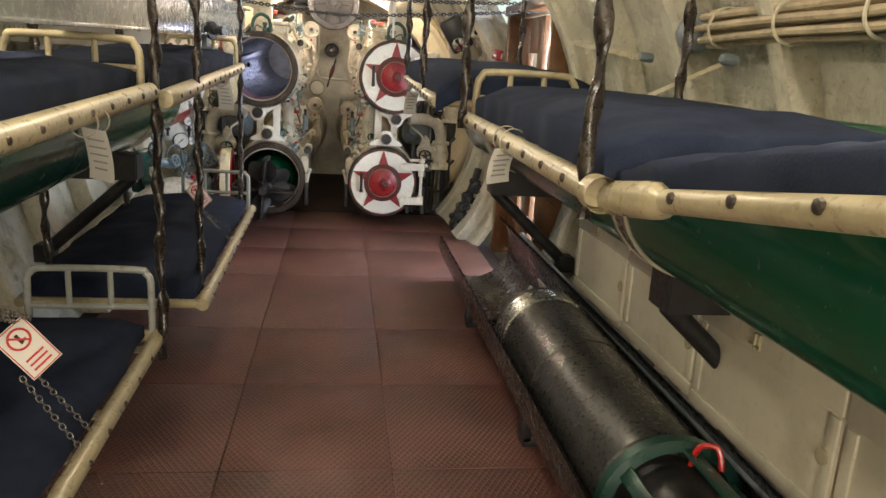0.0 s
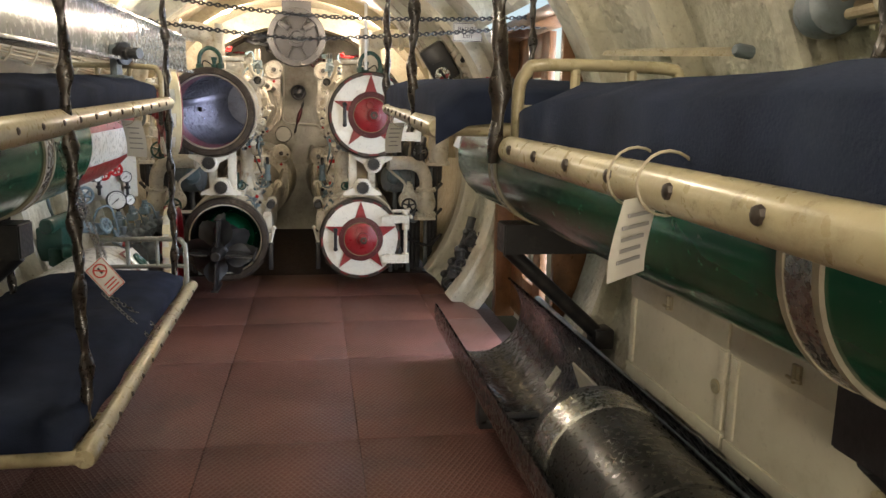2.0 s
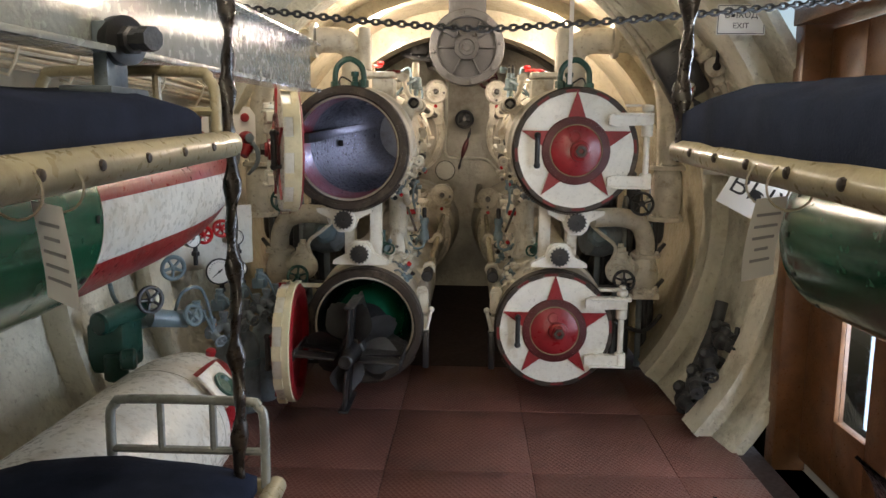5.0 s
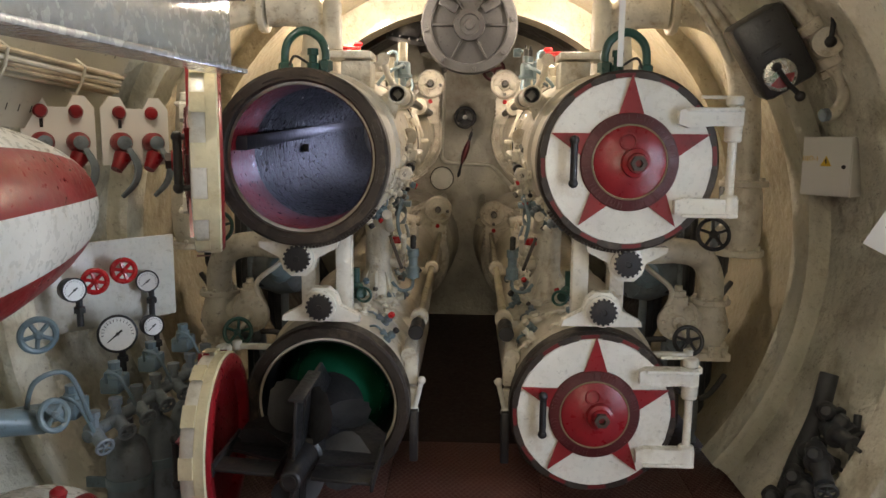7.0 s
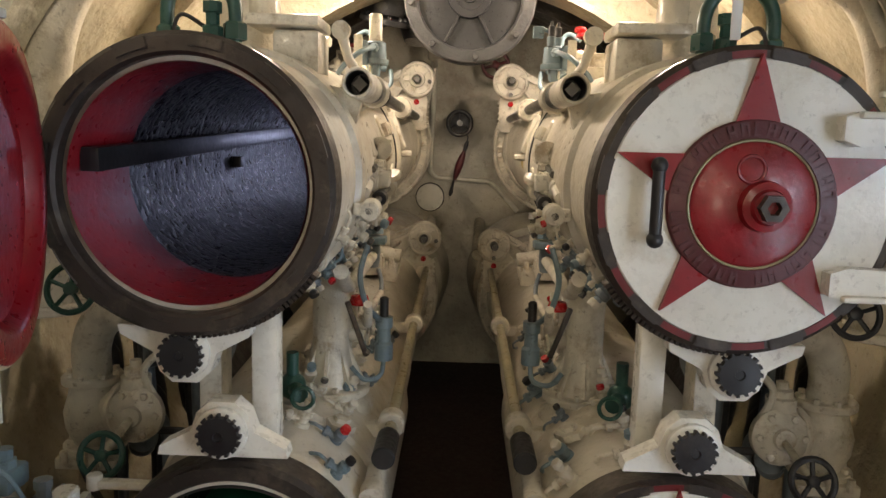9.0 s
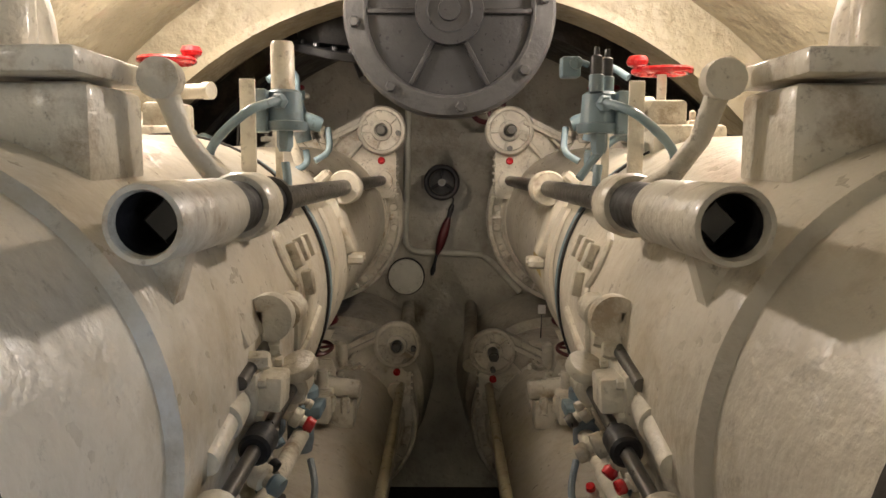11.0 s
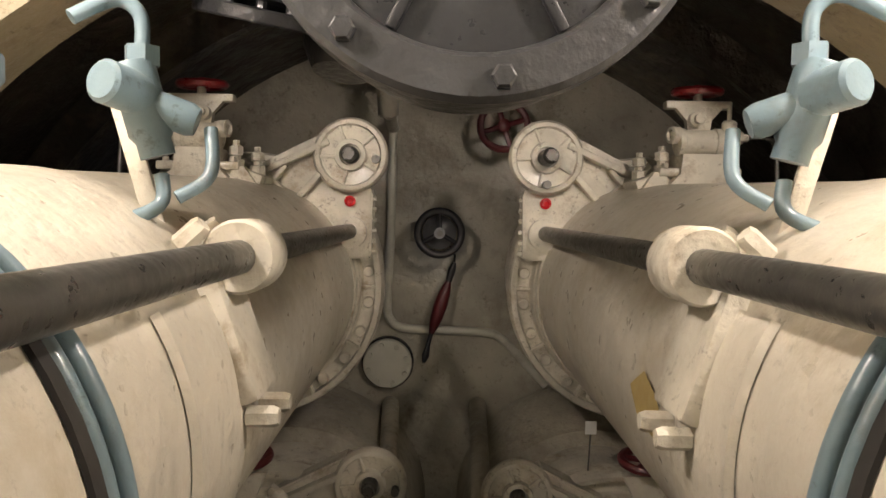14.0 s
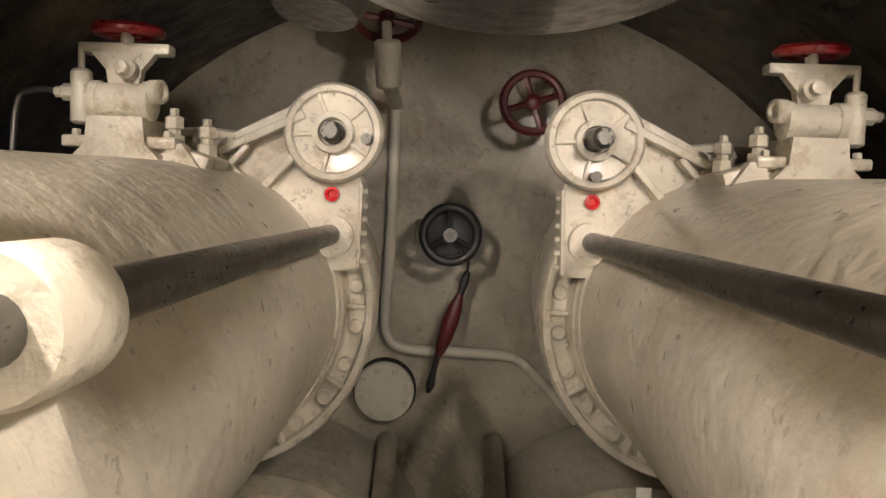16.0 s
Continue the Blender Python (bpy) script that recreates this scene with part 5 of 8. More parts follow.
    pieces("web", Geo().prism([(0.0, 0), (0.066, 0), (0.0, 0.040)], 0.009, pose(0, 0.0045, 0, 90, 0, 0)), M_CAST, cover, [aim((s * 0.98, 7.824, 0.714), (0, -1, 0.12), 2 * math.pi * k / 6 + 0.5) for k in range(6)])
    part("top_port", Geo().lathe([(0.045, 0), (0.045, 0.05), (0.034, 0.055), (0.034, 0.075), (0.018, 0.08), (0.018, 0.10)], (s * 0.99, 7.87, 0.775), (0, 0, 1), 20), M_CAST, v)
    handwheel(v, (s * 0.955, 7.56, 0.70), 0.058, (0, -1, 0.35), M_BLACK if s > 0 else M_DKGREEN, 5, 0.009)
    part("spindle", Geo().cyl((s * 0.955, 7.56, 0.70), (s * 0.98, 7.80, 0.71), 0.012, 10), M_CAST, v)
    part("stud_block", Geo().box((s * 1.13, 7.83, 0.555), (0.19, 0.05, 0.035), 0.006).cyl((s * 1.07, 7.80, 0.56), (s * 1.07, 7.80, 0.60), 0.012, 8).cyl((s * 1.13, 7.80, 0.56), (s * 1.13, 7.80, 0.61), 0.014, 8).cyl((s * 1.19, 7.80, 0.56), (s * 1.19, 7.80, 0.60), 0.012, 8), M_CAST, v)
    part("lever_bar", Geo().box((s * 0.84, 7.47, 0.665), (0.19, 0.028, 0.022), 0.004).cyl((s * 0.93, 7.47, 0.65), (s * 0.93, 7.47, 0.69), 0.020, 12, 0, 0.003).box((s * 0.955, 7.43, 0.625), (0.022, 0.10, 0.026), 0.004), M_WHITE, v)
    # dark machinery in the shadow behind
    v = thing("pump", (s * 0.93, 8.1, 0.75), "dark slate-grey pump body in the shade between tubes", "pump", "pumps")
    part("casing", Geo().lathe([(0.05, -0.12), (0.11, -0.10), (0.13, 0.0), (0.11, 0.10), (0.05, 0.12)], (s * 0.90, 8.12, 0.88), (s, 0.4, 0), 28), M_SLATE, v)
    part("cover", Geo().lathe([(0.07, 0), (0.07, 0.06), (0.045, 0.09), (0, 0.09)], (s * 0.87, 8.02, 0.90), (0, -1, 0.2), 20), M_BLUE, v)
    pipe(v, [(s * 0.80, 7.95, 1.0), (s * 0.86, 7.88, 0.94), (s * 0.95, 7.84, 0.86), (s * 0.93, 7.86, 0.76)], 0.012, M_CAST, "thin_pipe", 8)
    pipe(v, [(s * 0.76, 8.05, 1.06), (s * 0.9, 7.95, 1.02), (s * 1.08, 7.95, 1.0)], 0.016, M_BLACK, "thin_pipe", 8)
    # conical riser between lower and upper tube
    c = thing("connecting_neck", (s * 0.36, 7.95, 0.74), "cream conical pipe neck on a ribbed bolted flange", "pipe", "necks")
    flange(c, (s * 0.40, 7.95, 0.77), (0, 0, 1), 0.125, 0.026, 10, M_CAST)
    part("pad", Geo().lathe([(0.135, 0), (0.13, 0.02), (0.10, 0.05), (0.10, 0.07)], (s * 0.40, 7.95, 0.71), (0, 0, 1), 32), M_CAST, c)
    part("cone", Geo().lathe([(0.085, 0), (0.07, 0.06), (0.056, 0.14), (0.056, 0.26), (0.06, 0.36)], (s * 0.40, 7.95, 0.795), (0, 0, 1), 28), M_CAST, c)
    pieces("web", Geo().prism([(0.055, 0), (0.115, 0), (0.06, 0.12)], 0.010, pose(0, 0.005, 0, 90, 0, 0)), M_CAST, c, [pose(s * 0.40, 7.95, 0.796) @ Matrix.Rotation(2 * math.pi * k / 8, 4, "Z") for k in range(8)])
    part("plug", Geo().lathe([(0.045, 0), (0.045, 0.02), (0.025, 0.022), (0.025, 0.035)], (s * 0.33, 7.70, 0.745), (s * -0.3, 0, 1), 6), M_CAST, c)
    part("green_valve", Geo().ball((s * 0.47, 7.72, 0.86), 0.04, 0, 14).cyl((s * 0.47, 7.72, 0.86), (s * 0.43, 7.64, 0.86), 0.022, 10).cyl((s * 0.47, 7.72, 0.86), (s * 0.47, 7.72, 0.96), 0.018, 10).torus((s * 0.42, 7.62, 0.86), 0.03, 0.006), M_DKGREEN, c, "dark green cock")
    # green hoop on the tube top
    h = thing("lifting_hoop", (s * 0.60, 7.42, 1.78), "dark green bent pipe hoop on top of a tube", "pipe", "green hoops")
    pipe(h, [(s * 0.69, 7.42, 1.76), (s * 0.69, 7.42, 1.86), (s * 0.665, 7.42, 1.91), (s * 0.615, 7.42, 1.935), (s * 0.56, 7.42, 1.91), (s * 0.535, 7.42, 1.86), (s * 0.535, 7.42, 1.78)], 0.016, M_DKGREEN, "hoop", 12)
    part("nut", Geo().lathe([(0.028, 0), (0.028, 0.035), (0.022, 0.04)], (s * 0.535, 7.42, 1.785), (0, 0, 1), 6), M_DKGREEN, h)
    part("nut", Geo().lathe([(0.024, 0), (0.024, 0.03), (0.016, 0.034), (0.016, 0.06), (0.022, 0.062), (0.022, 0.085)], (s * 0.58, 7.40, 1.78), (0, 0, 1), 8), M_DKGREEN, h)
    part("nut", Geo().lathe([(0.028, 0), (0.028, 0.035), (0.022, 0.04)], (s * 0.69, 7.42, 1.775), (0, 0, 1), 6), M_DKGREEN, h)
    pipe(h, [(s * 0.60, 7.41, 1.81), (s * 0.64, 7.40, 1.835), (s * 0.66, 7.40, 1.83), (s * 0.67, 7.40, 1.80)], 0.005, M_BLACK, "thin_pipe", 8)
    # rod-end brackets beside the upper breech
    b = thing("rod_end_bracket", (s * 0.33, 7.80, 1.60), "cream cast lever bracket beside the breech ring", "bracket", "rod brackets")
    part("lever", Geo().sweep([(s * 0.36, 7.88, 1.86), (s * 0.345, 7.90, 1.80), (s * 0.32, 7.93, 1.755), (s * 0.285, 7.95, 1.72)], [0.016, 0.014, 0.015, 0.024], 12), M_CAST, b)
    part("eye", Geo().lathe([(0.012, -0.014), (0.027, -0.014), (0.027, 0.014), (0.012, 0.014)], (s * 0.362, 7.87, 1.875), (0, 1, 0), 20), M_CAST, b)
    part("bracket_web", Geo().prism([(0, 0), (s * 0.10, 0.02), (s * 0.11, -0.24), (s * 0.03, -0.10)][:: s], 0.03, Matrix.Translation((s * 0.272, 7.74, 1.69)) @ pose(0, 0, 0, 90, 0, 0)), M_CAST, b)
    part("block", Geo().box((s * 0.47, 7.84, 1.80), (0.13, 0.16, 0.12), 0.012).box((s * 0.50, 7.82, 1.88), (0.20, 0.20, 0.03), 0.006), M_CAST, b)
    part("plunger", Geo().cyl((s * 0.272, 7.72, 1.42), (s * 0.272, 7.80, 1.44), 0.018, 14).cyl((s * 0.275, 7.80, 1.44), (s * 0.28, 7.86, 1.445), 0.026, 14), M_CAST, b)
    part("plunger_rod", Geo().cyl((s * 0.262, 7.84, 1.48), (s * 0.258, 8.12, 1.52), 0.010, 12), M_STEEL, b)
    part("plunger_lug", Geo().cyl((s * 0.262, 8.10, 1.52), (s * 0.258, 8.16, 1.525), 0.028, 14, 0, 0.005).box((s * 0.285, 8.13, 1.52), (0.05, 0.05, 0.04), 0.006), M_CAST, b)
    part("lug_eye", Geo().lathe([(0.016, -0.015), (0.036, -0.015), (0.036, 0.015), (0.016, 0.015)], (s * 0.255, 7.98, 1.54), (0, 1, 0), 20).box((s * 0.285, 8.0, 1.53), (0.06, 0.07, 0.06), 0.008), M_CAST, b)
    # lower-breech latch gear beside the lower ring
    b = thing("latch_gear", (s * 0.20, 7.52, 0.45), "cream cast latch gear beside a lower breech ring", "latch", "latch gears")
    part("cylinder", Geo().lathe([(0.034, 0), (0.034, 0.05), (0.028, 0.06), (0.028, 0.16)], (s * 0.215, 7.50, 0.63), (0, 0.9, 0.1), 18), M_CAST, b)
    part("bracket_plate", Geo().box((s * 0.205, 7.52, 0.57), (0.055, 0.05, 0.13), 0.01).box((s * 0.20, 7.51, 0.44), (0.045, 0.05, 0.10), 0.01), M_CAST, b)
    part("lever", Geo().cyl((s * 0.19, 7.48, 0.40), (s * 0.16, 7.48, 0.53), 0.011, 10).ball((s * 0.19, 7.48, 0.40), 0.02).ball((s * 0.16, 7.48, 0.53), 0.018), M_WHITE, b)
    part("dark_bar", Geo().box((s * 0.19, 7.46, 0.30), (0.035, 0.05, 0.22), 0.005), M_BLACK, b)
    # red wheel valve on the tube top
    wx, wy, wz = (-0.645, 8.66, 2.008) if s < 0 else (0.483, 8.58, 1.976)
    v = thing("wheel_valve", (wx, wy, 1.72), "cream valve block with a bright red handwheel on a tube top", "valve", "wheel valves")
    part("block", Geo().box((wx + s * 0.04, wy, 1.80), (0.16, 0.18, 0.11), 0.012).box((wx, wy, 1.875), (0.09, 0.10, 0.07), 0.01), M_CAST, v)
    part("cap", Geo().lathe([(0.017, 0), (0.017, 0.08), (0.020, 0.082), (0.020, 0.10), (0.0, 0.105)], (wx - s * 0.03, wy - 0.03, wz - 0.075), (-s, -0.4, 0), 14), M_CAST, v)
    part("spindle", Geo().cyl((wx, wy, 1.88), (wx, wy, wz), 0.011, 10), M_CAST, v)
    handwheel(v, (wx, wy, wz), 0.060, (0, -0.02, 1), M_BRIGHT_RED, 4, 0.008)
    part("red_knob", Geo().lathe([(0.010, 0), (0.022, 0.006), (0.025, 0.015), (0.020, 0.026), (0, 0.03)], (wx - s * 0.048, wy + 0.03, wz + 0.010), (0, 0, 1), 16), M_BRIGHT_RED, v, "bright red knob")
    pieces("stud", Geo().lathe([(0.014, 0), (0.014, 0.018), (0.008, 0.02), (0.008, 0.04), (0, 0.045)], (0, 0, 0), (0, 0, 1), 8), M_CAST, v, [pose(wx + s * 0.09, wy + d, 1.852) for d in (-0.06, 0.0, 0.06)])
    pipe(v, [(wx - s * 0.05, wy - 0.02, 1.81), (wx - s * 0.10, wy - 0.06, 1.83), (wx - s * 0.15, wy - 0.10, 1.80), (wx - s * 0.20, wy - 0.12, 1.74)], 0.009, M_BLUE, "thin_pipe", 8)
    # blue-grey actuator with a flat bracket bar
    ax, ay, az = (-0.325, 8.375, 1.872) if s < 0 else (0.315, 8.36, 1.868)
    v = thing("actuator", (ax, ay, az - 0.2), "blue-grey valve actuator with bent pipes on a flat bar", "actuator", "blue actuators")
    part("bracket_bar", Geo().box((ax + s * 0.055, ay - 0.015, az - 0.075), (0.030, 0.010, 0.27), 0.002).box((ax + s * 0.025, ay + 0.12, az - 0.10), (0.016, 0.010, 0.20), 0.002), M_CAST, v)
    part("body", Geo().lathe([(0.043, -0.036), (0.046, -0.032), (0.046, -0.018), (0.039, -0.016), (0.036, 0.040), (0.028, 0.046)], (ax, ay + 0.06, az), (0, 0, 1), 24).box((ax + s * 0.042, ay + 0.03, az + 0.002), (0.034, 0.04, 0.085), 0.005), M_BLUE, v)
    part("pipe_nut", Geo().lathe([(0.017, 0), (0.017, -0.030), (0.012, -0.042)], (ax, ay + 0.06, az - 0.036), (0, 0, 1), 6), M_BLUE, v)
    part("side_nut", Geo().lathe([(0.016, 0), (0.016, 0.024), (0.011, 0.03)], (ax + s * 0.0, ay + 0.026, az + 0.02), (0, -1, 0), 6), M_BLUE, v)
    if s < 0:
        part("cylinder", Geo().lathe([(0.024, 0), (0.024, 0.090), (0.021, 0.097), (0.012, 0.097), (0.011, 0.091), (0, 0.091)], (ax - 0.002, ay + 0.06, az + 0.045), (0, 0, 1), 24), M_CAST, v)
    else:
        for dx in (-0.016, 0.016):
            tm = part("terminal", Geo().lathe([(0.015, 0), (0.015, 0.032), (0.012, 0.034)], (ax + dx * 0.85, ay + 0.05 + dx, az + 0.044), (0, 0, 1), 14), M_BLUE, v)
            part("black_cap", Geo().lathe([(0.012, 0), (0.012, 0.036), (0.006, 0.040), (0.0055, 0.054), (0, 0.055)], (ax + dx * 0.85, ay + 0.05 + dx, az + 0.076), (0, 0, 1), 12), M_BLACK, tm)
        part("side_unit", Geo().box((ax - 0.052, ay + 0.12, az + 0.102), (0.040, 0.04, 0.042), 0.005).cyl((ax - 0.044, ay + 0.09, az + 0.108), (ax - 0.044, ay + 0.11, az + 0.108), 0.013, 12).cyl((ax - 0.036, ay + 0.11, az + 0.114), (ax - 0.015, ay + 0.11, az + 0.106), 0.007, 8), M_BLUE, v)
    pipe(v, [(ax, ay + 0.0, az + 0.02), (ax + s * 0.05, ay - 0.06, az - 0.01), (ax + s * 0.12, ay - 0.05, az - 0.08), (ax + s * 0.11, ay + 0.0, az - 0.14)], 0.009, M_BLUE, "bent_pipe", 10)
    pipe(v, [(ax, ay + 0.06, az - 0.10), (ax - s * 0.004, ay + 0.05, az - 0.16), (ax + s * 0.03, ay + 0.03, az - 0.185), (ax + s * 0.085, ay + 0.03, az - 0.17)], 0.009, M_BLUE, "bent_pipe", 10)
    # double blue pipe wrapped round the tube
    v = thing("blue_pipe_pair", (s * 0.32, 8.56, 1.25), "pair of blue-grey pipes wrapped round a torpedo tube", "pipe", "blue pipes")
    for dy in (0.0, 0.030):
        pts = [(axis_at(s, 8.55)[0] - s * 0.331 * math.cos(radians(a)), 8.552 + dy, axis_at(s, 8.55)[1] + 0.331 * math.sin(radians(a))) for a in (62, 45, 28, 10, -8, -26, -42)]
        pipe(v, pts, 0.0095, M_BLUE, "bent_pipe", 10, 5)
    # Dark ring laid on the barrel in place of the dark gap there.
    part("collar", Geo().lathe([(0.341, 8.512), (0.345, 8.514), (0.345, 8.530), (0.341, 8.532)], (axis_at(s, 8.52)[0], 0, axis_at(s, 8.52)[1]), (0, 1, 0), 64, close=False), M_DARK, v)
    # second blue valve
    vx, vy, vz = s * 0.405, 8.97 if s < 0 else 8.90, 1.90
    v = thing("angle_valve", (vx, vy, vz - 0.2), "blue-grey angle valve tilted on a flat bar", "valve", "angle valves")
    part("bracket_bar", Geo().box((vx + s * 0.02, vy + 0.03, vz - 0.07), (0.026, 0.008, 0.22), 0.002, Matrix.Rotation(radians(s * 16), 3, "Y")), M_CAST, v)
    d = Vector((s * -0.55, -0.15, -0.72)).normalized()
    part("body", Geo().lathe([(0.026, -0.05), (0.028, -0.045), (0.028, 0.04), (0.022, 0.05), (0.022, 0.07)], (vx, vy, vz), (-s * 0.25, 0.1, -1), 20).lathe([(0.027, -0.01), (0.027, 0.045), (0.022, 0.05), (0, 0.05)], (vx + s * 0.005, vy - 0.02, vz + 0.01), (s * 0.4, -1, 0.15), 20), M_BLUE, v)
    part("arm", Geo().lathe([(0.022, 0), (0.022, 0.06), (0.018, 0.07)], (vx, vy, vz), (-s, 0.2, -0.35), 16).lathe([(0.022, 0), (0.022, 0.025)], (vx, vy, vz + 0.045), (0, 0, 1), 6), M_BLUE, v)
    pipe(v, [(vx, vy, vz + 0.07), (vx + s * 0.003, vy, vz + 0.11), (vx + s * 0.03, vy - 0.01, vz + 0.125), (vx + s * 0.07, vy - 0.04, vz + 0.095)], 0.0095, M_BLUE, "bent_pipe", 10)
    pipe(v, [(vx - s * 0.02, vy + 0.01, vz - 0.09), (vx - s * 0.02, vy, vz - 0.13), (vx + s * 0.03, vy - 0.04, vz - 0.16), (vx + s * 0.06, vy - 0.08, vz - 0.20)], 0.0095, M_BLUE, "bent_pipe", 10)
    pipe(v, [(vx - s * 0.08, vy + 0.02, vz - 0.03), (vx - s * 0.085, vy + 0.0, vz - 0.09), (vx - s * 0.05, vy - 0.02, vz - 0.12)], 0.009, M_BLUE, "bent_pipe", 10)
    # hanging blue valve under the flank
    v = thing("hanging_valve", (s * 0.36, 8.74, 1.04), "blue-grey valve hanging below a torpedo tube flank", "valve", "hanging valves")
    part("body", Geo().lathe([(0.046, 0), (0.046, 0.02), (0.034, 0.03), (0.032, 0.13), (0.044, 0.14), (0.044, 0.16)], (s * 0.365, 8.75, 1.18), (0, 0, 1), 20).box((s * 0.365, 8.73, 1.155), (0.12, 0.09, 0.03), 0.005).box((s * 0.365, 8.71, 1.24), (0.05, 0.012, 0.11), 0.003), M_BLUE, v)
    part("lower_body", Geo().lathe([(0.028, 0), (0.034, 0.03), (0.034, 0.09), (0.026, 0.10)], (s * 0.365, 8.74, 1.04), (0, 0, 1), 18), M_SLATE, v)
    pipe(v, [(s * 0.42, 8.74, 1.16), (s * 0.46, 8.68, 1.11), (s * 0.46, 8.66, 1.01), (s * 0.43, 8.64, 0.92)], 0.013, M_BLUE, "bent_pipe", 10)
    pipe(v, [(s * 0.33, 8.68, 1.04), (s * 0.31, 8.62, 0.98), (s * 0.33, 8.55, 0.91), (s * 0.36, 8.4, 0.84)], 0.009, M_SLATE, "bent_pipe", 8)
    # second, nearer hanging valve
    v = thing("hanging_valve", (s * 0.22, 8.0, 0.86), "small blue-grey valve between the upper and lower tubes", "valve", "hanging valves")
    part("body", Geo().lathe([(0.030, 0), (0.030, 0.05), (0.022, 0.06), (0.022, 0.10), (0.028, 0.105), (0.028, 0.14)], (s * 0.235, 7.98, 0.87), (0, 0, 1), 16), M_BLUE, v)
    part("cap", Geo().lathe([(0.014, 0), (0.014, 0.06), (0.008, 0.065)], (s * 0.235, 7.98, 1.01), (0, 0, 1), 10), M_BLACK, v)
    pipe(v, [(s * 0.235, 7.98, 0.88), (s * 0.24, 7.94, 0.83), (s * 0.29, 7.92, 0.82), (s * 0.33, 7.92, 0.86)], 0.008, M_BLUE, "bent_pipe", 8)
    pipe(v, [(s * 0.245, 7.97, 1.0), (s * 0.28, 7.90, 1.06), (s * 0.30, 7.88, 1.16), (s * 0.275, 7.88, 1.26)], 0.009, M_BLUE, "bent_pipe", 8)
    # cast relief on the tube flank: a raised rim with keys
    kf = thing("cast_key_pad", (s * 0.36, 8.25, 1.5), "cream raised casting with three square keys on a tube flank", "casting", "key pads")

    def onflank(a, y, lift=0.0, s=s):
        cx, cz = axis_at(s, y)
        return Matrix.Translation((cx - s * (0.341 + lift) * math.cos(radians(a)), y, cz + (0.341 + lift) * math.sin(radians(a)))) @ Matrix.Rotation(s * radians(a), 4, "Y")
    PADS = ((20, 8.26), (20.5, 8.32), (20.5, 8.385), (10, 8.30))
    keybox = Geo().box((0, 0, 0), (0.034, 0.030, 0.048), 0.006)
    pieces("key", keybox, M_CAST, kf, [onflank(a, y, 0.0) for a, y in PADS])
    rim_pts = [onflank(a, y).translation for a, y in ((28, 8.215), (26, 8.19), (20, 8.185), (15, 8.205), (12.5, 8.225), (10, 8.225), (6, 8.195), (-2, 8.185), (-9, 8.20), (-10, 8.26), (-2, 8.40))]
    part("rim", Geo().sweep(rim_pts, 0.009, 8, steps=4), M_CAST, kf)
    part("seam_plate", Geo().lathe([(0.316, 8.76), (0.325, 8.765), (0.325, 8.945), (0.316, 8.95)], (axis_at(s, 8.86)[0], 0, axis_at(s, 8.86)[1]), (0, 1, 0), 30, close=False, arc=(radians(180 - 50), radians(180 + 30)) if s > 0 else (radians(-30), radians(50))), M_TUBE, kf)
    # far clamp valve with red wheel
    v = thing("clamp_valve", (s * 0.63, 9.95, 1.76), "cream clamp valve with a dark red handwheel on a tube", "valve", "clamp valves")
    vx = s * 0.635
    part("base", Geo().prism([(-0.115, 0), (0.115, 0), (0.085, 0.075), (0.055, 0.105), (0.05, 0.155), (-0.05, 0.155), (-0.055, 0.105), (-0.085, 0.075)], 0.11, Matrix.Translation((vx, 10.0, 1.765)) @ pose(0, 0, 0, 90, 0, 0)), M_CAST, v)
    part("saddle", Geo().box((vx, 9.93, 1.875), (0.21, 0.05, 0.022), 0.005), M_CAST, v)
    part("barrel", Geo().lathe([(0.028, -0.058), (0.036, -0.054), (0.036, -0.040), (0.032, -0.038), (0.032, 0.038), (0.036, 0.040), (0.036, 0.054), (0.028, 0.058)], (vx, 9.93, 1.952), (1, 0, 0), 24), M_CAST, v)
    part("yoke", Geo().prism([(-0.028, 0), (0.028, 0), (0.032, 0.03), (0.060, 0.062), (-0.060, 0.062), (-0.032, 0.03)], 0.022, Matrix.Translation((vx, 9.95, 1.978)) @ pose(0, 0, 0, 90, 0, 0)), M_CAST, v)
    part("top_bar", Geo().box((vx, 9.945, 2.048), (0.170, 0.036, 0.020), 0.005), M_CAST, v)
    part("boss", Geo().lathe([(0.019, 0), (0.019, 0.026), (0.012, 0.030), (0.012, 0.046), (0.005, 0.048)], (vx - s * 0.012, 9.93, 2.008), (0, -1, 0), 16), M_CAST, v)
    part("side_cylinder", Geo().lathe([(0.012, -0.055), (0.019, -0.050), (0.019, 0.040), (0.014, 0.046), (0.006, 0.048), (0.006, 0.085)], (vx + s * 0.078, 9.93, 1.962), (0, 0, 1), 18), M_CAST, v)
    part("side_port", Geo().lathe([(0.016, 0), (0.016, 0.022), (0.010, 0.024), (0.010, 0.036)], (vx + s * 0.09, 9.93, 1.965), (s, 0, 0), 6), M_CAST, v)
    part("inner_port", Geo().lathe([(0.022, 0), (0.022, 0.022), (0.015, 0.024), (0.014, 0.014), (0, 0.014)], (vx - s * 0.055, 9.92, 1.968), (-s, -0.3, 0), 16), M_CAST, v)
    part("stem", Geo().cyl((vx, 9.945, 2.055), (vx, 9.945, 2.085), 0.012, 10), M_CAST, v)
    handwheel(v, (vx, 9.95, 2.083), 0.056, (0, -0.05, 1), M_RED, 5, 0.011)
    part("stud_pad", Geo().box((s * 0.535, 10.0, 1.83), (0.10, 0.14, 0.08), 0.008, Matrix.Rotation(radians(s * -18), 3, "Y")), M_CAST, v)
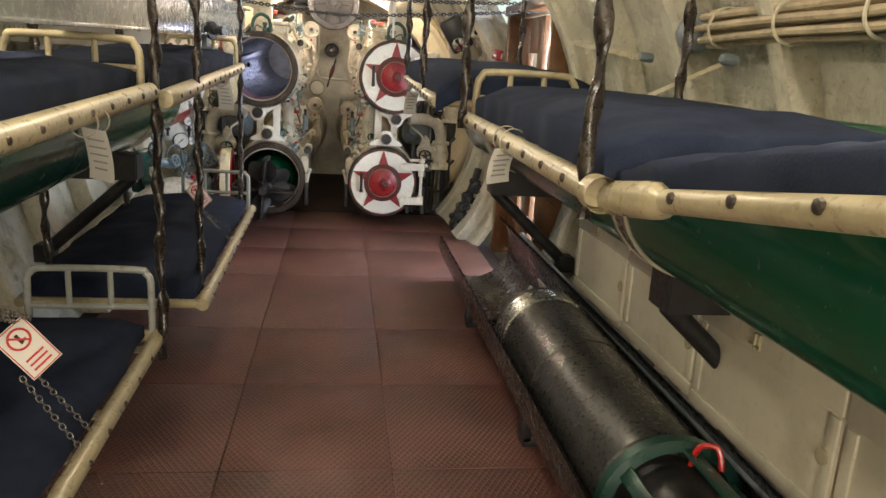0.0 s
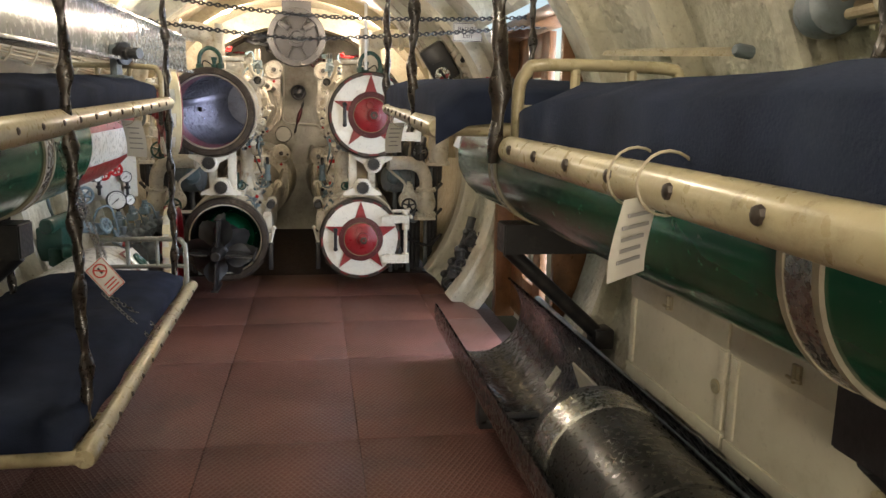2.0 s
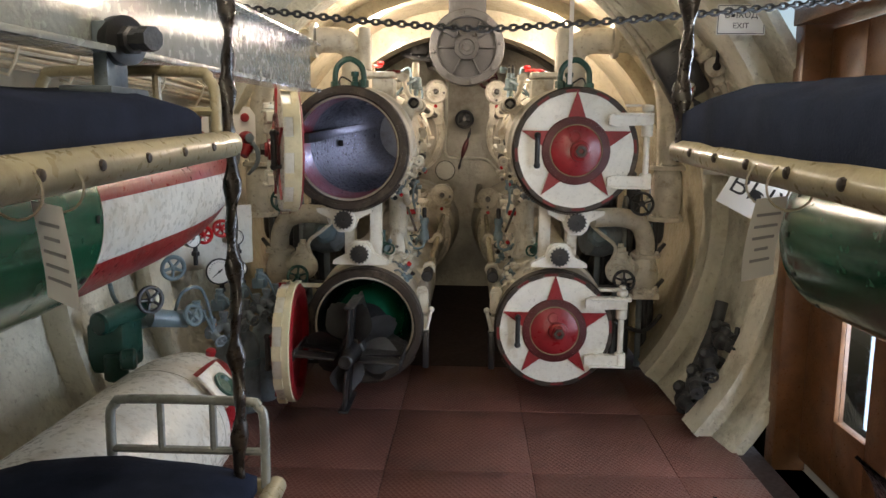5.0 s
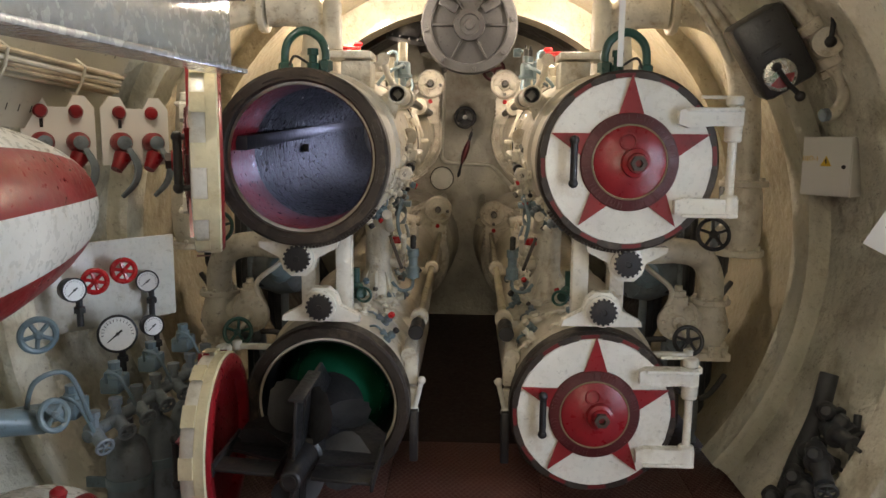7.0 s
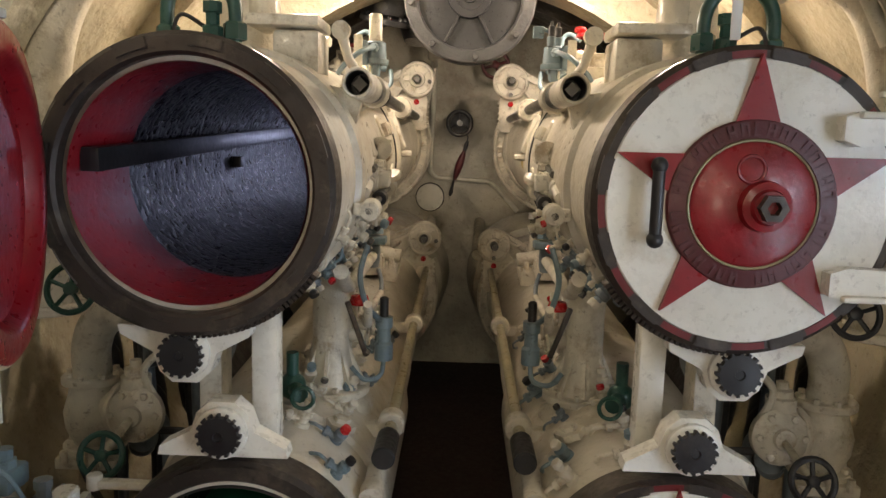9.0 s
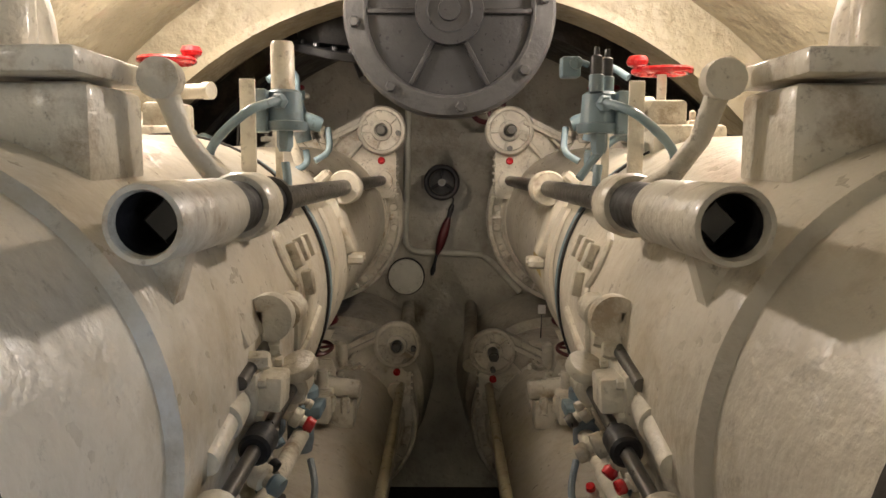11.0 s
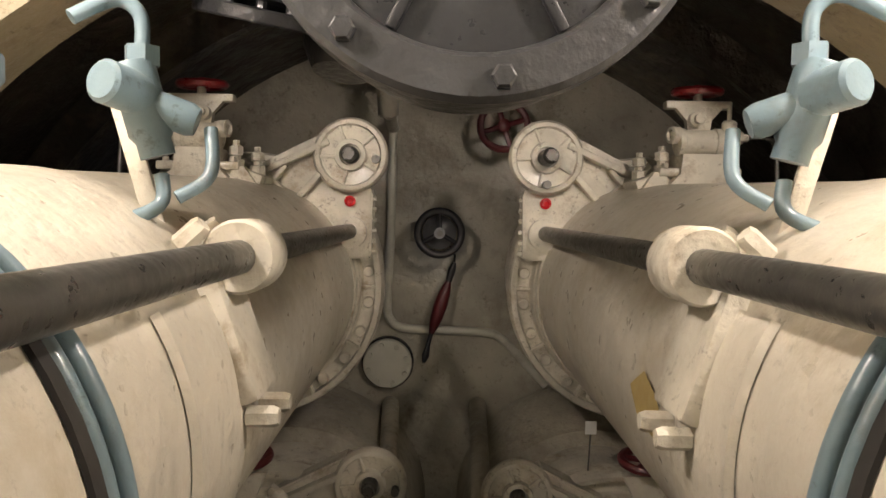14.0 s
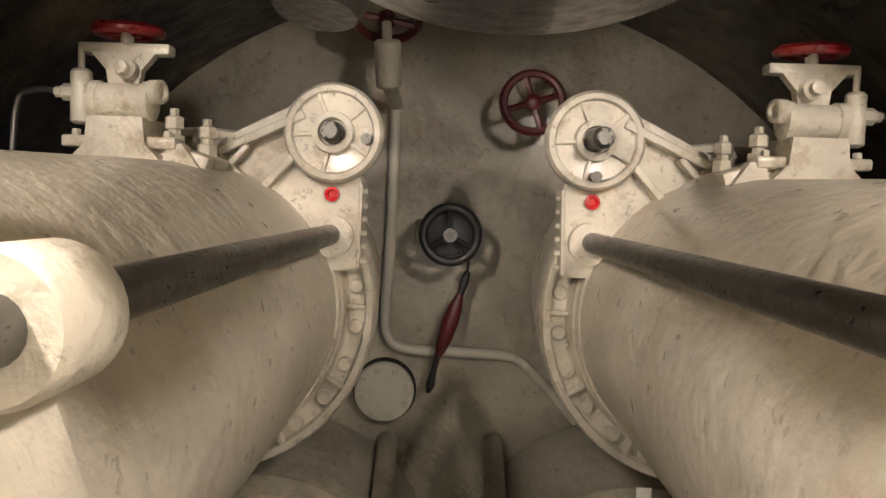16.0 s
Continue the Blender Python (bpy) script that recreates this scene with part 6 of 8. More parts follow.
    pieces("stud", Geo().lathe([(0.020, 0), (0.020, 0.024), (0.012, 0.026), (0.012, 0.036), (0.018, 0.038), (0.018, 0.058), (0.009, 0.062), (0.009, 0.074), (0, 0.076)], (0, 0, 0), (0, 0, 1), 6), M_CAST, v, [pose(s * 0.548, 9.95, 1.868), pose(s * 0.512, 10.03, 1.858)])
    part("lug_plate", Geo().prism([(-0.05, 0), (0.05, -0.03), (0.045, 0.02), (0.0, 0.085), (-0.028, 0.08)], 0.03, Matrix.Translation((s * 0.52, 9.94, 1.79)) @ pose(0, 0, 0, 90, 0, 0) @ Matrix.Diagonal((-s, 1, 1, 1))), M_CAST, v)
    pieces("bolt", bolt(0.009, 0.014), M_CAST, v, [pose(vx + d, 9.925, 1.884) for d in (-0.085, -0.045, 0.045, 0.085)])
    pipe(v, [(s * 0.75, 9.93, 1.965), (s * 0.80, 9.92, 1.965), (s * 0.83, 9.92, 1.93), (s * 0.84, 9.92, 1.74)], 0.006, M_STEEL, "thin_pipe", 8)
    # thin bar along the tube top
    part("edge_bar", Geo().cyl((s * 0.43, 9.05, 1.755), (s * 0.44, 9.30, 1.762), 0.012, 8), M_CAST, v)
    # lower tube clutter under the walkway level
    v = thing("lower_valve_group", (s * 0.42, 9.3, 0.72), "cream valve group with dark red wheel on a lower tube", "valve", "lower valves")
    part("block", Geo().box((s * 0.46, 9.45, 0.85), (0.14, 0.20, 0.10), 0.012).box((s * 0.36, 9.50, 0.80), (0.08, 0.10, 0.10), 0.01), M_CAST, v)
    part("barrel", Geo().cyl((s * 0.30, 9.50, 0.88), (s * 0.46, 9.50, 0.90), 0.035, 16, 0, 0.006).cyl((s * 0.42, 9.40, 0.92), (s * 0.42, 9.40, 0.98), 0.02, 12), M_CAST, v)
    handwheel(v, (s * 0.47, 9.55, 1.02), 0.06, (0, -0.2, 1), M_DARKRED, 5)
    part("stem", Geo().cyl((s * 0.47, 9.55, 0.88), (s * 0.47, 9.55, 1.02), 0.012, 8), M_CAST, v)
    pieces("stud", bolt(0.016, 0.05), M_CAST, v, [pose(s * (0.34 + 0.05 * k), 9.38 + 0.02 * k, 0.84) for k in range(4)])
    v.location.z += 0.09
    # red-capped small valves at mid height
    v = thing("valve_cluster", (s * 0.36, 8.15, 0.82), "cluster of small cream valves and rods between tubes", "valve", "valve clusters")
    for k in range(4):
        yy = 8.02 + 0.13 * k
        part("valve", Geo().cyl((s * 0.30, yy, 0.93), (s * 0.44, yy, 0.95), 0.022, 12, 0, 0.004).cyl((s * 0.36, yy, 0.86), (s * 0.36, yy, 1.02), 0.017, 12).torus((s * 0.29, yy, 0.93), 0.022, 0.006, (1, 0, 0), 16, 6).box((s * 0.40, yy, 1.01), (0.06, 0.03, 0.05), 0.005), M_CAST, v)
    part("red_valve", Geo().lathe([(0.03, 0), (0.034, 0.012), (0.028, 0.03), (0, 0.034)], (s * 0.33, 8.10, 1.02), (0, 0, 1), 14), M_BRIGHT_RED, v, "red valve cap")
    part("lever", Geo().box((s * 0.30, 7.80, 1.02), (0.014, 0.02, 0.16), 0.003, Matrix.Rotation(radians(s * 20), 3, "Y")), M_RING, v)
    pipe(v, [(s * 0.26, 7.75, 1.10), (s * 0.27, 7.85, 1.02), (s * 0.30, 8.05, 0.99), (s * 0.30, 8.5, 0.98)], 0.013, M_CAST, "rod", 10)
    pipe(v, [(s * 0.33, 7.7, 1.20), (s * 0.34, 7.9, 1.12), (s * 0.36, 8.3, 1.09), (s * 0.36, 8.9, 1.09)], 0.022, M_CAST, "rod", 12)

# forward bulkhead: wheel valve, round cover, plate, red tool
v = thing("bulkhead_valve", (-0.028, 10.55, 1.60), "dark handwheel valve on a flanged seat on the bulkhead", "valve")
part("seat", Geo().box((-0.028, 10.86, 1.69), (0.20, 0.06, 0.075), 0.008).cyl((-0.028, 10.88, 1.69), (-0.02, 10.76, 1.69), 0.035, 16), M_BULK, v)
part("rim", Geo().torus((-0.02, 10.68, 1.69), 0.078, 0.014, (0, 1, 0), 32, 10), M_BLACK, v)
part("disc", Geo().lathe([(0.02, -0.03), (0.02, 0.03), (0.06, 0.045), (0.062, 0.05), (0.0, 0.06)], (-0.02, 10.68, 1.69), (0, 1, 0), 24), M_ALU, v)
for k in range(3):
    a = radians(90 + 120 * k)
    part("spoke", Geo().cyl((-0.02, 10.67, 1.69), (-0.02 + 0.08 * math.cos(a), 10.68, 1.69 + 0.08 * math.sin(a)), 0.008, 8), M_BLACK, v)
part("spindle", Geo().cyl((-0.02, 10.64, 1.69), (-0.02, 10.80, 1.69), 0.012, 10), M_STEEL, v)
c = thing("inspection_cover", (-0.235, 10.85, 1.06), "round bolted inspection cover on the bulkhead", "cover")
# Dark ring stands in for the shadow round the disc.
part("shade_ring", Geo().lathe([(0.100, 0), (0.100, 0.03), (0.09, 0.032)], (-0.212, 10.90, 1.182), (0, -1, 0), 48), M_DARK, c)
part("disc", Geo().lathe([(0.094, 0), (0.094, 0.05), (0.090, 0.056), (0, 0.058)], (-0.212, 10.90, 1.182), (0, -1, 0), 48), M_COVER, c)
pieces("bolt", bolt(0.010, 0.012), M_COVER, c, ring_poses((-0.212, 10.844, 1.182), 0.075, 8, (0, -1, 0), 0.3))
w = thing("bulkhead_stop_valve", (0.19, 10.70, 1.96), "dark red five-spoke handwheel on a bulkhead valve", "valve", "bulkhead wheels")
handwheel(w, (0.205, 10.70, 2.075), 0.085, (0, -1, 0.1), M_DARKRED, 4, 0.013)
part("stem", Geo().cyl((0.205, 10.70, 2.075), (0.23, 10.90, 2.16), 0.016, 10).lathe([(0.06, 0), (0.055, 0.03), (0.03, 0.05)], (0.23, 10.90, 2.16), (0, -1, 0), 24), M_BULK, w)
w = thing("bulkhead_stop_valve", (-0.22, 10.70, 2.15), "dark red handwheel on a bulkhead pipe", "valve", "bulkhead wheels")
handwheel(w, (-0.212, 10.60, 2.272), 0.088, (0, 0.45, 1), M_DARKRED, 4, 0.013)
part("stem", Geo().cyl((-0.212, 10.60, 2.27), (-0.205, 10.56, 2.20), 0.014, 10).cyl((-0.205, 10.56, 2.21), (-0.20, 10.60, 2.09), 0.036, 14, 0, 0.006).cyl((-0.20, 10.60, 2.10), (-0.20, 10.90, 2.08), 0.022, 12), M_BULK, w)
h = thing("hand_tool", (-0.06, 10.80, 1.15), "dark red turned tool hanging by a cord on the bulkhead", "tool")
part("grip", Geo().sweep([(0.017, 10.80, 1.507), (0.003, 10.80, 1.462), (-0.011, 10.80, 1.419), (-0.028, 10.80, 1.365), (-0.045, 10.80, 1.31)], [0.010, 0.022, 0.026, 0.023, 0.010], 14, steps=2), M_DARKRED, h)
part("point", Geo().sweep([(-0.045, 10.80, 1.312), (-0.058, 10.80, 1.262), (-0.066, 10.80, 1.225), (-0.073, 10.80, 1.198)], [0.008, 0.009, 0.015, 0.006], 10, steps=2), M_BLACK, h)
part("ferrule", Geo().sweep([(0.017, 10.80, 1.505), (0.028, 10.80, 1.545), (0.037, 10.80, 1.576)], [0.011, 0.015, 0.008], 10, steps=2), M_BLACK, h)
part("cord", Geo().sweep([(0.037, 10.80, 1.575), (0.040, 10.84, 1.60), (0.02, 10.86, 1.64)], 0.004, 6), M_BLACK, h)
for sx in (-0.16, 0.11):
    g = Geo().cyl((sx, 10.10, 0.90), (sx * 1.25, 10.88, 1.02), 0.032, 14)
    solid("stub_pipe", g, M_BULK, "short painted pipe stub leading into the bulkhead", "pipe", "stub pipes")
ff = thing("crown_fitting", (-0.36, 9.25, 2.2), "grey bolted flanged fitting under the hull crown", "fitting")
flange(ff, (-0.42, 9.62, 2.16), (0.2, -0.2, 1), 0.13, 0.03, 10, M_MOTORRIM)
part("body", Geo().lathe([(0.09, 0), (0.11, 0.03), (0.11, 0.09), (0.08, 0.12), (0.03, 0.12), (0.03, 0.22)], (-0.42, 9.62, 2.19), (0.05, 0, 1), 24), M_MOTORRIM, ff)
part("cup", Geo().lathe([(0.0, 0), (0.07, 0), (0.10, 0.06), (0.10, 0.10)], (-0.26, 9.80, 2.09), (0.1, 0.2, 1), 24), M_MOTORRIM, ff)

# added dark pipework that deepens the shade between the tubes and the hull
for s in (-1, 1):
    dp = thing("gap_filler_pipes", (s * 1.15, 8.25, 0.0), "bank of dark pipes and valve bodies added to fill the shaded gap", "pipes", "pipe banks")
    for k in range(9):
        px, py = s * (0.86 + 0.055 * k), 8.18 + 0.10 * (k % 3)
        top = 1.18 - 0.05 * (k % 4)
        pipe(dp, [(px, py, 0.0), (px, py, 0.35 + 0.05 * k), (px + s * 0.03, py - 0.05, 0.55 + 0.04 * k), (px + s * 0.03, py - 0.05, top), (px + s * 0.06, py + 0.05, top + 0.10)], 0.020 + 0.007 * (k % 3), M_IRON if k % 3 else M_SLATE, "pipe", 10, 4)
    for k in range(6):
        c = Vector((s * (0.90 + 0.075 * (k % 4)), 8.04 + 0.05 * (k % 2), 0.22 + 0.16 * k))
        vb = part("valve_body", Geo().lathe([(0.030, -0.05), (0.045, -0.045), (0.045, -0.03), (0.032, -0.02), (0.034, 0.03), (0.048, 0.035), (0.048, 0.05), (0.02, 0.06), (0.016, 0.09)], c, (-s * 0.4, -0.8, 0.3 * (k % 3)), 16), M_IRON if k % 2 else M_SLATE, dp)
        if k % 2:
            handwheel(vb, c + Vector((-s * 0.045, -0.09, 0.03)), 0.042, (-s * 0.4, -0.8, 0.3), M_BLACK, 5, 0.007)
    for k in range(4):
        z = 0.30 + 0.24 * k
        pipe(dp, [(s * 0.80, 8.10, z), (s * 1.0, 8.06, z + 0.03), (s * 1.2, 8.10, z - 0.04), (s * 1.34, 8.2, z + 0.05)], 0.014, M_IRON, "thin_pipe", 8, 4)

# small cocks, unions and lubricator lines along the inner flanks of the tubes
spots = random.Random(7)


def cock(c, out, tone, cap, size):
    """A small cock: a union nut, a round body, a capped stem and a side branch."""
    c, out = Vector(c), Vector(out).normalized()
    side = out.cross(Vector((0, 1, 0.2))).normalized()
    ck = thing("cock", c, "small painted cock with a union nut on a tube", "cock", "tube cocks")
    r = size
    body = part("body", Geo().lathe([(r * 1.3, -0.012), (r * 1.3, r * 0.8), (r * 0.9, r * 0.9), (r * 0.9, r * 1.8), (r * 1.25, r * 2.0), (r * 1.25, r * 3.0), (r * 0.7, r * 3.2), (r * 0.7, r * 3.8)], c, out, 14), tone, ck)
    part("branch", Geo().lathe([(r * 0.7, 0), (r * 0.7, r * 2.0), (r * 1.0, r * 2.1), (r * 1.0, r * 3.0), (r * 0.5, r * 3.1)], c + out * r * 1.3, side, 8), tone, body)
    part("cap", Geo().lathe([(r * 0.8, 0), (r * 1.0, r * 0.3), (r * 0.9, r * 1.2), (0, r * 1.3)], c + out * r * 3.7, out, 12), cap, body)
    e = c + out * r * 1.3 + side * r * 3.0
    pipe(ck, [e, e + side * 0.03, e + side * 0.045 - out * 0.03 + Vector((0, 0.03, 0)), e + side * 0.03 - out * 0.05 + Vector((0, 0.09, -0.01))], r * 0.36, tone, "thin_pipe", 7, 4)


TONES = [M_CAST, M_CAST, M_CAST, M_BLUE, M_CAST, M_SLATE]
CAPS = [M_CAST, M_BLACK, M_CAST, M_BRIGHT_RED, M_STEEL, M_CAST, M_BLUE]
n = 0
for s in (-1, 1):
    for upper, a0, a1, ys in ((True, -18, -62, (7.58, 7.70, 7.83, 7.95, 8.10, 8.24, 8.40)), (False, 82, 42, (7.52, 7.64, 7.78, 7.92, 8.08, 8.22, 8.36, 8.50, 8.66, 8.82))):
        for y in ys:
            for k in range(2):
                a = radians(a0 + (a1 - a0) * (k + spots.uniform(0.1, 0.9)) / 2)
                yy = y + spots.uniform(-0.04, 0.04)
                cx, cz = axis_at(s, yy, upper)
                R = 0.338 if yy > 7.72 else 0.320
                out = Vector((-s * math.cos(a), 0, math.sin(a)))
                cock(Vector((cx, yy, cz)) + out * R, out + Vector((0, spots.uniform(-0.5, 0.1), 0)), TONES[n % 6], CAPS[n % 7], spots.uniform(0.010, 0.017))
                n += 1

# eye lugs, pad brackets and striker rods on the inner flanks of the upper tubes
for s in (-1, 1):
    def on_flank(deg, y, lift=0.0, s=s):
        cx, cz = axis_at(s, y)
        return Vector((cx - s * (0.34 + lift) * math.cos(radians(deg)), y, cz + (0.34 + lift) * math.sin(radians(deg))))
    el = thing("eye_lug", on_flank(-4, 7.95), "cream pad bracket with a bored eye lug on a tube flank", "lug", "eye lugs")
    face = Matrix.Rotation(radians(-s * 4), 3, "Y")
    part("pad", Geo().box(on_flank(-4, 7.93, 0.004), (0.020, 0.13, 0.075), 0.005, face), M_CAST, el)
    part("block", Geo().box(on_flank(-3, 7.91, 0.026), (0.040, 0.060, 0.050), 0.006, face), M_CAST, el)
    c = on_flank(-3, 8.02, 0.040)
    part("eye", Geo().lathe([(0.012, -0.010), (0.028, -0.010), (0.030, -0.007), (0.030, 0.007), (0.028, 0.010), (0.012, 0.010)], c, (s * 0.3, -0.5, 1), 24), M_CAST, el)
    pieces("bolt", bolt(0.009, 0.012), M_CAST, el, [aim(on_flank(-4 + d, 7.93 + e, 0.013), (-s, 0, 0)) for d in (-4, 4) for e in (-0.05, 0.05)])
    sr = thing("striker_rod", on_flank(-12, 7.85), "dark steel striker rod in a cream guide on a tube flank", "rod", "striker rods")
    a, b = on_flank(-13, 7.62, 0.030), on_flank(-9, 8.08, 0.030)
    part("rod", Geo().cyl(a, b, 0.010, 14), M_STEEL, sr)
    d = (b - a).normalized()
    part("black_collar", Geo().cyl(a + d * 0.20, a + d * 0.25, 0.022, 18, 0, 0.004), M_BLACK, sr)
    part("guide", Geo().cyl(b - d * 0.05, b + d * 0.01, 0.026, 18, 0, 0.005), M_CAST, sr)
    part("guide", Geo().cyl(a, a + d * 0.06, 0.028, 18, 0, 0.005), M_CAST, sr)
    part("foot", Geo().box(b - d * 0.02 - Vector((-s, 0, 0)) * 0.02, (0.045, 0.05, 0.035), 0.006, face), M_CAST, sr)
    part("foot", Geo().box(a + d * 0.03 - Vector((-s, 0, 0)) * 0.02, (0.045, 0.05, 0.035), 0.006, face), M_CAST, sr)

# bare ochre patch where the paint has flaked from the tube
g = Geo()
edge = [(180.5, 9.15), (177, 9.115), (174, 9.085), (175.8, 9.055), (177, 9.03), (181, 9.0), (187.4, 8.98), (190.2, 9.01), (189, 9.055), (188.5, 9.095), (187, 9.12), (183.5, 9.135)]


def on_tube(a, y, r):
    cx, cz = axis_at(1, y)
    return cx + r * math.cos(radians(a)), y, cz + r * math.sin(radians(a))


ring = [g.bm.verts.new(on_tube(a, y, 0.3180)) for a, y in edge]
mid = g.bm.verts.new(on_tube(182, 9.06, 0.3188))
for k in range(len(ring)):
    g.bm.faces.new((ring[k], ring[(k + 1) % len(ring)], mid))
bmesh.ops.recalc_face_normals(g.bm, faces=g.bm.faces[:])
solid("bare_patch", g, M_PINKISH, "ochre bare patch with flaked edges on a torpedo tube", "patch")
# tags and small fittings on the lower flanges
tg = thing("paper_tag", (0.433, 10.19, 1.10), "small white paper tag on a lower tube flange", "tag")
part("tag_sheet", Geo().box((0.433, 10.19, 1.135), (0.034, 0.003, 0.040), 0.001), M_PAPER, tg)
part("tag_wire", Geo().cyl((0.433, 10.192, 1.12), (0.433, 10.22, 0.98), 0.0025, 6), M_STEEL, tg)
for s in (-1, 1):
    lv = thing("lower_clamp", (s * 0.50, 9.85, 0.78), "cream clamp valve with a dark red wheel on a lower tube", "valve", "lower clamps")
    part("base", Geo().prism([(-0.10, 0), (0.10, 0), (0.07, 0.08), (0.05, 0.13), (-0.05, 0.13), (-0.07, 0.08)], 0.11, Matrix.Translation((s * 0.50, 9.90, 0.765)) @ pose(0, 0, 0, 90, 0, 0)), M_CAST, lv)
    part("barrel", Geo().cyl((s * 0.44, 9.83, 0.915), (s * 0.56, 9.83, 0.915), 0.034, 20, 0, 0.006), M_CAST, lv)
    part("yoke", Geo().prism([(-0.028, 0), (0.028, 0), (0.06, 0.07), (-0.06, 0.07)], 0.03, Matrix.Translation((s * 0.50, 9.85, 0.94)) @ pose(0, 0, 0, 90, 0, 0)), M_CAST, lv)
    handwheel(lv, (s * 0.50, 9.84, 1.045), 0.062, (0, -0.15, 1), M_DARKRED, 5, 0.011)
    part("side_cylinder", Geo().lathe([(0.014, -0.06), (0.020, -0.05), (0.020, 0.04), (0.012, 0.05)], (s * 0.41, 9.83, 0.91), (0, 0, 1), 16), M_CAST, lv)
    pieces("stud", Geo().lathe([(0.018, 0), (0.018, 0.022), (0.011, 0.024), (0.011, 0.045), (0.016, 0.047), (0.016, 0.062), (0, 0.066)], (0, 0, 0), (0, 0, 1), 6), M_CAST, lv, [pose(s * (0.35 + 0.045 * k), 9.62 + 0.03 * (k % 2), 0.83 - 0.012 * abs(k - 1.5)) for k in range(4)])
    part("stud_pad", Geo().box((s * 0.415, 9.635, 0.795), (0.20, 0.11, 0.07), 0.008, Matrix.Rotation(radians(s * -14), 3, "Y")), M_CAST, lv)
    pipe(lv, [(s * 0.41, 9.83, 0.86), (s * 0.37, 9.78, 0.86), (s * 0.33, 9.70, 0.90), (s * 0.31, 9.55, 0.93)], 0.008, M_CAST, "thin_pipe", 8)
    lv.location.z += 0.11

# ---- left side: beam, cables, panels ----
g = Geo()
B0, B1 = -1.4, 6.68
bz = lambda y: 1.652 + 0.020 * (y - 3.6)
tilt = Matrix.Rotation(math.atan(0.020), 3, "X")
mid = (B0 + B1) / 2
ln = B1 - B0
bm_ = thing("crane_beam", (-0.70, mid, bz(mid)), "glossy grey-painted steel I-beam along the ceiling", "beam", kind="structure")
part("web", Geo().box((-0.675, mid, bz(mid) + 0.107), (0.014, ln, 0.19), 0.002, tilt), M_BEAM, bm_)
part("bottom_flange", Geo().box((-0.675, mid, bz(mid) + 0.006), (0.11, ln, 0.014), 0.003, tilt), M_BEAM, bm_)
part("top_flange", Geo().box((-0.675, mid, bz(mid) + 0.208), (0.11, ln, 0.014), 0.003, tilt), M_BEAM, bm_)
for y in (0.8, 4.2):
    part("hanger", Geo().box((-0.675, y, bz(y) + 0.42), (0.08, 0.012, 0.42), 0.002), M_BEAM, bm_)
tr_ = thing("beam_trolley", (-0.66, 4.75, 1.60), "dark steel roller clamp on the ceiling beam", "clamp")
part("bracket_plate", Geo().box((-0.652, 4.75, 1.66), (0.03, 0.09, 0.15), 0.006).box((-0.64, 4.70, 1.60), (0.10, 0.16, 0.014), 0.004).box((-0.62, 4.78, 1.57), (0.03, 0.05, 0.07), 0.004), M_SLATE, tr_)
part("roller", Geo().lathe([(0.02, 0), (0.046, 0.002), (0.048, 0.01), (0.048, 0.034), (0.03, 0.038)], (-0.640, 4.75, 1.70), (1, -0.5, 0), 24), M_BLACK, tr_)
part("pin", Geo().lathe([(0.028, 0), (0.028, 0.022), (0.022, 0.026), (0.02, 0.05), (0.026, 0.052), (0.024, 0.075)], (-0.61, 4.735, 1.70), (1, -0.5, 0), 8), M_MOTORRIM, tr_)


def hullpt(y, deg, inset):
    r = hull_r(y) - inset
    return Vector((r * math.cos(radians(deg)), y, HZ + r * math.sin(radians(deg))))


ct = thing("cable_tray", (-1.4, 4.5, 1.7), "cream perforated cable tray with slots along the hull", "cable tray")
g = Geo()
rows = [[g.bm.verts.new(hullpt(y, d, 0.15)) for d in (141, 146, 151, 156, 161)] for y in np.linspace(1.0, 7.35, 40)]
for A, B in zip(rows, rows[1:]):
    for k in range(4):
        g.bm.faces.new((A[k], A[k + 1], B[k + 1], B[k]))
bmesh.ops.solidify(g.bm, geom=list(g.bm.faces), thickness=0.004)
part("tray", g, M_CAB, ct)
g = Geo()
for i, y in enumerate(np.arange(1.1, 7.3, 0.055)):
    for k, d in enumerate((142.5, 145.5, 149, 158.5)):
        p = hullpt(y + (0.02 if k % 2 else 0), d, 0.153)
        n = Vector((math.cos(radians(d)), 0, math.sin(radians(d))))
        up = Vector((-n.z, 0, n.x)) * 0.012
        w = Vector((0, 0.003, 0))
        g.bm.faces.new([g.bm.verts.new(p + a) for a in (up + w, up - w, -up - w, -up + w)])
slots = part("slots", g, M_DARK, ct, "dark punched slots")
slots["kind"] = "stuff"
cb = thing("cable_bundle", (-1.33, 4.0, 1.7), "bundle of painted cables tied along the cable tray", "cables", "cable bundles")
for k in range(9):
    d, ins = 151.6 + (k % 5) * 0.72, 0.172 + 0.017 * (k // 5)
    pts = [hullpt(y, d + 0.15 * math.sin(y * 3 + k * 2), ins + 0.003 * math.sin(y * 5 + k)) for y in np.arange(1.0, 7.35, 0.3)]
    part("cable", Geo().sweep(pts, 0.0085, 7), M_CABLE if k % 3 else M_CAB, cb)
for y in np.arange(1.3, 7.2, 0.36):
    part("tie", Geo().sweep([hullpt(y, 151.0, 0.158), hullpt(y, 151.2, 0.198), hullpt(y + 0.01, 153.2, 0.203), hullpt(y + 0.015, 155.2, 0.196), hullpt(y + 0.015, 155.4, 0.158)], 0.006, 6), M_CAB, cb)

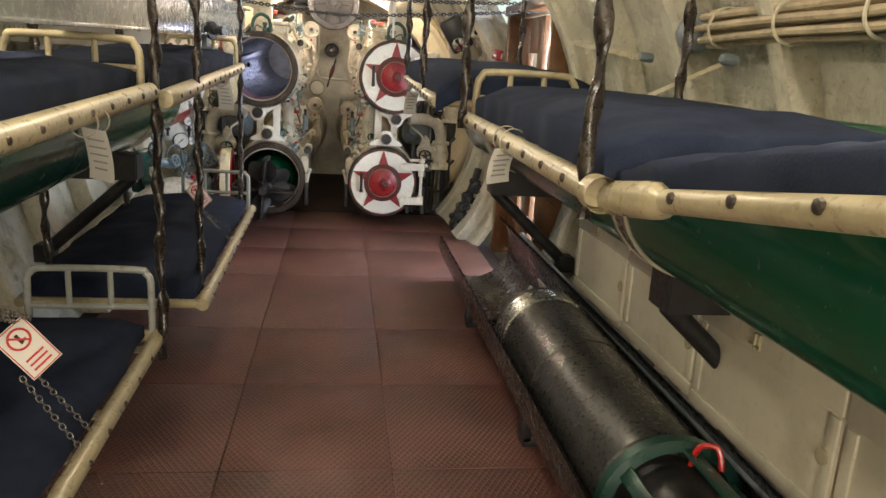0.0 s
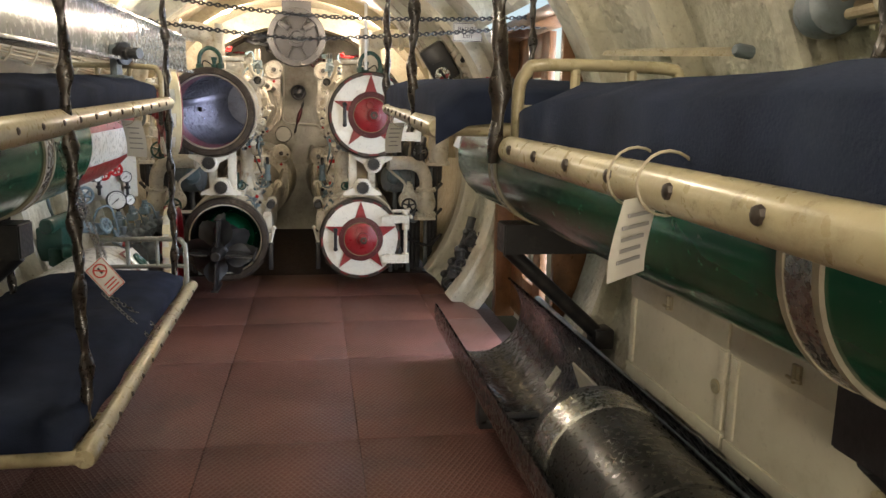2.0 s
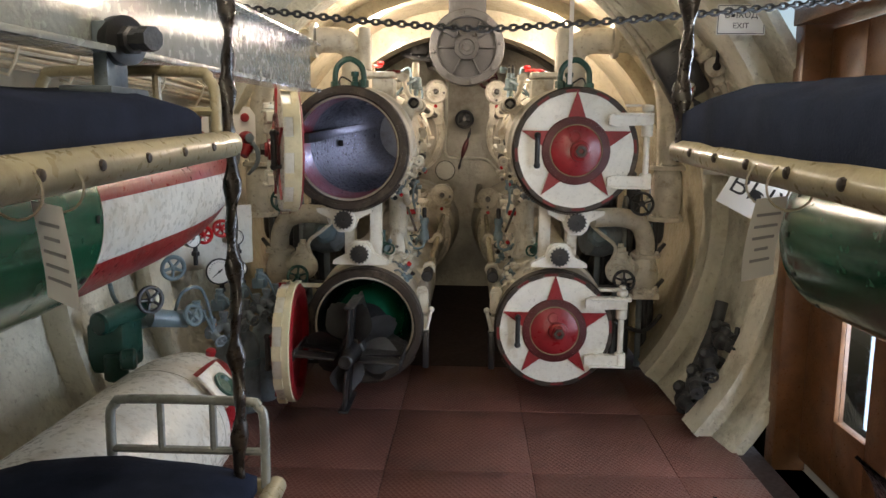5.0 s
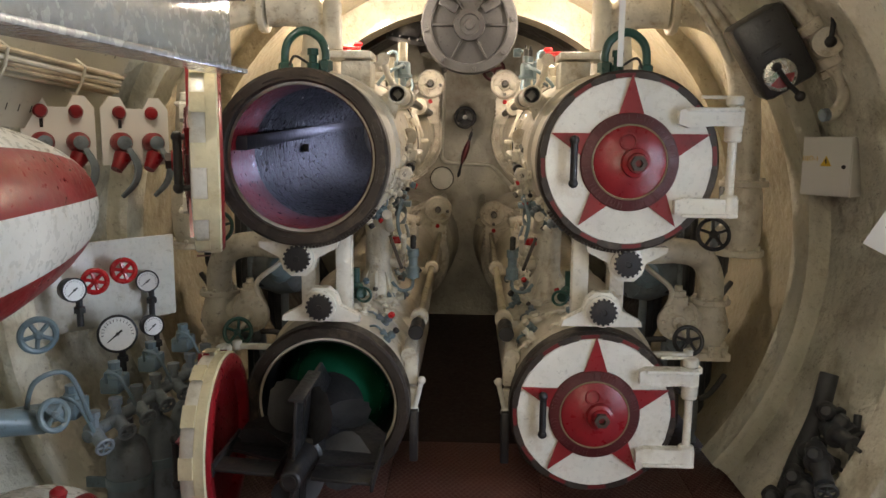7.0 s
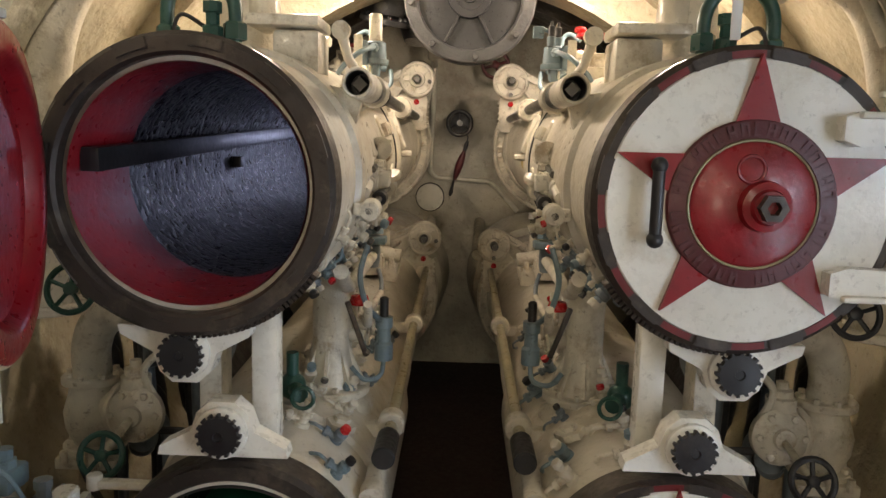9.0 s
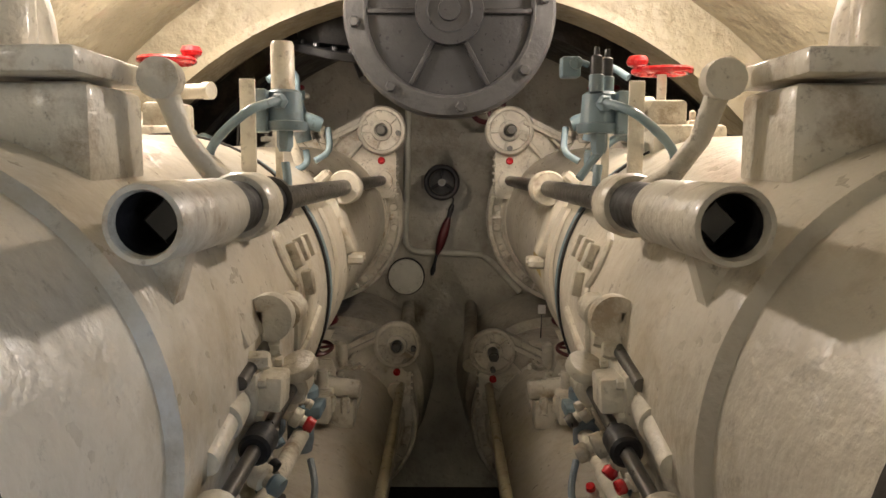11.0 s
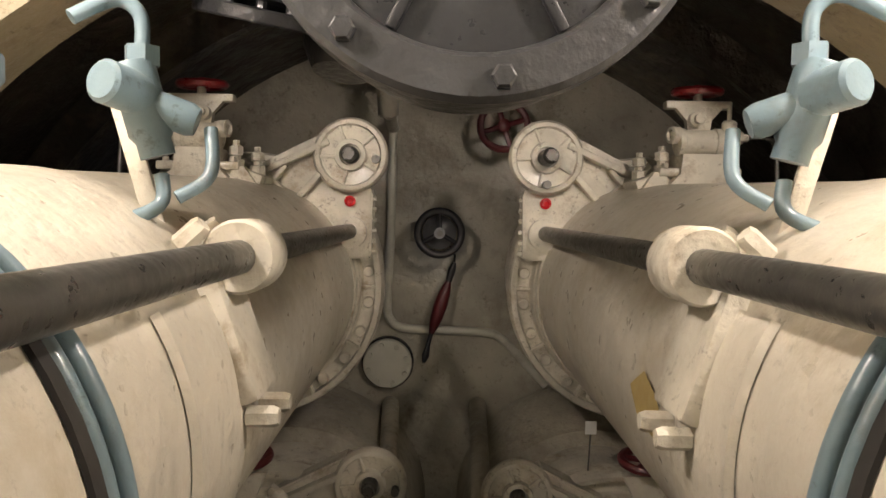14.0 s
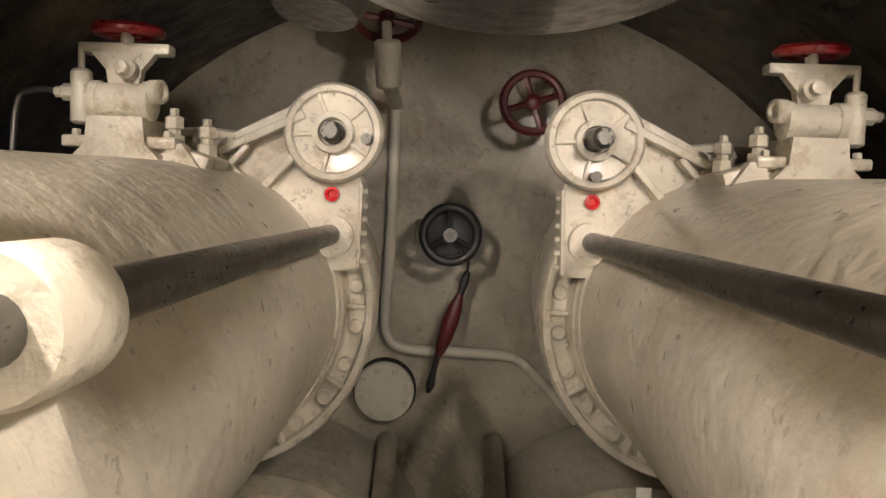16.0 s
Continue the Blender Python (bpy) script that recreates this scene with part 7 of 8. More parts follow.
# lever panel
lp = thing("lever_panel", (-1.28, 7.12, 1.40), "light grey control panel with red valve levers", "control panel")
pm = Matrix.Translation((-1.285, 7.10, 1.535)) @ pose(0, 0, 0, 0, 0, 38)
for k, dx in enumerate((-0.125, 0.125)):
    poly = [(-0.115, -0.11), (0.115, -0.11), (0.115, 0.09), (0.085, 0.13), (0.05, 0.13), (0.03, 0.09), (-0.03, 0.09), (-0.05, 0.13), (-0.085, 0.13), (-0.115, 0.09)]
    plate = part("panel_plate", Geo().prism([(u + dx, w) for u, w in poly], 0.012, pm @ pose(0, 0, 0, 90, 0, 0)), M_PAPER, lp)
    for ex in (-0.055, 0.055):
        g = Geo().lathe([(0.022, 0), (0.024, 0.008), (0.018, 0.02), (0, 0.022)], pm @ Vector((dx + ex, -0.012, 0.075)), pm.to_3x3() @ Vector((0, -1, 0)), 16)
        part("red_cap", g, M_RED, lp)
        g = Geo().lathe([(0.036, 0), (0.036, 0.035), (0.026, 0.05), (0.024, 0.06)], pm @ Vector((dx + ex, -0.012, -0.03)), pm.to_3x3() @ Vector((0, -1, 0)), 18)
        valve_ = part("red_valve", g, M_RED, lp)
        part("valve_face", Geo().lathe([(0.024, 0), (0.024, 0.012), (0.012, 0.016)], pm @ Vector((dx + ex, -0.07, -0.03)), pm.to_3x3() @ Vector((0, -1, 0)), 14), M_SLATE, valve_)
        a, b = pm @ Vector((dx + ex, -0.05, -0.075)), pm @ Vector((dx + ex - 0.03, -0.07, -0.125))
        part("lever_head", Geo().sweep([a, b], [0.032, 0.020], 10), M_RED, valve_)
        part("lever", Geo().sweep([pm @ Vector((dx + ex + 0.01, -0.09, -0.05)), pm @ Vector((dx + ex + 0.035, -0.10, -0.11)), pm @ Vector((dx + ex + 0.025, -0.095, -0.17)), pm @ Vector((dx + ex - 0.02, -0.09, -0.22))], [0.010, 0.014, 0.013, 0.008], 8, steps=4, flat=0.5), M_SLATE, valve_)
    part("slot", Geo().box(pm @ Vector((dx - 0.055, -0.012, 0.035)), (0.018, 0.004, 0.03), 0.002), M_BLACK, lp)
part("support", Geo().box((-1.44, 7.12, 1.55), (0.22, 0.05, 0.05), 0.005), M_BEAM, lp)

# gauge board
gb = thing("gauge_board", (-1.38, 7.25, 0.80), "white gauge board with pressure gauges and red valves", "gauge board")
gm = Matrix.Translation((-1.415, 7.322, 0.95)) @ pose(0, 0, 0, 0, 0, 52)
part("board", Geo().box((0, 0, 0), (0.62, 0.012, 0.34), 0.004).move(gm), M_WHITE, gb)


def gauge(c, R, facing):
    f = Vector(facing).normalized()
    c = Vector(c)
    q = Vector((0, 0, 1)).rotation_difference(f).to_matrix()
    ga = part("gauge", Geo().lathe([(R * 0.9, -0.05), (R, -0.045), (R * 1.06, -0.01), (R * 1.06, 0.004), (R * 0.94, 0.006), (R * 0.92, 0.0)], c, f, 36), M_BLACK, gb, "black-rimmed pressure gauge")
    part("dial", Geo().lathe([(R * 0.93, 0), (R * 0.93, 0.002), (0, 0.002)], c, f, 36), M_DIAL, ga)
    up = Vector((0, 0, 1))
    side = up.cross(f).normalized()
    rot = Matrix((side, up, f)).transposed().to_4x4()
    base = Matrix.Translation(c + f * 0.003) @ rot
    marks = [base @ Matrix.Rotation(radians(-135 + 270 * k / 20 + 0), 4, "Z") @ pose(0, R * 0.76, 0) for k in range(21)]
    pieces("mark", Geo().box((0, 0, 0), (R * 0.03, R * 0.14, 0.001), 0), M_INK, ga, marks)
    nd = Geo().prism([(-R * 0.06, -R * 0.3), (R * 0.06, -R * 0.3), (R * 0.02, R * 0.7), (-R * 0.02, R * 0.7)], 0.0015, base @ Matrix.Rotation(radians(130), 4, "Z") @ pose(0, 0, 0.002))
    nd.lathe([(R * 0.10, 0), (R * 0.10, 0.004)], c + f * 0.003, f, 12)
    part("needle", nd, M_INK, ga)


gauge((-1.284, 7.160, 0.793), 0.068, (0.5, -1, 0.12))
gauge((-1.267, 7.400, 0.947), 0.042, (0.45, -1, 0.1))
gauge((-1.235, 7.360, 0.773), 0.040, (0.9, -1, 0.1))
gauge((-1.380, 7.050, 0.981), 0.042, (1.2, -1, 0.1))
for c, R in (((-1.369, 7.180, 0.988), 0.042), ((-1.305, 7.280, 1.012), 0.042)):
    handwheel(gb, c, R, (0.6, -1, 0), M_BRIGHT_RED, 6, 0.010)
    part("spindle", Geo().cyl(c, Vector(c) + Vector((-0.05, 0.09, 0)), 0.010, 8), M_RED, gb)
handwheel(gb, (-1.42, 6.88, 0.86), 0.055, (0.9, -1, 0), M_BLUE, 5, 0.011)
part("gauge_stem", Geo().cyl((-1.284, 7.190, 0.733), (-1.284, 7.190, 0.623), 0.013, 10).lathe([(0.022, 0), (0.022, 0.02), (0.015, 0.024)], (-1.284, 7.190, 0.678), (0, 0, 1), 6), M_BLACK, gb)
part("gauge_stem", Geo().cyl((-1.267, 7.430, 0.907), (-1.267, 7.430, 0.797), 0.012, 10).lathe([(0.022, 0), (0.022, 0.02), (0.015, 0.024)], (-1.267, 7.430, 0.852), (0, 0, 1), 6), M_BLACK, gb)
part("gauge_stem", Geo().cyl((-1.235, 7.390, 0.733), (-1.235, 7.390, 0.633), 0.011, 10).lathe([(0.022, 0), (0.022, 0.02), (0.015, 0.024)], (-1.235, 7.390, 0.683), (0, 0, 1), 6), M_BLACK, gb)
part("gauge_stem", Geo().cyl((-1.380, 7.080, 0.941), (-1.380, 7.080, 0.841), 0.012, 10).lathe([(0.022, 0), (0.022, 0.02), (0.015, 0.024)], (-1.380, 7.080, 0.891), (0, 0, 1), 6), M_BLACK, gb)

# valve manifold and gas bottles
mf = thing("valve_manifold", (-1.2, 7.0, 0.45), "slate-grey manifold of small valves with little handwheels", "valve manifold")
a, b = Vector((-1.22, 6.78, 0.545)), Vector((-1.05, 7.55, 0.60))
part("pipe", Geo().sweep([a, b], 0.022, 12), M_SLATE, mf)
for k in range(7):
    p = a + (b - a) * (k + 0.3) / 7
    d = Vector((0.72, -0.62, -0.30)).normalized()
    vb = part("valve", Geo().sweep([p - d * 0.03, p + d * 0.07], [0.026, 0.022], 12).lathe([(0.018, 0), (0.018, 0.05), (0.024, 0.052), (0.024, 0.075)], p, (0, 0, 1), 8), M_SLATE, mf)
    handwheel(vb, p + d * 0.085, 0.027, d, M_SLATE, 5, 0.006)
for k in range(4):
    p = Vector((-1.30, 6.85, 0.62)) + Vector((0.05, 0.20, 0.02)) * k
    part("top_valve", Geo().box(p, (0.07, 0.10, 0.06), 0.01).lathe([(0.028, 0), (0.028, 0.02), (0.02, 0.024), (0.022, 0.05)], p + Vector((0, 0, 0.03)), (0, 0, 1), 8), M_BLUE, mf)
    pipe(mf, [p + Vector((0, -0.06, 0.02)), p + Vector((0.02, -0.10, 0.07)), p + Vector((0.07, -0.10, 0.05)), p + Vector((0.10, -0.06, -0.06))], 0.006, M_BLUE, "thin_pipe", 8)
part("header", Geo().sweep([(-1.50, 6.50, 0.66), (-1.36, 6.62, 0.67), (-1.26, 6.75, 0.65)], 0.032, 12, steps=3), M_BLUE, mf)
w_ = part("big_valve", Geo().sweep([(-1.38, 6.50, 0.70), (-1.26, 6.62, 0.66)], [0.045, 0.036], 14), M_BLUE, mf)
handwheel(w_, (-1.22, 6.60, 0.69), 0.045, (0.9, -0.4, 0.3), M_BLUE, 4, 0.010)
pipe(mf, [(-1.32, 6.62, 0.68), (-1.26, 6.58, 0.80), (-1.20, 6.66, 0.80), (-1.18, 6.74, 0.62)], 0.008, M_BLUE, "thin_pipe", 8)
pipe(mf, [(-1.52, 6.4, 0.95), (-1.50, 6.42, 0.80), (-1.46, 6.48, 0.72)], 0.010, M_BLUE, "thin_pipe", 8)
for x, y in ((-1.20, 7.02), (-1.17, 7.20), (-1.12, 7.40)):
    bt = thing("gas_bottle", (x, y, 0.0), "slate-grey steel gas bottle strapped under a manifold", "gas bottle", "gas bottles")
    part("bottle_body", Geo().lathe([(0.0, 0.0), (0.06, 0.0), (0.078, 0.02), (0.078, 0.36), (0.06, 0.43), (0.025, 0.46), (0.022, 0.52)], (x, y, 0.0), (0, 0, 1), 28), M_SLATE, bt)
    part("strap_band", Geo().lathe([(0.079, 0), (0.083, 0.002), (0.083, 0.038), (0.079, 0.04)], (x, y, 0.27), (0, 0, 1), 28, close=False).box((x - 0.09, y - 0.04, 0.29), (0.10, 0.012, 0.04), 0.002), M_BLUE, bt)

# green valve block near the hull
gv = thing("green_valve_block", (-1.45, 6.4, 0.45), "dark green cast valve block with a black handwheel", "valve")
part("block", Geo().box((-1.47, 6.35, 0.62), (0.16, 0.20, 0.22), 0.02).cyl((-1.47, 6.20, 0.74), (-1.40, 6.45, 0.76), 0.05, 16, 0, 0.01).cyl((-1.44, 6.28, 0.48), (-1.44, 6.28, 0.60), 0.05, 16, 0, 0.01).cyl((-1.40, 6.24, 0.58), (-1.34, 6.26, 0.58), 0.045, 16, 0, 0.01), M_DKGREEN, gv)
part("bracket_arm", Geo().cyl((-1.55, 6.35, 0.60), (-1.66, 6.35, 0.60), 0.04, 12), M_DKGREEN, gv)
handwheel(gv, (-1.34, 6.42, 0.80), 0.055, (0.8, -0.6, 0.1), M_BLACK, 5, 0.010)
part("spindle", Geo().cyl((-1.34, 6.42, 0.80), (-1.42, 6.46, 0.77), 0.012, 8), M_DKGREEN, gv)

# practice head on the deck
ph = thing("practice_head", (-1.12, 5.6, 0.06), "white torpedo head with red sectors and an open pocket", "torpedo head")
PX, PZ = -1.13, 0.365
part("shell", Geo().lathe([(0.0, 4.9), (0.25, 4.9), (0.2665, 4.92), (0.2665, 5.95)], (PX, 0, PZ), (0, 1, 0), 56), M_WHITE, ph)
part("nose", Geo().lathe([(0.2665 * max(0.0, 1 - (k / 12) ** 2.6) ** 0.5, 5.955 + 0.62 * k / 12) for k in range(13)], (PX, 0, PZ), (0, 1, 0), 64, pick=lambda a, r: 1 if (math.degrees(a) % 360 > 300 or math.degrees(a) % 360 < 25 or 80 < math.degrees(a) % 360 < 150) and r > 0 else 0), [M_WHITE, M_RED], ph, "white nose with red sectors")
part("pocket_plate", Geo().box((-0.90, 6.02, 0.56), (0.16, 0.20, 0.012), 0.003, Matrix.Rotation(radians(48), 3, "Y")), M_WHITE, ph)
part("pocket", Geo().lathe([(0.055, 0), (0.055, 0.012), (0.04, 0.014), (0.03, 0.004), (0, 0.004)], (-0.885, 6.02, 0.555), (0.75, 0, 0.66), 24), M_DKGREEN, ph)
part("red_plug", Geo().lathe([(0.02, 0), (0.022, 0.02), (0.012, 0.03)], (-1.02, 6.25, 0.605), (0.2, 0, 1), 14), M_RED, ph)
for y in (5.1, 5.8):
    part("chock", Geo().box((PX, y, 0.05), (0.36, 0.07, 0.10), 0.006), M_BLACK, ph)

# ---- torpedo tail in the lower left tube ----
X, Z = -0.535, 0.435
tl = thing("torpedo_tail", (X, 7.3, 0.17), "black torpedo tail with fins and propellers in a tube", "torpedo", "torpedoes")
part("green_body", Geo().lathe([(0.0, 7.40), (0.13, 7.42), (0.20, 7.50), (0.245, 7.64), (0.258, 7.78), (0.250, 8.1), (0.0, 8.12)], (X, 0, Z), (0, 1, 0), 48), M_GREEN, tl, "dark green body")
part("tail_cone", Geo().lathe([(0.030, 6.72), (0.036, 6.725), (0.040, 6.80), (0.06, 6.98), (0.085, 7.15), (0.12, 7.36), (0.14, 7.43)], (X, 0, Z), (0, 1, 0), 32), M_BLACK, tl)
part("shaft_bore", Geo().lathe([(0.022, 6.715), (0.022, 6.76), (0.0, 6.76)], (X, 0, Z), (0, 1, 0), 20, close=False), M_DARK, tl)
for yy, spin, hand in ((6.96, 12, 1), (7.10, 57, -1)):
    for k in range(4):
        g = Geo()
        rows = []
        for i in range(7):
            r = 0.05 + 0.185 * i / 6
            w = 0.035 + 0.075 * math.sin(math.pi * min(1, (i + 0.6) / 6.4)) * (1 if i < 6 else 0.4)
            tw = radians(58 - 30 * i / 6) * hand
            rows.append([g.bm.verts.new((r + (0.012 if abs(u) == 0 and i == 6 else 0), u * w * math.sin(tw), u * w * math.cos(tw))) for u in (-1, -0.5, 0, 0.5, 1)])
        for A, B in zip(rows, rows[1:]):
            for j in range(4):
                g.bm.faces.new((A[j], A[j + 1], B[j + 1], B[j])).smooth = True
        bmesh.ops.solidify(g.bm, geom=list(g.bm.faces), thickness=0.006)
        g.move(Matrix.Translation((X, yy, Z)) @ Matrix.Rotation(radians(spin + 90 * k), 4, "Y"))
        part("propeller_blade", g, M_ALU, tl)
    part("propeller_hub", Geo().cyl((X, yy - 0.04, Z), (X, yy + 0.04, Z), 0.066, 20, 0, 0.01), M_BLACK, tl)
for k in range(4):
    g = Geo().prism([(0.06, 0.10), (0.265, 0.16), (0.265, 0.40), (0.13, 0.62), (0.06, 0.55)], 0.010, pose(0, 0, -0.005))
    g.box((0.16, 0.045, 0), (0.20, 0.10, 0.012), 0.003)
    g.box((0.262, 0.14, 0), (0.012, 0.30, 0.05), 0.003)
    g.move(Matrix.Translation((X, 6.76, Z)) @ Matrix.Rotation(radians(90 * k + 4), 4, "Y"))
    part("fin", g, M_BLACK, tl)

# ---- right side: cabinets, boxes, pipes ----
HINGE = lambda y, z: (1.405, y, z)


def cabinet(y0, y1, z0, z1, label, open_front=False):
    c = thing("cabinet", (1.5, (y0 + y1) / 2, z0), label, "cabinet", "hull cabinets")
    x = 1.425
    deep = 0.24
    g = Geo().box((x + deep / 2, (y0 + y1) / 2, z1 + 0.01), (deep, y1 - y0, 0.02), 0.003).box((x + deep / 2, (y0 + y1) / 2, z0), (deep, y1 - y0, 0.02), 0.003)
    for y in (y0, y1):
        g.box((x + deep / 2, y, (z0 + z1) / 2), (deep, 0.02, z1 - z0), 0.003)
    part("carcass", g, M_CAB, c)
    d = part("door", Geo().box((x, (y0 + y1) / 2, (z0 + z1) / 2), (0.018, y1 - y0 - 0.004, z1 - z0 - 0.004), 0.003), M_CAB, c)
    for a, b, e, f in ((y0 + 0.006, y0 + 0.061, z0 + 0.060, z1 - 0.110), (y1 - 0.061, y1 - 0.006, z0 + 0.060, z1 - 0.110), (y0, y1, z0 + 0.005, z0 + 0.06), (y0, y1, z1 - 0.11, z1 - 0.005)):
        part("stile", Geo().box((x - 0.012, (a + b) / 2, (e + f) / 2), (0.010, b - a - 0.014, f - e - 0.01), 0.003), M_CAB, d)
    part("latch", Geo().box((x - 0.022, (y0 + y1) / 2 + 0.02, z1 - 0.055), (0.012, 0.035, 0.05), 0.004).cyl((x - 0.03, (y0 + y1) / 2 + 0.02, z1 - 0.03), (x - 0.03, (y0 + y1) / 2 + 0.02, z1 - 0.08), 0.006, 8).cyl((x - 0.03, (y0 + y1) / 2 - 0.01, z1 - 0.07), (x - 0.03, (y0 + y1) / 2 + 0.05, z1 - 0.07), 0.005, 8), M_RAIL, d)
    part("finger_plate", Geo().lathe([(0.024, 0), (0.024, 0.006), (0.010, 0.008), (0, 0.004)], (x - 0.017, y0 + 0.05, (z0 + z1) / 2 - 0.02), (-1, 0, 0), 16), M_RAIL, d)
    return c


cabinet(3.302, 4.03, 0.455, 0.890, "cream-painted cabinet with a panelled door and latch")
cabinet(2.60, 3.298, 0.45, 0.885, "cream-painted cabinet with a panelled door and latch")
cabinet(1.80, 2.596, 0.44, 0.875, "cream-painted cabinet with a panelled door and latch")
cabinet(0.55, 1.796, 0.40, 0.87, "cream-painted cabinet with a panelled door and latch")
g = Geo().sweep([(1.40, 0.2, 0.40), (1.40, 2.2, 0.41), (1.405, 4.2, 0.43), (1.42, 5.3, 0.44)], 0.022, 10, steps=4)
solid("skirting_pipe", g, M_SLATE, "dark grey pipe below the hull cabinets", "pipe")
g = Geo().box((1.335, 2.2, 0.30), (0.012, 4.3, 0.20), 0.003, Matrix.Rotation(radians(-20), 3, "Y"))
solid("skirting_board", g, M_CAB, "cream sloping skirting board under the cabinets", "skirting", kind="structure")
cr = thing("cable_bundle", (1.5, 1.2, 1.75), "thick bundle of tan cables tied with cord along the hull", "cables", "cable bundles")
for k in range(14):
    ra, an = (0.03, 2 * math.pi * k / 6) if k < 6 else (0.055, 2 * math.pi * k / 8)
    pts = [(1.50 + ra * math.cos(an) + 0.004 * math.sin(y * 4 + k), y, 1.80 + ra * math.sin(an) - 0.012 * (y - 1) + 0.004 * math.cos(y * 5 + k)) for y in np.arange(-1.2, 3.2, 0.3)]
    part("cable", Geo().sweep(pts, 0.014, 8), M_CABLE, cr)
for y in np.arange(-0.9, 3.1, 0.42):
    part("tie", Geo().torus((1.50, y, 1.80 - 0.012 * (y - 1)), 0.071, 0.006, (0, 1, 0.1), 20, 6), M_CAB, cr)
part("end_gland", Geo().lathe([(0.05, 0), (0.075, 0.01), (0.08, 0.06), (0.07, 0.10), (0.04, 0.12)], (1.52, 3.12, 1.775), (0.1, 1, -0.1), 20), M_SLATE, cr)
for a, b in (((1.40, 3.34, 1.668), (1.47, 4.60, 1.76)), ((1.42, 2.67, 1.66), (1.20, 2.95, 1.49))):
    a, b = Vector(a), Vector(b)
    br = thing("stay_bar", (a + b) / 2, "cream flat steel stay bar on the hull side", "bar", "stay bars")
    d = (b - a).normalized()
    part("bar", Geo().sweep([a, b], 0.020, 4, flat=0.35), M_RAIL, br)
    part("end_bolt", Geo().lathe([(0.020, -0.02), (0.020, 0.03), (0.012, 0.04)], a, (-1, -0.2, 0.1), 8), M_SLATE, br)

eb = thing("electric_box", (1.40, 7.60, 1.30), "white electrical box with a yellow warning sign", "electric box")
em = Matrix.Translation((1.455, 7.54, 1.435)) @ pose(0, 0, 0, 0, 0, -50)
part("casing", Geo().box((0, 0.05, 0), (0.20, 0.11, 0.235), 0.004).move(em), M_PAPER, eb)
dr = part("door", Geo().box((0, -0.008, 0), (0.192, 0.006, 0.225), 0.002).move(em), M_PAPER, eb)
part("lock", Geo().lathe([(0.008, 0), (0.008, 0.004), (0, 0.005)], em @ Vector((0.07, -0.011, 0.0)), em.to_3x3() @ Vector((0, -1, 0)), 12), M_BLACK, dr)
part("warning_sign", Geo().prism([(-0.022, -0.018), (0.022, -0.018), (0.0, 0.022)], 0.001, em @ pose(0.0, -0.0115, 0.02) @ pose(0, 0, 0, 90, 0, 0)), M_YELLOW, dr)
part("lettering", letters(Geo(), "ЩО-1", 0.026, em @ pose(-0.062, -0.0125, 0.03) @ pose(0, 0, 0, 90, 0, 0), 0, 0.0005), M_YELLOW, dr)
g = Geo().prism([(-0.003, 0.012), (0.003, 0.012), (0.001, 0.0), (0.004, 0.0), (-0.002, -0.012), (0.0, -0.002), (-0.004, -0.002)], 0.0008, em @ pose(0.0, -0.0127, 0.018) @ pose(0, 0, 0, 90, 0, 0))
part("bolt_mark", g, M_INK, dr)

ab = thing("alarm_box", (1.47, 6.86, 1.66), "small red fire alarm box on a hull frame", "alarm box")
am = Matrix.Translation((1.455, 6.86, 1.70)) @ pose(0, 0, 0, 0, 12, -62)
part("casing", Geo().box((0, 0.02, 0), (0.085, 0.05, 0.085), 0.006).move(am), M_BRIGHT_RED, ab)
part("lid", Geo().box((0, -0.010, 0), (0.070, 0.012, 0.070), 0.004).move(am), M_RED, ab)
part("label_plate", Geo().box((0, -0.017, -0.005), (0.040, 0.002, 0.022), 0.0005).move(am), M_PAPER, ab)
part("bracket_plate", Geo().box((0.03, 0.075, 0), (0.05, 0.11, 0.05), 0.004).move(am), M_CAST, ab)
for z, y in ((1.535, 7.15), (1.40, 7.18)):
    a = math.asin((z - HZ) / hull_r(y))
    inward = Vector((-math.cos(a), -0.15, -math.sin(a)))
    hp = thing("hull_plug", (hull_r(y) * math.cos(a), y, z), "dark round hull gland with a bolted collar", "gland", "hull glands")
    part("collar", Geo().lathe([(0.050, -0.05), (0.050, 0.012), (0.042, 0.020), (0.026, 0.020)], (hull_r(y) * math.cos(a), y, z), inward, 24), M_HULL if z > 1.5 else M_CAST, hp)
    part("plug", Geo().lathe([(0.028, 0), (0.028, 0.034), (0.018, 0.040), (0, 0.040)], (hull_r(y) * math.cos(a), y, z), inward, 16), M_BLACK, hp)

cbx = thing("control_box", (1.16, 7.50, 1.70), "dark grey engine telegraph box with a lever dial", "control box")
cm = Matrix.Translation((1.20, 7.52, 1.85)) @ pose(0, 0, 0, 8, -32, -10)
part("casing", Geo().box((0.005, 0.012, 0.03), (0.215, 0.175, 0.32), 0.028).move(cm), M_MOTOR, cbx)
part("slot", Geo().box((-0.005, -0.077, 0.045), (0.08, 0.006, 0.014), 0.002).move(cm), M_BLACK, cbx)
dl = part("dial", Geo().lathe([(0.062, 0), (0.062, 0.012), (0.056, 0.014), (0, 0.014)], cm @ Vector((-0.02, -0.075, -0.055)), cm.to_3x3() @ Vector((0, -1, 0)), 32), M_BAND, cbx)
part("red_sector", Geo().prism([(0, 0)] + [(0.05 * math.cos(a), 0.05 * math.sin(a)) for a in [radians(200 + 14 * k) for k in range(11)]], 0.003, cm @ pose(-0.02, -0.0895, -0.055) @ pose(0, 0, 0, 90, 0, 0)), M_RED, dl)
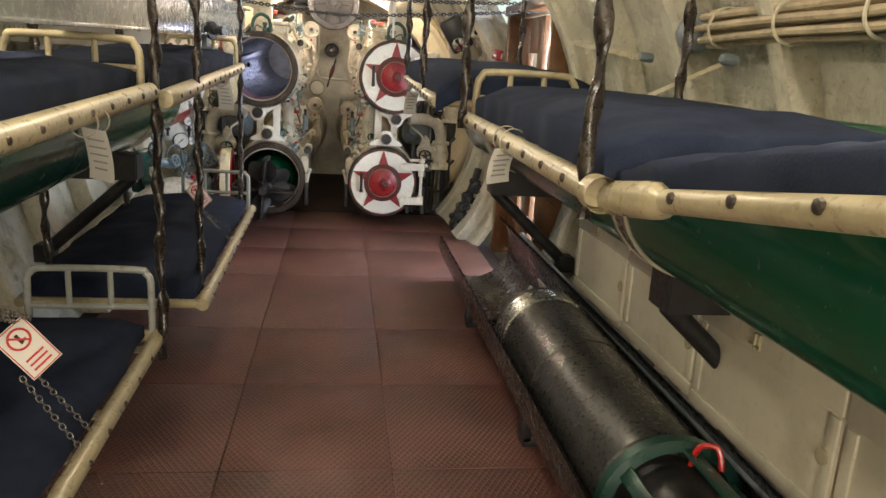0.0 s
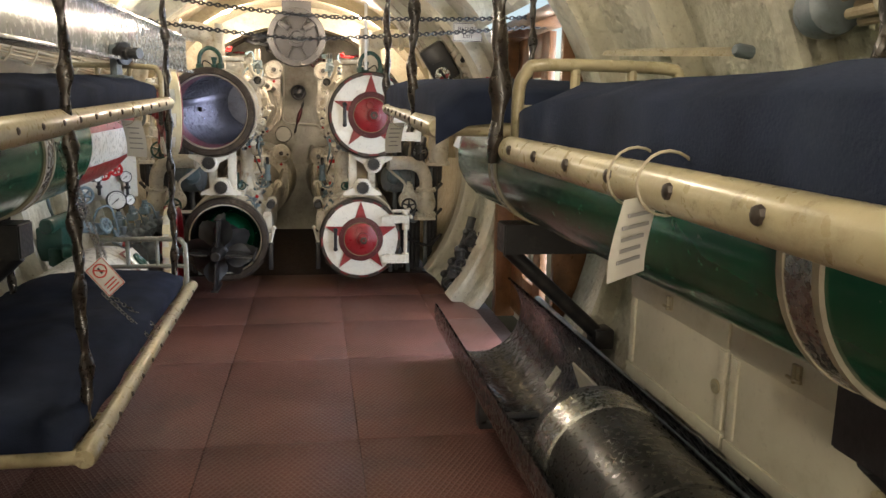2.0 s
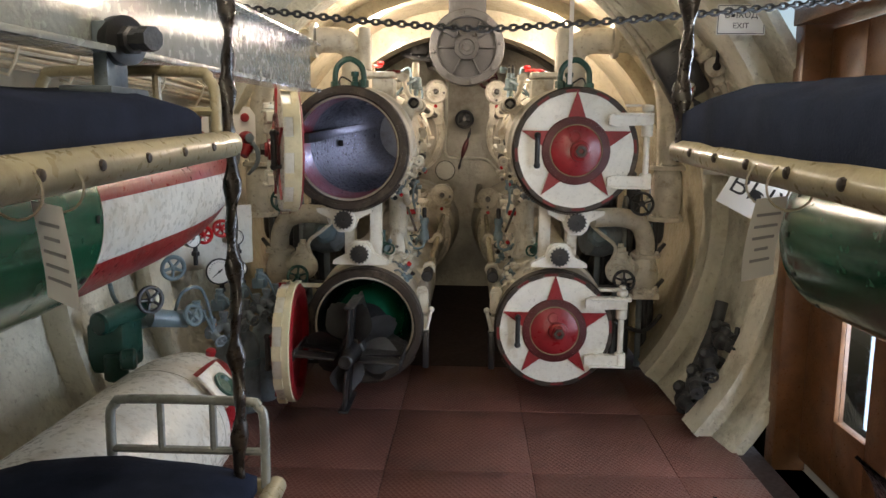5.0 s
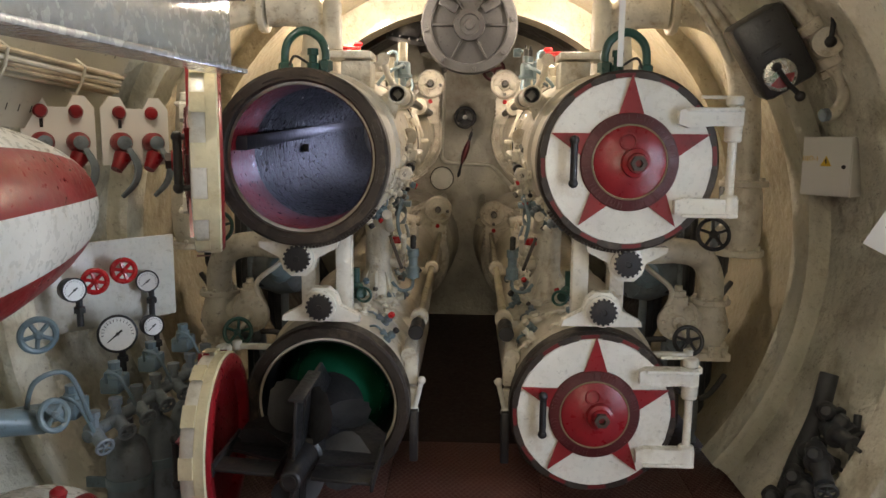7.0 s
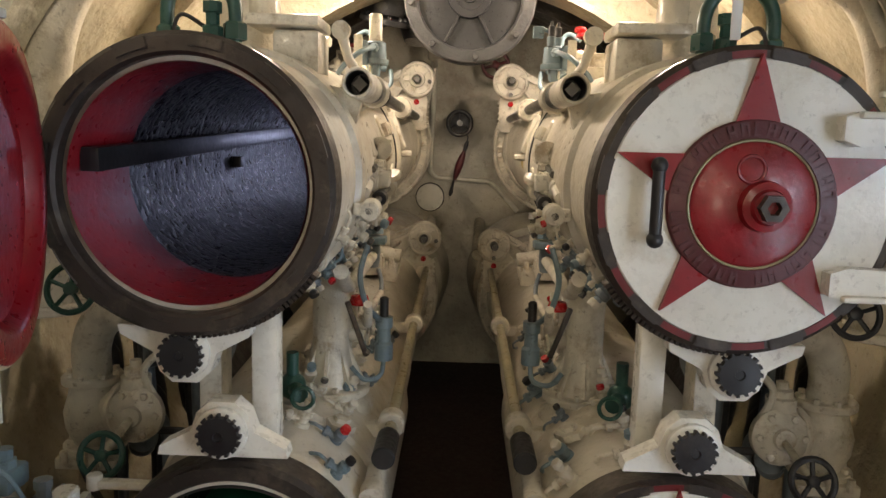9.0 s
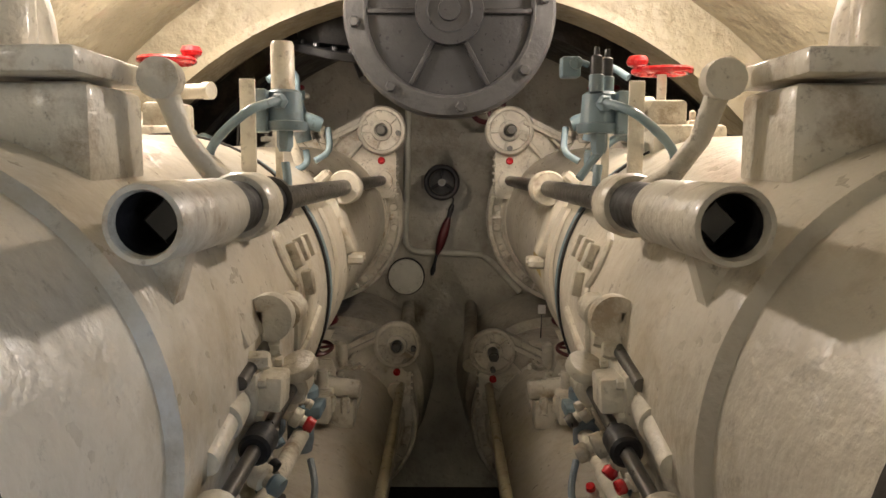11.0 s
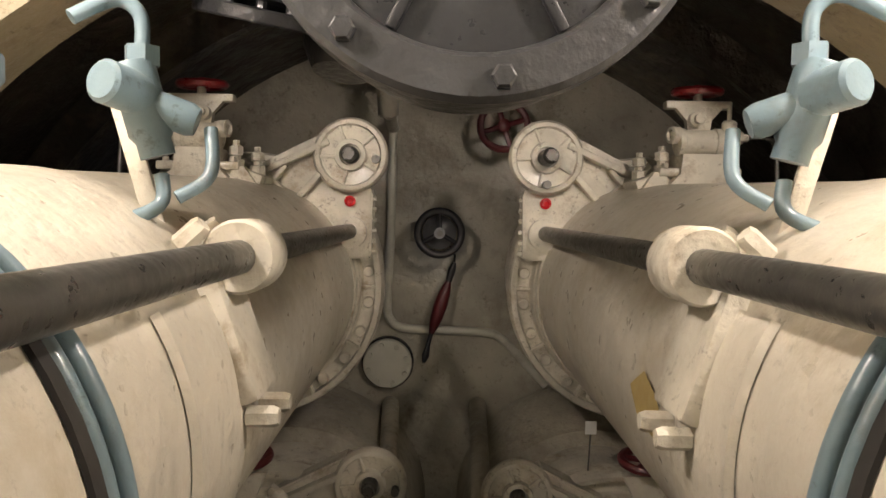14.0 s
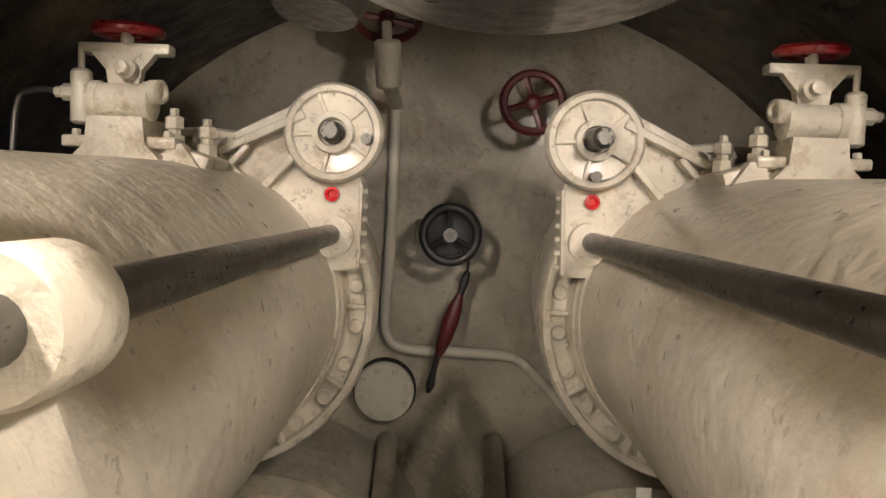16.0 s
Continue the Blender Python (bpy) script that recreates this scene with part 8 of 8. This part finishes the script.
part("lever", Geo().sweep([cm @ Vector((-0.02, -0.10, -0.02)), cm @ Vector((-0.015, -0.105, -0.09)), cm @ Vector((0.0, -0.11, -0.15))], 0.010, 8).ball(cm @ Vector((0.0, -0.11, -0.16)), 0.020).ball(cm @ Vector((-0.02, -0.10, -0.02)), 0.018), M_BLACK, cbx)
part("bracket_arm", Geo().cyl((1.26, 7.56, 1.93), (1.44, 7.62, 2.02), 0.025, 10), M_MOTOR, cbx)

vp = thing("vent_valve", (1.42, 7.45, 1.62), "cream valve and bent pipe end on the hull side", "valve")
part("pipe", Geo().sweep([(1.16, 7.45, 2.14), (1.27, 7.46, 2.02), (1.36, 7.47, 1.90), (1.43, 7.47, 1.80)], 0.032, 14), M_CAST, vp)
part("valve_body", Geo().lathe([(0.05, -0.04), (0.055, -0.035), (0.055, 0.03), (0.03, 0.036)], (1.36, 7.42, 1.90), (-0.3, -1, 0), 20).cyl((1.33, 7.46, 1.95), (1.30, 7.46, 1.985), 0.052, 16, 0, 0.006).cyl((1.39, 7.47, 1.87), (1.42, 7.47, 1.83), 0.052, 16, 0, 0.006), M_CAST, vp)
part("handle", Geo().sweep([(1.355, 7.38, 1.90), (1.35, 7.36, 1.96), (1.345, 7.36, 2.02)], 0.010, 8).ball((1.355, 7.38, 1.90), 0.022), M_BLACK, vp)
part("bent_end", Geo().sweep([(1.43, 7.47, 1.80), (1.455, 7.47, 1.75), (1.455, 7.46, 1.69), (1.42, 7.44, 1.645), (1.385, 7.43, 1.635)], 0.024, 12, steps=4), M_CAST, vp)
part("cap", Geo().cyl((1.39, 7.43, 1.636), (1.365, 7.425, 1.632), 0.026, 12, 0, 0.003), M_SLATE, vp)
part("clamp_plate", Geo().box((1.44, 7.49, 1.81), (0.14, 0.03, 0.03), 0.004, Matrix.Rotation(radians(-25), 3, "Y")), M_CAST, vp)

pg = thing("valve_bank", (1.25, 7.1, 0.0), "heap of dark grey valve bodies with small handwheels", "valve bank")
for k in range(8):
    p = Vector((1.40 - 0.030 * k + 0.03 * (k % 2), 7.30 - 0.05 * (k % 3), 0.52 - 0.058 * k))
    d = Vector((0.35 - 0.25 * (k % 3), -0.75, -0.35 + 0.3 * (k % 2))).normalized()
    L = 0.15 + 0.02 * (k % 3)
    vb = part("valve", Geo().lathe([(0.030, 0), (0.038, 0.02), (0.040, L * 0.35), (0.052, L * 0.38), (0.052, L * 0.48), (0.036, L * 0.5), (0.028, L * 0.8), (0.034, L * 0.82), (0.034, L)], p, d, 16), M_IRON, pg)
    part("bonnet", Geo().lathe([(0.024, 0), (0.030, 0.015), (0.030, 0.06), (0.018, 0.075)], p + d * L * 0.3, Vector((0.4, -0.2, 0.9)) if k % 2 else Vector((-0.5, -0.6, 0.4)), 12), M_IRON, vb)
    if k % 2 == 0:
        handwheel(vb, p + d * (L + 0.03), 0.036, d, M_IRON, 5, 0.007)
    part("stem", Geo().cyl(p + d * L * 0.9, p + d * (L + 0.035), 0.008, 8), M_IRON, vb)
pipe(pg, [(1.47, 7.40, 0.62), (1.42, 7.36, 0.46), (1.34, 7.34, 0.26), (1.26, 7.32, 0.0)], 0.036, M_IRON, "header", 12)
pipe(pg, [(1.50, 7.22, 0.52), (1.46, 7.16, 0.34), (1.40, 7.14, 0.16), (1.38, 7.12, 0.0)], 0.014, M_IRON, "thin_pipe", 10)

# ---- signs, papers, chains ----


def card(name, w, h, m, label, body, category="sign"):
    c = thing(name, m.translation, label, category)
    part("sheet", Geo().box((0, 0, 0), (w, 0.0022, h), 0.0006).move(m), M_PAPER, c)
    return c


# exit card facing aft, hung askew beside the doorway
m = Matrix.Translation((1.405, 6.537, 1.228)) @ pose(0, 0, 0, 0, 0, -24) @ pose(0, 0, 0, 0, 27, 0)
c = card("exit_sign", 0.50, 0.21, m, "white exit card with black letters hanging askew", "")
part("lettering", letters(Geo(), "ВЫХОД", 0.125, m @ pose(0, -0.0016, 0) @ pose(0, 0, 0, 90, 0, 0), 0, 0.0005), M_INK, c, "black letters")
part("hook_wire", Geo().sweep([m @ Vector((-0.05, 0, 0.100)), (1.50, 6.60, 1.60), (1.60, 6.70, 1.75)], 0.002, 5), M_SLATE, c)
# printed exit notice on the hull lining
m = Matrix.Translation((1.285, 6.845, 2.06))
c = card("exit_notice", 0.22, 0.135, m, "small white printed exit notice with a dark border", "")
part("lettering", letters(Geo(), "ВЫХОД", 0.040, m @ pose(0, -0.0016, 0.02) @ pose(0, 0, 0, 90, 0, 0), 0, 0.0005), M_INK, c)
part("lettering", letters(Geo(), "EXIT", 0.036, m @ pose(0, -0.0016, -0.028) @ pose(0, 0, 0, 90, 0, 0), 0, 0.0005), M_INK, c)
g = Geo()
for cx, cz, w, h in ((0, 0.062, 0.21, 0.003), (0, -0.062, 0.21, 0.003), (-0.104, 0, 0.003, 0.124), (0.104, 0, 0.003, 0.124)):
    g.box((cx, -0.0016, cz), (w, 0.001, h), 0)
part("border", g.move(m), M_INK, c)


def paper_on_rail(x, y, z, w, h, side, label):
    """A curled paper tag tied to a bunk rail with two cords."""
    t_ = thing("paper_tag", (x, y, z - h), label, "tag", "paper tags")
    g = Geo()
    rows = []
    for i in range(7):
        f = i / 6
        rows.append([g.bm.verts.new((x + side * (0.022 - 0.018 * math.sin(f * 2.2)) - u * side * w * 0.36, y - 0.012 * math.sin(f * 3) - u * w * 0.33, z - h * f)) for u in (-1, 0, 1)])
    for A, B in zip(rows, rows[1:]):
        for k in range(2):
            g.bm.faces.new((A[k], A[k + 1], B[k + 1], B[k])).smooth = True
    bmesh.ops.solidify(g.bm, geom=list(g.bm.faces), thickness=0.0012)
    sheet = part("sheet", g, M_PAPER, t_)
    for k in range(5):
        f = 0.2 + 0.14 * k
        part("print_line", Geo().box((x + side * (0.022 - 0.018 * math.sin(f * 2.2)), y - 0.012 * math.sin(f * 3) - 0.003, z - h * f), (w * random.uniform(0.35, 0.7), 0.001, 0.004), 0, Matrix.Rotation(radians(side * 42), 3, "Z")), M_GREYINK, sheet)
    for dy in (-0.4, 0.4):
        part("cord", Geo().torus((x + side * 0.030, y + dy * w, z + 0.018), 0.034, 0.0018, (0, 1, 0), 20, 5), M_WEB, t_)


paper_on_rail(-0.455, 2.13, 1.385, 0.11, 0.125, -1, "cream paper tag tied to a bunk rail")
paper_on_rail(-0.455, 4.19, 1.43, 0.12, 0.13, -1, "cream paper tag tied to a bunk rail")
paper_on_rail(0.512, 2.07, 1.392, 0.10, 0.090, 1, "white paper tag tied to a bunk rail")
paper_on_rail(0.487, 4.37, 1.435, 0.10, 0.12, 1, "white paper tag tied to a bunk rail")


def chain(name, a, b, link, wire, m, label, sag=0.0, group="", category="chain"):
    a, b = Vector(a), Vector(b)
    L = (b - a).length
    n = max(3, int(L / (link * 0.78)))
    d = (b - a).normalized()
    side = d.cross(Vector((0, 0, 1))).normalized()
    up = side.cross(d)
    t_ = thing(name, (a + b) / 2, label, category, group)
    w = link * 0.28
    pts = [Vector((-w, 0, -link * 0.28)), Vector((-w, 0, link * 0.28)), Vector((0, 0, link * 0.5)), Vector((w, 0, link * 0.28)), Vector((w, 0, -link * 0.28)), Vector((0, 0, -link * 0.5))]
    poses = []
    for k in range(n):
        f = (k + 0.5) / n
        p = a + (b - a) * f + Vector((0, 0, -sag * 4 * f * (1 - f)))
        sl = (b - a) / L + Vector((0, 0, -sag * 4 * (1 - 2 * f) / L))
        poses.append(aim(p, sl.normalized(), math.pi / 2 * (k % 2)))
    pieces("link", Geo().sweep(pts, wire, 5, closed=True, steps=2), m, t_, poses)
    return t_


def safety_chain(a, sign, b1, b2):
    a, sign, b1, b2 = Vector(a), Vector(sign), Vector(b1), Vector(b2)
    off = Vector((0, -0.055, 0.02))
    chain("safety_chain", a, sign + off * -0.5 + Vector((0, 0, 0.075)), 0.019, 0.0014, M_CHAIN, "thin bright steel safety chain across a bunk", 0, "safety chains")
    chain("safety_chain", a + off, sign + off * 0.9 + Vector((0, 0, 0.065)), 0.019, 0.0014, M_CHAIN, "thin bright steel safety chain across a bunk", 0, "safety chains")
    chain("safety_chain", sign - off * 0.5 + Vector((0, 0, -0.065)), b1, 0.019, 0.0014, M_CHAIN, "thin bright steel safety chain across a bunk", 0, "safety chains")
    chain("safety_chain", sign + off * 0.9 + Vector((0, 0, -0.07)), b2, 0.019, 0.0014, M_CHAIN, "thin bright steel safety chain across a bunk", 0, "safety chains")
    m = Matrix.Translation(sign) @ pose(0, 0, 0, -12, 0, 40) @ pose(0, 0, 0, 0, -34, 0)
    s_ = thing("no_sitting_sign", sign, "white card sign with a red prohibition ring hung on chains", "sign", "bunk signs")
    part("sheet", Geo().box((0, 0, 0), (0.085, 0.0022, 0.135), 0.0006).move(m), M_PAPER, s_)
    part("prohibition_ring", Geo().torus((0, -0.0022, 0.030), 0.025, 0.003, (0, 1, 0), 28, 5).box((0, -0.0022, 0.030), (0.046, 0.0012, 0.005), 0, Matrix.Rotation(radians(45), 3, "Y")).move(m), M_REDINK, s_)
    part("figure_mark", Geo().box((0.0, -0.0018, 0.030), (0.008, 0.001, 0.026), 0).box((0.005, -0.0018, 0.022), (0.016, 0.001, 0.006), 0).move(m), M_INK, s_)
    for k in range(3):
        part("print_line", Geo().box((0, -0.0018, -0.022 - 0.014 * k), (0.05, 0.001, 0.005), 0).move(m), M_REDINK, s_)
    g = Geo()
    for cx, cz, w, h in ((0, 0.064, 0.08, 0.0025), (0, -0.064, 0.08, 0.0025), (-0.039, 0, 0.0025, 0.128), (0.039, 0, 0.0025, 0.128)):
        g.box((cx, -0.0016, cz), (w, 0.001, h), 0)
    part("border", g.move(m), M_REDINK, s_)


safety_chain((-0.50, 3.50, 1.36), (-0.611, 4.238, 0.844), (-0.437, 4.29, 0.62), (-0.437, 4.15, 0.62))
safety_chain((-0.50, 1.10, 1.33), (-0.60, 1.972, 0.88), (-0.497, 2.05, 0.625), (-0.497, 1.965, 0.625))

# roller chains across the compartment
for (a, b, c_) in (((-0.62, 6.0, 2.10), (0.30, 6.0, 2.03), (1.50, 6.0, 2.075)), ((-0.95, 6.0, 1.995), (0.10, 6.0, 1.897), (1.62, 6.0, 2.03))):
    for p, q_ in ((a, b), (b, c_)):
        chain("roller_chain", p, q_, 0.030, 0.0052, M_IRON, "dark steel roller chain stretched across the compartment", 0.012, "roller chains")

# ceiling conduits towards the right
cd = thing("conduit", (0.95, 7.0, 1.85), "cream conduit pipes running up the hull side", "pipe", "conduits")
for k in range(3):
    pipe(cd, [(0.62 + 0.05 * k, 7.70, 2.42), (0.80 + 0.05 * k, 7.70, 2.26 - 0.01 * k), (1.0 + 0.05 * k, 7.70, 2.02), (1.10 + 0.05 * k, 7.70, 1.85)], 0.018, M_CAST, "pipe", 10)
st_ = thing("tube_notice_strip", (0.565, 7.33, 1.80), "narrow pale plastic strip hanging before the upper tube", "strip")
part("strip", Geo().box((0.575, 7.33, 2.05), (0.022, 0.004, 0.50), 0.001), M_PAPER, st_)

# lamps; the first, fifth and last fixtures are added out of view
for k, (x, y, z) in enumerate(LAMPS):
    la = thing("ceiling_and_fill_lamp", (x, y, z), "round frosted dome lamp, three of the set added as fill", "lamp", "ship lamps")
    n = Vector((x, 0, z - HZ)).normalized()
    base = Vector((n.x * (hull_r(y) + 0.01), y, HZ + n.z * (hull_r(y) + 0.01)))
    part("lamp_base", Geo().lathe([(0.085, 0), (0.085, 0.03), (0.07, 0.04), (0.03, 0.042)], base, -n, 28), M_CAST, la)
    gl = part("glass_dome", Geo().lathe([(0.055, 0), (0.06, 0.02), (0.05, 0.05), (0.025, 0.065), (0, 0.068)], base - n * 0.042, -n, 24), M_LAMP, la)
    gl.visible_shadow = False

# tail of the torpedo in the trough
tg = thing("torpedo_afterbody", (CX, 1.85, 0.2), "green ring frame with red handles on a torpedo tail", "torpedo part")
part("ring_frame", Geo().lathe([(0.20, 0), (0.235, 0.01), (0.235, 0.05), (0.20, 0.06), (0.20, 0)], (CX, 2.12, CZ), (0, 1, 0), 40, close=False), M_DKGREEN, tg)
part("ring_frame", Geo().lathe([(0.17, 0), (0.21, 0.01), (0.21, 0.05), (0.17, 0.06), (0.17, 0)], (CX, 1.78, CZ), (0, 1, 0), 40, close=False), M_DKGREEN, tg)
for k in range(6):
    a = radians(60 * k + 20)
    part("strut", Geo().box((CX + 0.205 * math.cos(a), 1.97, CZ + 0.205 * math.sin(a)), (0.014, 0.32, 0.05), 0.004, Matrix.Rotation(-a, 3, "Y")), M_DKGREEN, tg)
part("red_handle", Geo().sweep([(CX + 0.03, 2.10, CZ + 0.17), (CX + 0.04, 2.08, CZ + 0.24), (CX + 0.08, 2.05, CZ + 0.25), (CX + 0.09, 2.03, CZ + 0.19)], 0.009, 8, steps=4), M_BRIGHT_RED, tg)
part("core", Geo().lathe([(0.13, 1.75), (0.15, 1.9), (0.15, 2.22)], (CX, 0, CZ), (0, 1, 0), 28), M_BLACK, tg)
